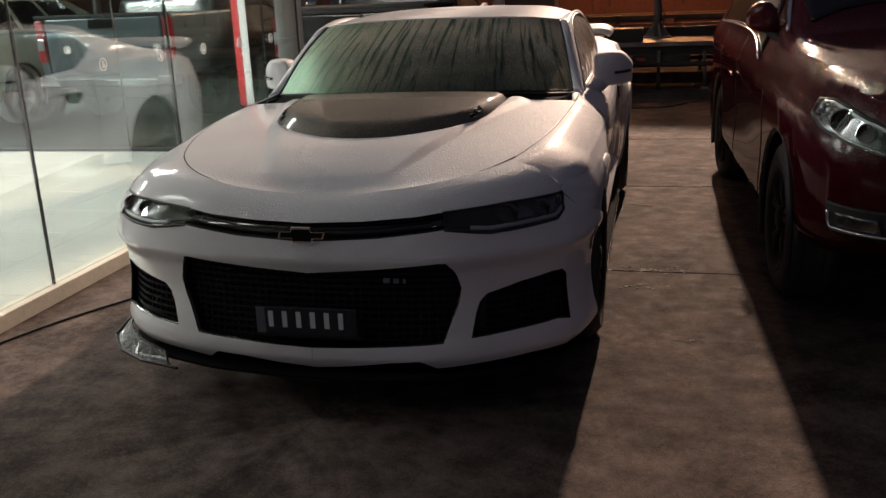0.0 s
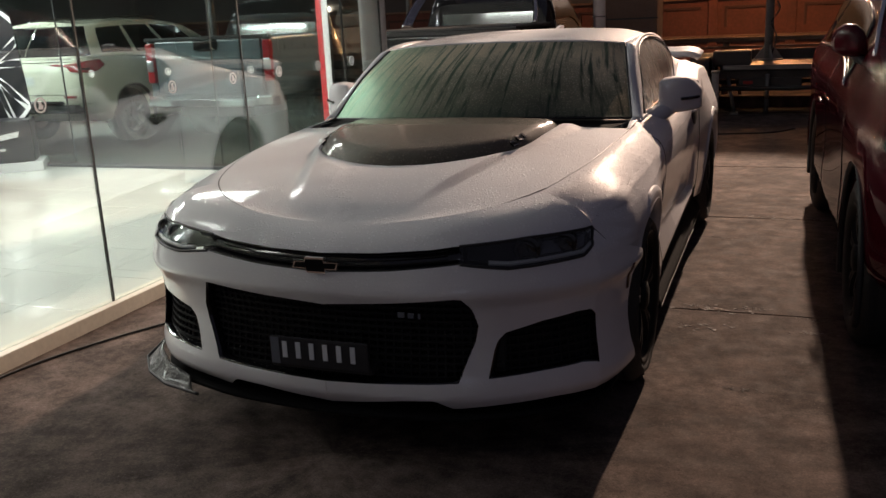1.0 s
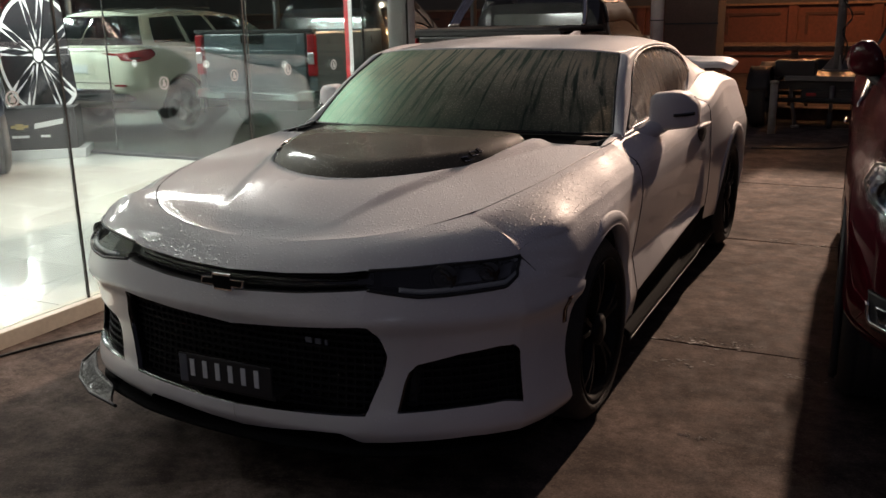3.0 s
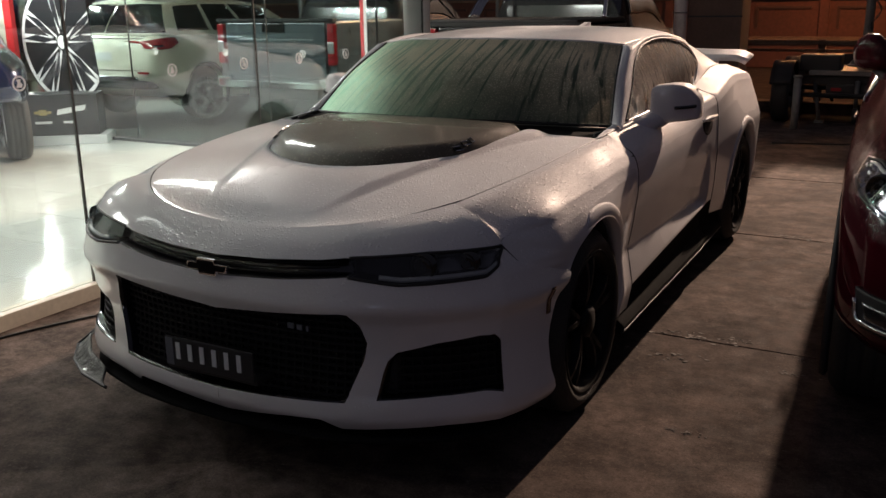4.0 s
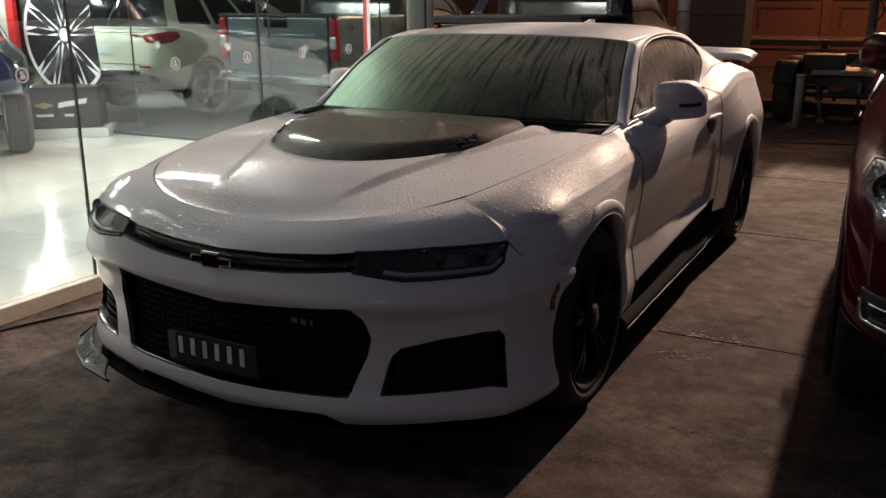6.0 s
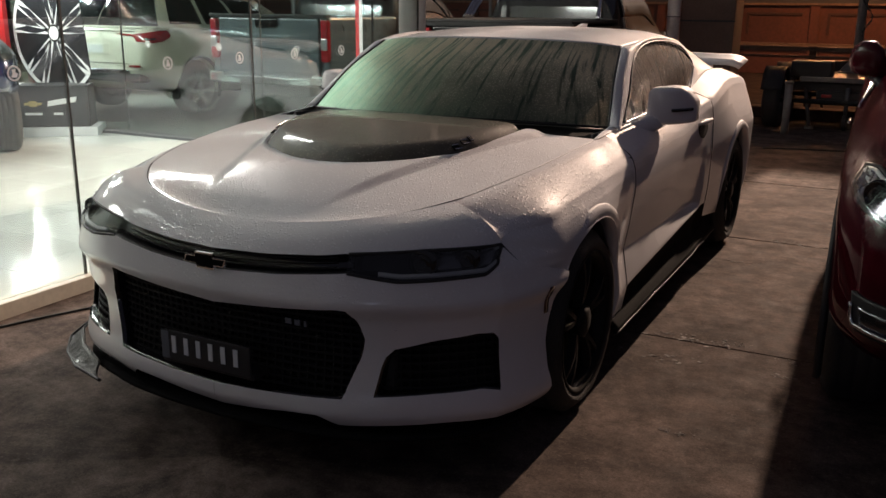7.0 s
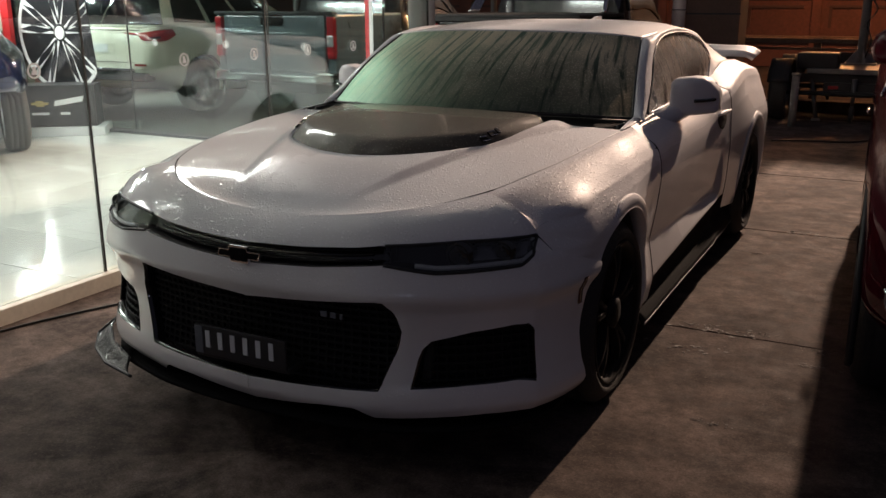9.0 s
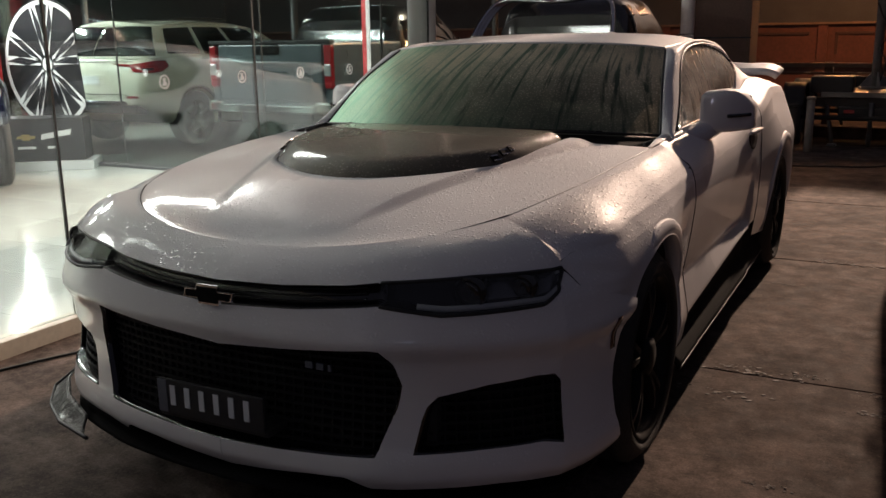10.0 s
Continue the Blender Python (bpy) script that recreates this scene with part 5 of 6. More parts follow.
for s in (-1,):
    a = poly([(s * .54, -.01, .166), (s * .72, .04, .166), (s * .85, .115, .172), (s * .922, .198, .198)], 30)
    b = poly([(s * .62, .07, .195), (s * .76, .125, .222), (s * .845, .20, .246), (s * .880, .288, .258)], 30)
    sheet("splitter_end", between(a, b, 8, (a + b) / 2 + [s * .010, -.006, -.012]), WET_BLACK, splitter, "gloss black turned-up splitter end", thick=0.006)
    tube("splitter_edge", np.concatenate([a, b[-1:]]), .006, SATIN, splitter, seg=8)

# mirrors
for s in (1, -1):
    rows = []
    for x, y, z, h, d in ((.848, 2.06, 1.030, .074, .06), (.862, 2.075, 1.034, .084, .076), (.935, 2.10, 1.038, .088, .085), (.978, 2.13, 1.037, .084, .077), (1.004, 2.145, 1.030, .074, .068), (1.030, 2.165, 1.016, .056, .055), (1.039, 2.175, 1.010, .044, .040)):
        rows.append([(s * x, y + d * np.sign(math.cos(t)) * abs(math.cos(t))**.42, z + h * np.sign(math.sin(t)) * abs(math.sin(t))**.30) for t in np.linspace(0, 2 * math.pi, 33)[:-1]])
    R = np.array(rows)
    R = np.concatenate([R[:1].mean(1, keepdims=True).repeat(32, 1), R, R[-1:].mean(1, keepdims=True).repeat(32, 1)])
    mirror = sheet("door_mirror", R, WHITE, coupe, "white door mirror cap", thick=0, closed=True)
    tube("turn_lamp", [(s * .955, 2.018, 1.020), (s * 1.0, 2.055, 1.022), (s * 1.03, 2.10, 1.024)], .008, GLOSS, mirror, seg=8, n=10)
    tube("mirror_arm", [(s * .79, 1.90, .925), (s * .84, 1.99, .945), (s * .90, 2.08, .98)], [.05, .046, .04], WHITE, mirror, seg=12, n=8)
    block("mirror_glass", s * .94 - .08, 2.172, .965, s * .94 + .08, 2.178, 1.095, CHROME, mirror, bevel=.002)


def wheel(car, x, y, r, width, rim_r, face, style, name="wheel", hub_h=None):
    """A wheel whose outer face looks along face (+1 or -1) in x."""
    z = hub_h or r
    place = Matrix.Translation((x, y, z)) @ (pose(0, 0, 0) if face > 0 else pose(0, 0, 0, 0, 0, 180))

    def put(bm):
        bmesh.ops.transform(bm, matrix=place, verts=bm.verts)
        return bm
    w = width
    hub = part(name, put(turned(bmesh.new(), [(-.05, .001), (-.05, .055), (-.012, .06), (-.004, .04), (-.002, .001)], 24)), style, car, smooth=True)
    side_r = r - rim_r
    part("tyre", put(turned(bmesh.new(), [(-w + .03, rim_r - .005), (-w + .005, rim_r + side_r * .4), (-w + .01, r - .03), (-w + .04, r - .002), (-w + .065, r), (-w + .07, r - .007), (-w + .076, r), (-w * .5 - .006, r), (-w * .5, r - .008), (-w * .5 + .006, r), (-.076, r), (-.07, r - .007), (-.065, r),
                                   (-.04, r - .002), (-.012, r - .03), (.004, rim_r + side_r * .4), (-.004, rim_r + .012), (-.018, rim_r - .004)], 64)), RUBBER, hub, smooth=True)
    part("rim", put(turned(bmesh.new(), [(-.018, rim_r - .004), (-.006, rim_r + .006), (-.002, rim_r - .004), (-.02, rim_r - .022), (-.06, rim_r - .03), (-w + .03, rim_r - .03), (-w + .02, rim_r - .004)], 64)), style, hub, smooth=True)
    bm = bmesh.new()
    for k in range(5):
        for da in (-.17, .17):
            a = 2 * math.pi * k / 5 + .3
            for i in range(4):
                u0, u1 = i / 4, (i + 1) / 4
                quad = []
                for u_ in (u0, u1):
                    rr = .045 + (rim_r - .062) * u_
                    ca = a + da * (.35 + .65 * u_)
                    hw = .017 - .004 * u_ + (.006 if u_ > .9 else 0)
                    xo = -.028 + .020 * math.sin(u_ * 2.4) - .004
                    c_, s_ = math.cos(ca), math.sin(ca)
                    quad.append([(xo + dx, rr * c_ - wd * s_, rr * s_ + wd * c_) for dx, wd in ((-.03, -hw), (0, -hw * .6), (0, hw * .6), (-.03, hw))])
                vs = [[bm.verts.new(p) for p in q] for q in quad]
                for j in range(4):
                    bm.faces.new((vs[0][j], vs[0][(j + 1) % 4], vs[1][(j + 1) % 4], vs[1][j]))
    bmesh.ops.recalc_face_normals(bm, faces=bm.faces)
    part("spokes", put(bm), style, hub)
    part("brake_disc", put(turned(bmesh.new(), [(-.09, .08), (-.09, rim_r - .06), (-.12, rim_r - .06), (-.12, .08)], 40)), DISC, hub)
    part("wheel_back", put(turned(bmesh.new(), [(-.125, .001), (-.125, rim_r - .035)], 32)), DEEP, hub)
    for k in range(5):
        a = 2 * math.pi * k / 5
        bm = turned(bmesh.new(), [(-.03, .011), (-.008, .011), (-.004, .006), (-.004, .0005)], 8)
        bmesh.ops.translate(bm, vec=(0, .035 * math.cos(a), .035 * math.sin(a)), verts=bm.verts)
        part("wheel_nut", put(bm), style, hub)
    return hub


for y, x in ((AXLE_F, .958), (AXLE_R, .972)):
    wheel(coupe, x, y, .345, .29, .265, 1, RIM)
    wheel(coupe, -x, y, .345, .29, .265, -1, RIM)

# underbody and cabin
block("underbody", -.60, .14, .19, .60, 1.45, .64, DEEP, coupe, bevel=.02)
block("floor_pan", -.70, 1.45, .18, .70, 3.30, .34, DEEP, coupe, bevel=.02)
block("boot_floor", -.58, 3.30, .20, .58, 4.60, .92, DEEP, coupe, bevel=.02)
dash = net([[(-.74, 1.50, .93), (-.4, 1.44, .955), (0, 1.42, .965), (.4, 1.44, .955), (.74, 1.50, .93)], [(-.74, 1.80, .94), (-.4, 1.80, .965), (0, 1.80, .955), (.4, 1.80, .985), (.74, 1.80, .94)], [(-.74, 1.92, .72), (-.4, 1.93, .70), (0, 1.95, .66), (.4, 1.93, .70), (.74, 1.92, .72)]], 12, 24)
sheet("dashboard", dash, TRIM, coupe, thick=0.02)
for s in (-1, 1):
    sheet("door_panel", np.array([[(s * .76, y, z) for y in np.linspace(1.5, 3.4, 8)] for z in np.linspace(.3, .96, 6)]), TRIM, doors[0 if s > 0 else 1], thick=0.02)
    seat = part("seat", box(bmesh.new(), s * .38 - .25, 2.25, .36, s * .38 + .25, 2.80, .56, .06), TRIM, coupe, "dark bucket seat")
    rows = [[(s * .38 + w * math.cos(t), 2.78 + k + d * math.sin(t), z) for t in np.linspace(0, 2 * math.pi, 17)[:-1]] for w, d, z, k in ((.20, .07, .50, 0), (.26, .09, .65, .05), (.25, .09, .85, .12), (.19, .08, 1.0, .17), (.10, .06, 1.04, .18), (.10, .055, 1.16, .2), (.06, .03, 1.19, .2))]
    sheet("seat_back", np.array(rows), TRIM, seat, thick=0.01, closed=True)
a = np.linspace(0, 2 * math.pi, 33)
tube("steering_wheel", np.stack([-.38 + .18 * np.cos(a), 2.05 + .05 * np.sin(a), .83 + .17 * np.sin(a)], -1), .014, TRIM, coupe, seg=8)
tube("rear_view_mirror", [(-.11, 2.10, 1.215), (.11, 2.10, 1.215)], [.02, .028, .02], TRIM, coupe, seg=10, n=8)

# ---- other vehicles ----
def flip(P):
    return P * np.array([-1, 1, 1])


def section(w, zb, zs, wt, zt, zh, n=40):
    """Half a cross-section of a body, from under its middle round to its top."""
    pts = [(0, zb), (.55 * w, zb), (.90 * w, zb + .01), (w - .012, zb + .09), (w, (zb + zs) / 2), (w - .012, zs - .03), (w - .03, zs), (wt, zt), (wt * .86, zh - .022), (wt * .5, zh - .004), (0, zh)]
    return poly(pts, n) * .35 + spline(pts, n) * .65


def shell(stations, nu=70, nv=40):
    """A body from stations of (y, half width, underside, shoulder, roof half width, roof edge, top)."""
    rows = [np.concatenate([c[:, :1], np.full((nv, 1), s[0]), c[:, 1:]], 1) for s in stations for c in [section(*s[1:], n=nv)]]
    R = np.stack(rows)
    return np.stack([spline(R[:, j], nu) for j in range(nv)], 1)


def body_mesh(name, P, mat, parent, cuts, label=""):
    """The closed body of a half shell, with round wheel arches cut out of it."""
    nu, nv = P.shape[:2]
    ring = np.concatenate([P, flip(P)[:, ::-1][:, 1:-1]], 1)
    m = ring.shape[1]
    verts = [tuple(v) for v in ring.reshape(-1, 3)]
    faces = [(i * m + j, i * m + (j + 1) % m, (i + 1) * m + (j + 1) % m, (i + 1) * m + j) for i in range(nu - 1) for j in range(m)]
    for row in (0, nu - 1):
        c = len(verts)
        verts.append(tuple(ring[row].mean(0)))
        faces += [(row * m + j, row * m + (j + 1) % m, c) for j in range(m)]
    bm = bmesh.new()
    vs = [bm.verts.new(v) for v in verts]
    for f in faces:
        bm.faces.new([vs[i] for i in f])
    bmesh.ops.remove_doubles(bm, verts=bm.verts, dist=1e-5)
    bmesh.ops.recalc_face_normals(bm, faces=bm.faces)
    me = bpy.data.meshes.new(name)
    bm.to_mesh(me)
    bm.free()
    tmp = new("tmp", me)
    knives = []
    for y, z, r, x0 in cuts:
        for s in (-1, 1):
            b2 = bmesh.new()
            bmesh.ops.create_cone(b2, cap_ends=True, segments=48, radius1=r, radius2=r, depth=.8)
            bmesh.ops.transform(b2, matrix=Matrix.Translation((s * (x0 + .4), y, z)) @ pose(0, 0, 0, 0, 90, 0), verts=b2.verts)
            k = bpy.data.meshes.new("knife")
            b2.to_mesh(k)
            b2.free()
            knife = new("knife", k)
            knives.append(knife)
            mod = tmp.modifiers.new("cut", "BOOLEAN")
            mod.object, mod.operation, mod.solver = knife, "DIFFERENCE", "EXACT"
    bpy.context.view_layer.update()
    done = bpy.data.meshes.new_from_object(tmp.evaluated_get(bpy.context.evaluated_depsgraph_get()))
    for o in (tmp, *knives):
        bpy.data.objects.remove(o)
    bm = bmesh.new()
    bm.from_mesh(done)
    for e in bm.edges:
        e.smooth = not (len(e.link_faces) == 2 and e.calc_face_angle(0) > .55)
    bm.to_mesh(done)
    bm.free()
    done.name = name
    done.materials.clear()
    return link(name, done, mat, parent, label)


def lay(P, y0, y1, v0, v1, off, nu=24, nv=14):
    """A patch of the half shell between two stations and two parts of its section, lifted off it."""
    ys = P[:, P.shape[1] // 2, 1]
    i = np.interp(np.linspace(y0, y1, nu), ys, np.arange(len(ys)))
    j = np.linspace(v0, v1, nv) * (P.shape[1] - 1)
    i0, j0 = np.minimum(i.astype(int), P.shape[0] - 2), np.minimum(j.astype(int), P.shape[1] - 2)
    a, b = (i - i0)[:, None, None], (j - j0)[None, :, None]
    Q = P[i0][:, j0] * (1 - a) * (1 - b) + P[i0 + 1][:, j0] * a * (1 - b) + P[i0][:, j0 + 1] * (1 - a) * b + P[i0 + 1][:, j0 + 1] * a * b
    nrm = np.cross(np.gradient(Q, axis=0), np.gradient(Q, axis=1))
    nrm /= np.linalg.norm(nrm, axis=-1, keepdims=True) + 1e-9
    out = np.sign((nrm[..., 0] * 1.0 + nrm[..., 2] * .6).mean())
    return Q + nrm * off * out


def band(P, y0, y1, lows, highs, off, nu=26, nv=12):
    """A patch of the half shell between two heights at each station, lifted off it."""
    ys = P[:, P.shape[1] // 2, 1]
    out = []
    for k, y in enumerate(np.linspace(y0, y1, nu)):
        u = k / (nu - 1)
        i = min(np.interp(y, ys, np.arange(len(ys))), len(ys) - 1.001)
        row = P[int(i)] * (1 - i % 1) + P[int(i) + 1] * (i % 1)
        m = int(len(row) * .12)
        zq = np.linspace(np.interp(u, np.linspace(0, 1, len(lows)), lows), np.interp(u, np.linspace(0, 1, len(highs)), highs), nv)
        out.append(np.stack([np.interp(zq, row[m:, 2], row[m:, c]) for c in range(3)], -1))
    Q = np.array(out)
    nrm = np.cross(np.gradient(Q, axis=0), np.gradient(Q, axis=1))
    nrm /= np.linalg.norm(nrm, axis=-1, keepdims=True) + 1e-9
    return Q + nrm * off * np.sign(nrm[..., 0].mean())


def both(name, Q, mat, parent, label="", thick=0.006):
    return [sheet(name, f(Q), mat, parent, label, thick=thick) for f in ((lambda q: q), flip)]


# the red family wagon parked beside the coupe
red_car = thing("family_wagon", (0, 0, 0), "dark red five-door wagon wet with rain, parked on concrete", "car")
RS = [(.00, .46, .52, .68, .40, .80, .84), (.05, .64, .46, .76, .56, .91, .95), (.16, .79, .42, .84, .69, 1.00, 1.035), (.40, .89, .36, .92, .77, 1.065, 1.10), (.80, .925, .30, .97, .80, 1.11, 1.145), (1.20, .93, .24, 1.00, .80, 1.145, 1.185),
      (1.42, .93, .24, 1.02, .78, 1.17, 1.22), (1.80, .93, .24, 1.04, .72, 1.38, 1.46), (2.25, .93, .24, 1.05, .64, 1.61, 1.68), (2.9, .93, .24, 1.06, .63, 1.67, 1.74), (3.8, .93, .25, 1.08, .61, 1.65, 1.72), (4.35, .91, .28, 1.10, .58, 1.56, 1.63), (4.58, .86, .32, 1.06, .58, 1.22, 1.26), (4.66, .74, .38, .92, .50, 1.02, 1.06)]
PR = shell(RS, 90, 48)
RED_F, RED_R = .92, 3.62
body_mesh("body", PR, RED, red_car, [(RED_F, .37, .42, .62), (RED_R, .37, .42, .62)], "dark red metallic body")
both("side_window", lay(PR, 1.85, 4.0, .60, .70, .004), CAR_GLASS, red_car, thick=.004)
ws = lay(PR, 1.44, 2.24, .735, 1.0, .005)
sheet("windscreen", np.concatenate([ws, flip(ws)[:, ::-1][:, 1:]], 1), CAR_GLASS, red_car, "dark wet windscreen", thick=.004)
for f in ((lambda q: q), flip):
    hl = band(PR, .03, .46, (.79, .835, .865, .885, .93), (.875, .935, .975, .995, .985), .004)
    o = sheet("headlamp", f(hl), LAMP, red_car, "clear headlamp with bright inner rings", thick=.006)
    rim_l = np.concatenate([hl[0], hl[1:, -1], hl[-1, ::-1], hl[::-1, 0]])
    tube("lamp_edge", f(rim_l), .006, SATIN, o, seg=6)
    tube("light_strip", f(hl[2:-3, -2] + [.006, -.008, 0]), .006, PAPER_WHITE, o, "pale light strip", seg=8)
    tube("light_strip", f(hl[3:14, 1] + [.006, -.008, 0]), .005, CHROME, o, seg=8)
    for u, r in ((7, .030), (13, .038)):
        q = hl[u, 6] + [.006, -.012, 0]
        bm = turned(bmesh.new(), [(0, .001), (.010, r * .6), (.004, r), (.012, r * 1.05), (.010, r * 1.2), (-.02, r * 1.22)], 24)
        bmesh.ops.transform(bm, matrix=Matrix.Translation(f(q)) @ pose(0, 0, 0, 0, 0, -60 if f is not flip else -120), verts=bm.verts)
        part("projector", bm, GLOSS, o, "dark projector lens", smooth=True)
    bm = bmesh.new()
    rng = random.Random(11)
    for u in range(17, 23):
        for v in (3, 5, 7, 9):
            q = f(hl[u, v] + [.004, -.008, 0])
            turn = Matrix.Translation(q) @ pose(0, 0, 0, rng.uniform(-50, 50), rng.uniform(-50, 50), rng.uniform(0, 90))
            bmesh.ops.create_cube(bm, size=1, matrix=turn @ Matrix.Diagonal((.022, .016, .012, 1)))
    part("crystal_reflector", bm, CHROME, o, "glittering faceted reflector")
    cover = sheet("lens", f(hl + [.012, -.022, .002]), LENS, o, "clear lamp cover", thick=0)
    cover.visible_shadow = False
    fg = band(PR, .03, .22, (.49, .50), (.61, .62), .005)
    o = sheet("fog_surround", f(fg), SATIN, red_car, "black fog lamp recess", thick=.01)
    inner = fg[6:-5, 3:-3] + [.006, -.006, 0]
    sheet("fog_lamp", f(inner), LAMP, o, "bright fog lamp", thick=.006)
    tube("chrome_trim", f(np.concatenate([fg[::3, 2] + [.008, -.008, 0], fg[-1:, 4] + [.008, -.008, 0], fg[-2:-1, 8] + [.008, -.008, 0]])), .008, CHROME, o, seg=8, n=30)
    low = lay(PR, .02, 1.0, .20, .30, .006)
    sheet("lower_cladding", f(low[:10]), SATIN, red_car, thick=.008)
    for y in (RED_F, RED_R):
        a = np.linspace(math.radians(205), math.radians(-25), 40)
        ring = np.stack([np.full(40, .925), y + .43 * np.cos(a), .37 + .43 * np.sin(a)], -1)
        ring2 = np.stack([np.full(40, .915), y + .405 * np.cos(a), .37 + .405 * np.sin(a)], -1)
        sheet("arch_trim", f(between(ring, ring2, 3)), SATIN, red_car, thick=.02)
    rows = []
    for x, y, z, h, d in ((.82, 1.76, 1.21, .03, .04), (.84, 1.76, 1.24, .06, .06), (.875, 1.78, 1.255, .082, .075), (.925, 1.80, 1.258, .080, .07), (.965, 1.83, 1.253, .056, .05), (.98, 1.85, 1.25, .02, .02)):
        rows.append([(x, y + d * np.sign(math.cos(t)) * abs(math.cos(t))**.65, z + h * np.sign(math.sin(t)) * abs(math.sin(t))**.65) for t in np.linspace(0, 2 * math.pi, 25)[:-1]])
    R = np.array(rows)
    R = np.concatenate([R[:1].mean(1, keepdims=True).repeat(24, 1), R, R[-1:].mean(1, keepdims=True).repeat(24, 1)])
    o = sheet("door_mirror", f(R), RED, red_car, "red door mirror with chrome lower arm", thick=0, closed=True)
    tube("mirror_arm", f(np.array([(.80, 1.72, 1.10), (.83, 1.74, 1.15), (.88, 1.77, 1.19)])), [.03, .025, .022], SATIN, o, seg=10, n=8)
    tube("pillar_trim", f(np.array([(.80, 1.60, 1.19), (.745, 1.9, 1.41), (.67, 2.2, 1.61)])), .014, CHROME, red_car, seg=8, n=14)
    tube("waist_trim", f(lay(PR, 1.8, 4.0, .595, .60, .008, 20, 2)[:, 0]), .009, CHROME, red_car, seg=6)
    hp = lay(PR, 2.55, 2.75, .50, .53, .022, 8, 2)[:, 0]
    tube("door_handle", f(hp), [.008, .013, .008], CHROME, red_car, seg=8)
block("grille", -.36, .012, .56, .36, .05, .78, SATIN, red_car, "black grille", bevel=.02)
block("grille_bar", -.36, .002, .67, .36, .03, .695, CHROME, red_car, bevel=.006)
for y in (RED_F, RED_R):
    wheel(red_car, .905, y, .37, .235, .245, 1, RIM)
    wheel(red_car, -.915, y, .37, .235, .245, -1, RIM)
for y0 in (1.40, 2.52, 3.45):
    seam = lay(PR, y0, y0 + .012, .22, .585, .0015, 3, 20)
    both("door_gap", seam, DEEP, red_car, thick=.002)
red_car.matrix_basis = pose(2.675, .70, 0, 0, 0, 1.9)

# the white wagon in the row behind the showroom, its tail towards it
white_suv = thing("white_wagon", (0, 0, 0), "cream white five-door wagon seen from behind, parked in a row", "car")
WS_ = [(.00, .72, .62, .86, .62, .96, .98), (.03, .82, .57, .94, .72, 1.05, 1.07), (.09, .88, .54, 1.02, .77, 1.12, 1.14), (.20, .915, .50, 1.06, .80, 1.14, 1.155), (.50, .925, .34, 1.06, .82, 1.145, 1.16), (1.5, .92, .25, 1.03, .82, 1.10, 1.12), (2.6, .92, .24, 1.0, .82, 1.07, 1.09),
       (3.25, .92, .24, .96, .80, 1.04, 1.07), (4.0, .91, .24, .9, .76, .98, 1.02), (4.45, .84, .24, .8, .70, .9, .94), (4.62, .62, .3, .65, .5, .74, .78)]
PW = shell(WS_, 90, 44)
body_mesh("body", PW, SUV_WHITE, white_suv, [(.95, .36, .40, .62), (3.65, .36, .40, .62)])
# its glasshouse: pillars and roof in cream, large dark panes between them
g_low = spline([(0, .085, 1.135), (.5, .095, 1.135), (.72, .135, 1.135), (.815, .24, 1.135), (.835, .6, 1.125), (.84, 1.5, 1.095), (.835, 2.6, 1.065), (.80, 3.3, 1.045)], 90)
g_top = spline([(0, .40, 1.555), (.42, .41, 1.555), (.575, .45, 1.55), (.635, .56, 1.545), (.65, .9, 1.565), (.655, 1.5, 1.58), (.645, 2.1, 1.555), (.60, 2.55, 1.50)], 90)
house = between(g_low, g_top, 16, (g_low + g_top) / 2 + np.stack([np.linspace(0, .03, 90), np.linspace(-.03, 0, 90), np.full(90, .01)], -1))
crown = np.stack([g_top * (1 - q) + (g_top * [0, 1, 1] + [0, 0, 0]) * q + np.array([0, .02 * q, .045 * (1 - (1 - q)**2)]) for q in np.linspace(0, 1, 12)])
for f in ((lambda q: q), flip):
    sheet("pillars", f(house), SUV_WHITE, white_suv, "cream pillars round dark glass", thick=.004)
    sheet("roof", f(crown), SUV_WHITE, white_suv, "cream roof", thick=.004)
    for name, u0, u1, v0, v1 in (("rear_window", 0, 22, 1, 14), ("quarter_window", 27, 41, 2, 13), ("side_window", 43, 58, 2, 13), ("side_window", 60, 78, 2, 13)):
        Q = house[v0:v1 + 1, u0:u1 + 1] + np.array([.006, -.006, .002])
        sheet(name, f(Q), GLOSS, white_suv, "dark tinted glass", thick=.003)
    tube("roof_bar", f(g_top[34:70] * [.93, 1, 1] + [0, 0, .055]), .014, SATIN, white_suv, seg=8)
windscreen_w = between(np.array([g_low[-1], g_low[-1] * [-1, 1, 1]]), np.array([g_top[-1], g_top[-1] * [-1, 1, 1]]), 6)
sheet("windscreen", windscreen_w, GLOSS, white_suv, thick=.004)
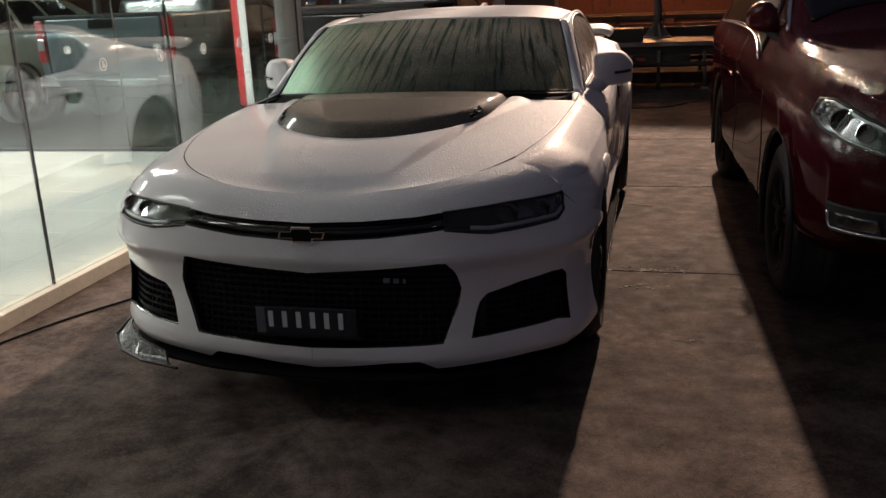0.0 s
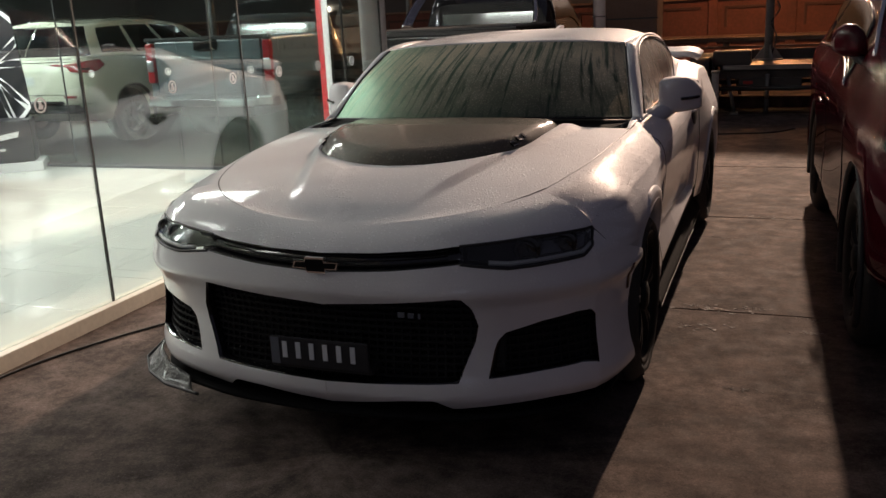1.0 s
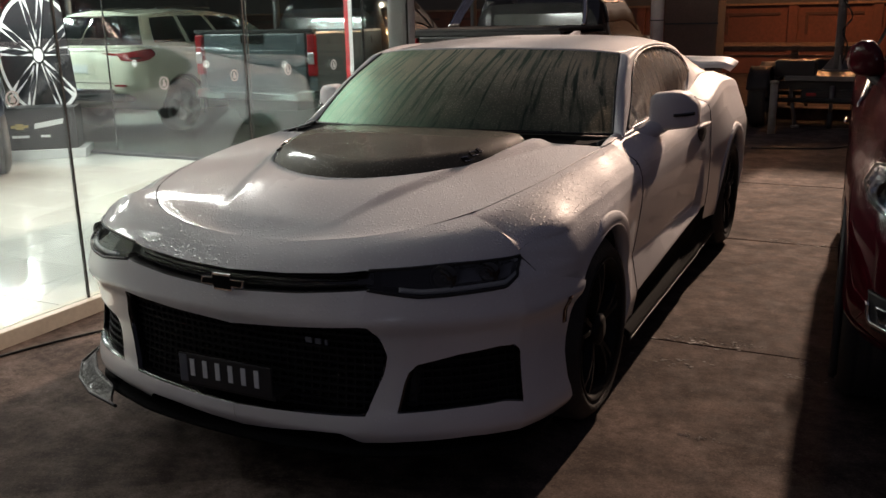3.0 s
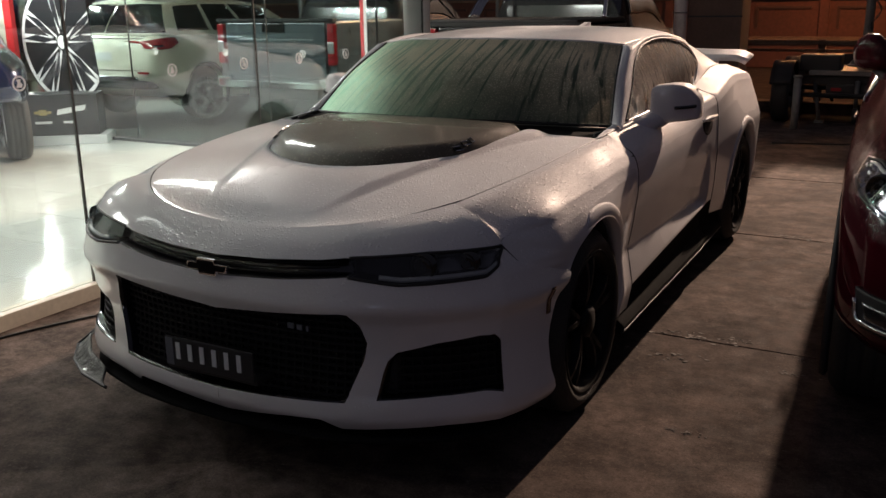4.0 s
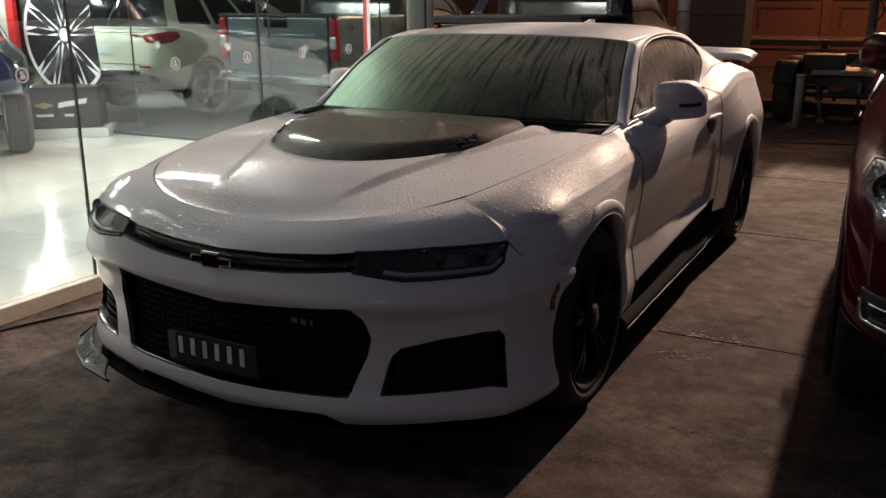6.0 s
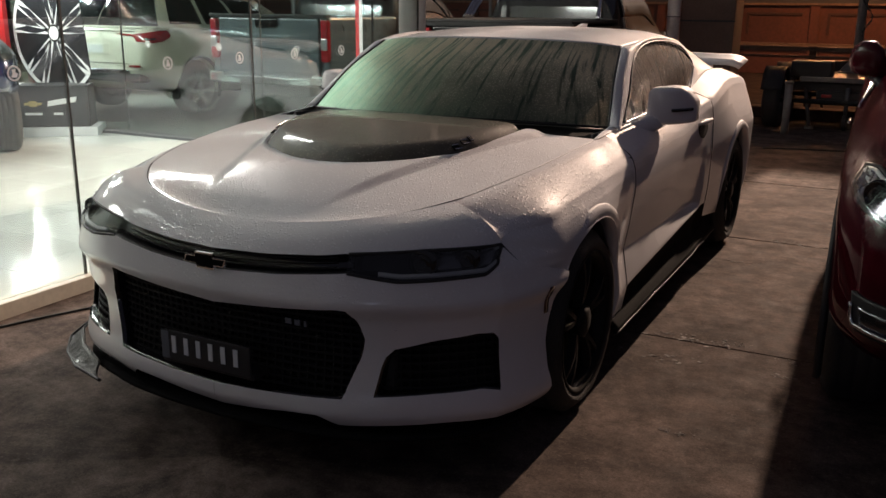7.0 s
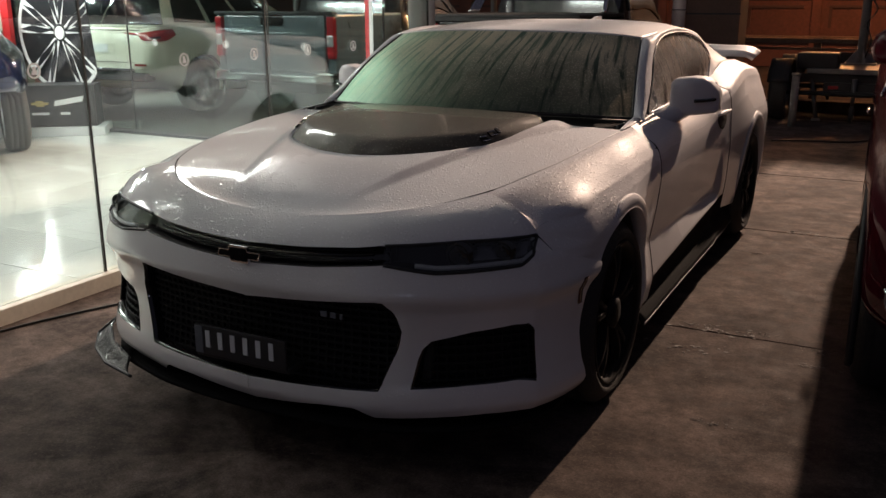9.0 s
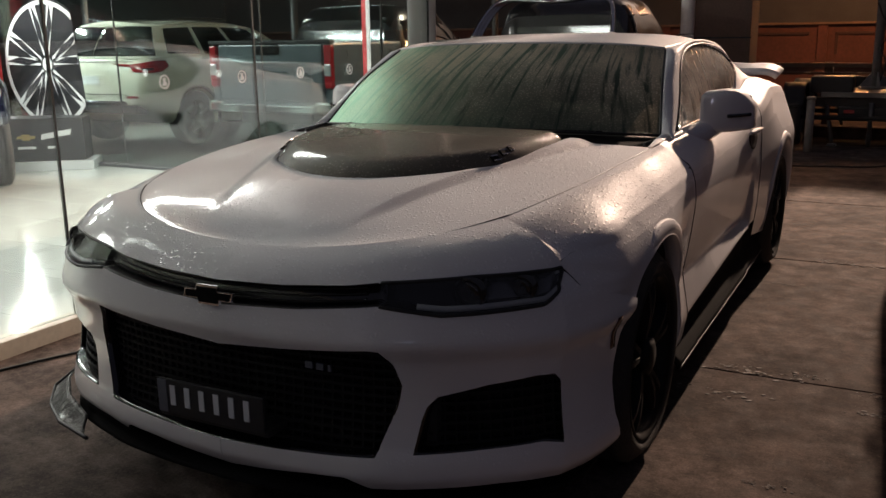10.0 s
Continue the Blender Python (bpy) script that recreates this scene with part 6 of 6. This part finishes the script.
for f in ((lambda q: q), flip):
    tl = band(PW, .035, .50, (.975, .955, .975, 1.03), (1.065, 1.085, 1.10, 1.10), .010)
    o = sheet("tail_lamp", f(tl), RED_LENS, white_suv, "dark red wrap-round tail lamp", thick=.012)
    sheet("clear_band", f(tl[4:12, 3:6] + [.004, -.006, 0]), CHROME, o, "bright band in the lamp", thick=.004)
    block("bumper_reflector", .62 if f is not flip else -.80, -.004, .655, .80 if f is not flip else -.62, .06, .685, RED_LENS, white_suv, bevel=.006)
    for y in (.95, 3.65):
        a = np.linspace(math.radians(205), math.radians(-25), 30)
        sheet("arch_trim", f(between(np.stack([np.full(30, .925), y + .42 * np.cos(a), .36 + .42 * np.sin(a)], -1), np.stack([np.full(30, .905), y + .385 * np.cos(a), .36 + .385 * np.sin(a)], -1), 3)), SATIN, white_suv, thick=.02)
for z in (.70, 1.10):
    tube("panel_gap", [(-.70, .005 if z < 1 else .06, z), (-.3, -.004 if z < 1 else .045, z), (.3, -.004 if z < 1 else .045, z), (.70, .005 if z < 1 else .06, z)], .005, DEEP, white_suv, seg=6, n=20)
for y in (.95, 3.65):
    wheel(white_suv, .905, y, .355, .235, .235, 1, RIM)
    wheel(white_suv, -.905, y, .355, .235, .235, -1, RIM)
block("plate_recess", -.30, -.006, .80, .30, .03, .95, SUV_WHITE, white_suv, bevel=.012)
block("number_plate", -.186, -.012, .82, .186, -.002, .93, PAPER_WHITE, white_suv, "blank pale number plate")
block("chrome_strip", -.42, .004, .965, .42, .04, .992, CHROME, white_suv, bevel=.008)
block("bumper_guard", -.62, -.02, .575, .62, .10, .625, CHROME, white_suv, "silver bumper guard", bevel=.02)
block("bumper_cladding", -.78, .0, .46, .78, .2, .57, SATIN, white_suv, bevel=.03)
white_suv.matrix_basis = pose(-7.67, 6.42, 0)


def pickup(label, paint, top, lid, bar, rims, cab_paint):
    """A double-cab pickup with its tailgate at y = 0."""
    car = thing("pickup_truck", (0, 0, 0), label, "pickup")
    tub = bmesh.new()
    box(tub, -.91, .03, .58, -.80, 1.62, top, .03), box(tub, .80, .03, .58, .91, 1.62, top, .03), box(tub, -.80, 1.50, .58, .80, 1.62, top, .02), box(tub, -.80, .03, .58, .80, 1.5, .66, .01)
    part("tray", tub, paint, car)
    gate = part("tailgate", box(bmesh.new(), -.77, 0, .62, .77, .06, top - .01, .025), paint, car)
    part("gate_panel", box(bmesh.new(), -.62, -.006, .70, .62, .01, top - .22, .006), paint, gate)
    block("gate_handle", -.17, -.028, top - .14, .17, .01, top - .02, GLOSS, gate, bevel=.02)
    block("gate_cap", -.90, -.02, top - .012, .90, .09, top + .030, SATIN, gate, bevel=.008)
    for s in (-1, 1):
        lamp_ = block("tail_lamp", s * .855 - .052, -.012, .78, s * .855 + .052, .10, top - .03, RED_LENS, car, "tall red tail lamp", bevel=.02)
        block("reverse_lamp", s * .855 - .046, -.020, .92, s * .855 + .046, .0, 1.06, ALLOY, lamp_, "clear reversing lamp", bevel=.012)
        tub = box(bmesh.new(), s * .80 - .12, -.06, .48, s * .80 + .12, .14, .62, .03)
        part("bumper_end", tub, CHROME, car)
        for k in range(3):
            tube("rope_hook", [(s * .915, .3 + k * .5, top - .1), (s * .935, .3 + k * .5, top - .12), (s * .935, .3 + k * .5, top - .16)], .008, SATIN, car, seg=6)
    block("step_bumper", -.70, -.10, .48, .70, .06, .58, CHROME, car, "chrome step bumper", bevel=.02)
    block("chassis", -.55, .1, .34, .55, 4.9, .56, DEEP, car, bevel=.02)
    st = [(1.64, .91, .50, 1.05, .70, 1.50, 1.58), (1.72, .93, .42, 1.06, .70, 1.62, 1.70), (2.3, .93, .40, 1.06, .70, 1.70, 1.78), (3.0, .93, .40, 1.04, .69, 1.68, 1.76), (3.45, .93, .40, 1.03, .74, 1.40, 1.46), (3.8, .93, .40, 1.02, .80, 1.14, 1.18), (4.6, .92, .40, 1.0, .80, 1.08, 1.12), (5.05, .84, .42, .9, .70, .98, 1.02), (5.2, .6, .48, .75, .5, .86, .9)]
    PC = shell(st, 60, 40)
    body_mesh("cab", PC, cab_paint, car, [(4.25, .37, .43, .60)])
    both("side_window", lay(PC, 1.85, 3.35, .62, .70, .005), CAR_GLASS, car, thick=.004)
    pane = box(bmesh.new(), -.66, -.01, -.20, .66, .01, .20, .01)
    bmesh.ops.transform(pane, matrix=pose(0, 1.645, 1.42, -9), verts=pane.verts)
    part("rear_window", pane, GLOSS, car, "dark rear window")
    for y in (1.02, 4.25):
        wheel(car, .90, y, .37, .25, .235, 1, rims)
        wheel(car, -.90, y, .37, .25, .235, -1, rims)
    if lid:
        cover = part("tray_cover", box(bmesh.new(), -.88, -.02, top + .02, .88, 1.60, top + .065, .02), SATIN, car, "black hard tray cover")
    if bar:
        for s in (-1, 1):
            for k in range(3):
                y = 1.05 + k * .06
                tube("sports_bar", [(s * (.84 - .02 * k), y - .12, top + .07), (s * (.80 - .02 * k), y + .05, top + .26), (s * (.70 - .02 * k), y + .25, top + .46), (0, y + .28, top + .48)], .024, CHROME, car, "polished tubular sports bar", seg=10, n=24)
    return car


# teal truck's cab coloured black above its teal tray
pickup("grey-teal pickup truck seen from behind, parked in a row", TEAL, 1.305, False, False, RIM, BLACK_PAINT).matrix_basis = pose(-5.27, 7.0, 0)
pickup("black pickup truck with hard tray cover and polished bar", BLACK_PAINT, 1.25, True, True, RIM, BLACK_PAINT).matrix_basis = pose(-2.18, 7.0, 0)

# the blue car inside the showroom
blue_car = thing("show_car", (0, 0, 0), "deep blue high-riding car on show, bright alloy wheels", "car")
PB = shell([(.00, .62, .70, .86, .50, .96, 1.0), (.06, .76, .66, .92, .62, 1.04, 1.08), (.25, .84, .62, .98, .70, 1.10, 1.14), (.5, .88, .56, 1.0, .72, 1.13, 1.17), (1.3, .88, .34, 1.02, .72, 1.16, 1.20), (1.8, .88, .34, 1.04, .62, 1.46, 1.54), (2.3, .88, .34, 1.05, .58, 1.60, 1.66), (3.2, .88, .34, 1.05, .56, 1.56, 1.62), (3.8, .85, .40, 1.05, .54, 1.4, 1.46), (4.05, .76, .46, 1.0, .5, 1.12, 1.16)], 70, 40)
body_mesh("body", PB, BLUE, blue_car, [(.85, .35, .42, .56), (3.3, .35, .42, .56)])
both("side_window", lay(PB, 1.7, 3.5, .62, .70, .005), CAR_GLASS, blue_car, thick=.004)
wsb = lay(PB, 1.25, 1.95, .735, 1.0, .005)
sheet("windscreen", np.concatenate([wsb, flip(wsb)[:, ::-1][:, 1:]], 1), CAR_GLASS, blue_car, thick=.004)
both("headlamp", lay(PB, .07, .50, .55, .69, .006), LAMP, blue_car, thick=.008)
block("grille", -.45, -.012, .74, .45, .06, .92, SATIN, blue_car, bevel=.03)
block("grille_bar", -.45, -.020, .82, .45, .04, .85, CHROME, blue_car, bevel=.004)
for y in (.85, 3.3):
    wheel(blue_car, .87, y, .35, .24, .235, 1, ALLOY)
    wheel(blue_car, -.87, y, .35, .24, .235, -1, ALLOY)
blue_car.matrix_basis = pose(-5.88, 2.83, 0, 0, 0, 57)

# ---- on show behind the glass ----
def wheel_board():
    """A stand-up board: a large printed alloy wheel, cut straight along one side."""
    o = thing("display_board", (0, 0, 0), "tall stand-up board with a large printed alloy wheel", "display board")
    R = .69

    def trimmed(bm):
        bmesh.ops.bisect_plane(bm, geom=bm.verts[:] + bm.edges[:] + bm.faces[:], plane_co=(.49, 0, 0), plane_no=(1, 0, .10), clear_outer=True)
        return bm

    def ring(r0, r1, y0, y1, n=72):
        bm = bmesh.new()
        loops = [[bm.verts.new((r * math.cos(a), y, r * math.sin(a))) for a in (2 * math.pi * j / n for j in range(n))] for r, y in ((r0, y0), (r1, y0), (r1, y1), (r0, y1))]
        for a, b in zip(loops, loops[1:] + loops[:1]):
            for j in range(n):
                bm.faces.new((a[j], a[(j + 1) % n], b[(j + 1) % n], b[j]))
        return bm
    part("board", trimmed(ring(.01, R + .02, 0, .012)), PAPER_DARK, o)
    part("rim_print", trimmed(ring(R - .045, R, -.004, 0)), PAPER_WHITE, o)
    for k in range(5):
        for da in (-.19, .19):
            a = 2 * math.pi * k / 5 + .33
            pts = []
            for u_, w_ in ((0, -.034), (1, -.052), (1, .052), (0, .034)):
                rr, ca = .10 + (R - .13) * u_, a + da * (.45 + .75 * u_)
                pts.append((rr * math.cos(ca) - w_ * math.sin(ca), -.006, rr * math.sin(ca) + w_ * math.cos(ca)))
            part("spoke_print", trimmed(prism(bmesh.new(), pts, .004, Vector((0, 1, 0)))), PAPER_WHITE, o)
            pts = [(p[0] * .62 + q[0] * .38, -.008, p[2] * .62 + q[2] * .38) for p, q in zip(pts, pts[3:] + pts[:3])]
            part("spoke_shade", trimmed(prism(bmesh.new(), pts, .002, Vector((0, 1, 0)))), PLATE, o)
        a = 2 * math.pi * k / 5 + .33
        c = Vector((.125 * math.cos(a), 0, .125 * math.sin(a)))
        bm = bmesh.new()
        prism(bm, [(c.x + .022 * math.cos(t), -.010, c.z + .022 * math.sin(t)) for t in (math.pi * i / 6 for i in range(12))], .004, Vector((0, 1, 0)))
        part("nut_print", bm, PAPER_DARK, o)
    part("hub_print", ring(.005, .075, -.010, 0), PAPER_WHITE, o)
    block("stand", -.10, .014, -1.02, .10, .05, .2, SATIN, o)
    return o


wheel_board().matrix_basis = pose(-6.95, 5.24, 1.11)

case = thing("display_case", (-6.75, 5.0, 0), "black display case with a gold emblem on a white plinth", "display case")
MC = pose(-6.80, 4.93, 0, 0, 0, 38)


def in_case(name, x0, y0, z0, x1, y1, z1, mat, label="", bevel=.004):
    bm = box(bmesh.new(), x0, y0, z0, x1, y1, z1, bevel)
    bmesh.ops.transform(bm, matrix=MC, verts=bm.verts)
    return part(name, bm, mat, case, label)


in_case("plinth", -.56, -.26, 0.0, .56, .26, .10, PAPER_WHITE, "white plinth")
in_case("cabinet", -.48, -.20, .10, .48, .22, .56, PAPER_DARK)
for k, (a, b) in enumerate(((-.20, -.02), (.10, .20))):
    in_case("lettering_bar", a, -.206, .235, b, -.199, .262, PAPER_WHITE, bevel=0)
bm = prism(bmesh.new(), [(x * 1.1 - .11, -.208, .36 + z * 1.2) for x, z in bow], .008, Vector((0, 1, 0)))
bmesh.ops.transform(bm, matrix=MC, verts=bm.verts)
part("emblem", bm, GOLD, case)
# diagonal reflection on the cabinet front, drawn as a white plate
bm = prism(bmesh.new(), [(.04, -.208, .33), (.34, -.208, .38), (.36, -.208, .44), (.05, -.208, .39)], .006, Vector((0, 1, 0)))
bmesh.ops.transform(bm, matrix=MC, verts=bm.verts)
part("reflection_plate", bm, PAPER_WHITE, case)

banner = thing("banner", (-2.3, 4.5, 0), "tall red and white hanging banner inside the glass", "banner")
bp = np.array([(-2.62, 4.86), (-2.50, 4.70), (-2.37, 4.55), (-2.24, 4.40), (-2.10, 4.22), (-2.01, 4.10)])
zr = np.linspace(.55, 3.1, 14)
cols = spline(bp, 24)
B = np.array([[(x, y, z) for x, y in cols] for z in zr])
sheet("red_field", B[:, 8:14], PAPER_RED, banner, thick=.004)
sheet("white_field", B[:, 13:20], PAPER_WHITE, banner, thick=.004)
tube("banner_rod", [(-2.64, 4.88, 3.1), (-2.0, 4.08, 3.1)], .012, STEEL, banner, seg=8)
tube("banner_cord", [(-2.3, 4.47, 3.1), (-2.3, 4.47, 3.3)], .004, STEEL, banner, seg=6)
red_post = thing("red_stand", (-7.8, 5.17, 0), "narrow red stand beside the wheel board", "display stand")
block("post", -7.80, 5.14, 0, -7.67, 5.20, 2.1, PAPER_RED, red_post)
block("side_panel", -8.00, 5.14, 0, -7.80, 5.19, 2.1, SILL, red_post, "beige side panel")
block("foot", -8.0, 5.05, 0, -7.64, 5.28, .03, SATIN, red_post)

# ---- at the back of the lot ----
trailer = thing("flatbed_trailer", (1.4, 10.7, 0), "low dark flatbed trailer with a steel-edged deck", "trailer")
block("deck", .66, 10.04, .57, 3.6, 11.70, .615, SATIN, trailer, "dark worn deck", bevel=.006)
block("side_rail", .64, 10.0, .58, 3.62, 10.04, .64, STEEL, trailer, "grey steel deck edge", bevel=.006)
block("side_rail", .64, 11.70, .58, 3.62, 11.74, .64, STEEL, trailer, bevel=.006)
block("head_board", .70, 11.64, .615, 3.5, 11.70, .76, SATIN, trailer, bevel=.006)
block("chassis_beam", .50, 10.10, .46, 3.5, 10.18, .57, SATIN, trailer, bevel=.006)
block("chassis_beam", .50, 11.50, .46, 3.5, 11.58, .57, SATIN, trailer, bevel=.006)
block("tool_box", .84, 10.06, .30, 1.62, 10.40, .47, SATIN, trailer, "black steel tool box under the deck", bevel=.015)
block("reflector", .90, 10.045, .39, 1.02, 10.062, .43, RED_LENS, trailer, "dull red reflector", bevel=.004)
for x, lean in ((.70, .10), (1.80, .02), (3.1, .02)):
    tube("prop_leg", [(x, 10.12, .50), (x + lean, 10.02, .03)], .024, STEEL, trailer, seg=8)
    block("foot_plate", x + lean - .05, 9.97, -.004, x + lean + .05, 10.07, .03, STEEL, trailer)
    tube("prop_leg", [(x, 11.54, .50), (x + lean, 11.6, .10)], .024, STEEL, trailer, seg=8)
tube("jockey_post", [(1.20, 10.03, .52), (1.20, 10.03, .16)], [.030, .022], STEEL, trailer, seg=10)
bm = turned(bmesh.new(), [(-.03, .02), (-.03, .08), (-.015, .10), (.015, .10), (.03, .08), (.03, .02)], 24)
bmesh.ops.translate(bm, vec=(1.20, 10.03, .098), verts=bm.verts)
part("jockey_wheel", bm, RUBBER, trailer, "small rubber jockey wheel")
for y in (10.02, 11.05):
    bm = turned(bmesh.new(), [(-.09, .19), (-.10, .22), (-.105, .29), (-.085, .33), (-.05, .343), (.05, .343), (.085, .33), (.105, .29), (.10, .22), (.09, .19)], 40)
    bmesh.ops.translate(bm, vec=(.35, y, .34), verts=bm.verts)
    tyre = part("wheel", bm, RUBBER, trailer, "worn black trailer wheel", smooth=True)
    bm = turned(bmesh.new(), [(-.02, .001), (-.02, .06), (-.05, .09), (-.05, .17), (-.09, .195), (.09, .195), (.05, .17), (.02, .09), (.02, .001)], 32)
    bmesh.ops.translate(bm, vec=(.35, y, .34), verts=bm.verts)
    part("rim", bm, STEEL, tyre, "dull steel rim")
    ang = np.linspace(math.radians(20), math.radians(160), 22)
    arc = np.stack([np.full(22, .23), y + .40 * np.cos(ang), .35 + .40 * np.sin(ang)], -1)
    sheet("mudguard", between(arc, arc + [.25, 0, 0], 4), SATIN, trailer, "black steel mudguard", thick=.012)
tube("axle", [(.40, 10.02, .34), (3.2, 10.02, .34)], .03, SATIN, trailer, seg=10)
tube("axle", [(.40, 11.05, .34), (3.2, 11.05, .34)], .03, SATIN, trailer, seg=10)
block("battery_box", .50, 10.14, .615, .98, 10.56, .82, SATIN, trailer, "black battery box at the deck corner", bevel=.02)
mast = thing("steel_mast", (1.17, 11.45, .615), "slim grey steel mast with gusseted foot on the trailer deck", "mast")
tube("shaft", [(1.17, 11.45, .62), (1.17, 11.45, 5.0)], [.058, .05], GREY_POLE, mast, seg=18)
block("foot_plate", .97, 11.27, .615, 1.37, 11.63, .635, GREY_POLE, mast, bevel=.004)
for a in range(4):
    bm = prism(bmesh.new(), [(.05, -.006, 0), (.19, -.006, 0), (.19, -.006, .02), (.05, -.006, .20)], .012, Vector((0, 1, 0)))
    bmesh.ops.transform(bm, matrix=pose(1.17, 11.45, .635, 0, 0, 20 + 90 * a), verts=bm.verts)
    part("gusset", bm, GREY_POLE, mast)
tube("cable", [(1.22, 11.39, .70), (1.27, 11.37, .95), (1.20, 11.38, 1.15), (1.30, 11.38, 1.33), (1.18, 11.38, 1.55), (1.12, 11.40, 1.7)], .012, RUBBER, mast, "black cable looped round the mast", seg=6, n=36)
bollard = thing("bollard", (.58, 9.3, 0), "short grey steel bollard post with a cap", "bollard")
tube("shaft", [(.60, 9.30, -.02), (.60, 9.30, .60)], .045, GREY_POLE, bollard, seg=16)
tube("cap", [(.60, 9.30, .60), (.60, 9.30, .63)], [.055, .05], GREY_POLE, bollard, seg=16)

# ---- floor tiles of the showroom ----
tile_mesh = bpy.data.meshes.new("tile")
bm = box(bmesh.new(), -0.2985, -0.2985, -0.006, 0.2985, 0.2985, 0.0, 0.002)
bm.to_mesh(tile_mesh)
bm.free()
tile_mesh.materials.append(TILE)
far_tiles = bmesh.new()
for i in range(21):
    for j in range(22):
        x, y = GLASS_X - 0.05 - 0.30 - i * 0.6, BACK_Y - 0.05 - 0.30 - j * 0.6
        if i < 12 and j < 14:
            o = new("tile", tile_mesh)
            o.parent = floor
            o.matrix_parent_inverse = floor.matrix_basis.inverted()
            o.location = (x, y, 0)
        else:
            box(far_tiles, x - 0.2985, y - 0.2985, -0.006, x + 0.2985, y + 0.2985, 0)
tagged(part("far_tiles", far_tiles, TILE, floor), kind="stuff")
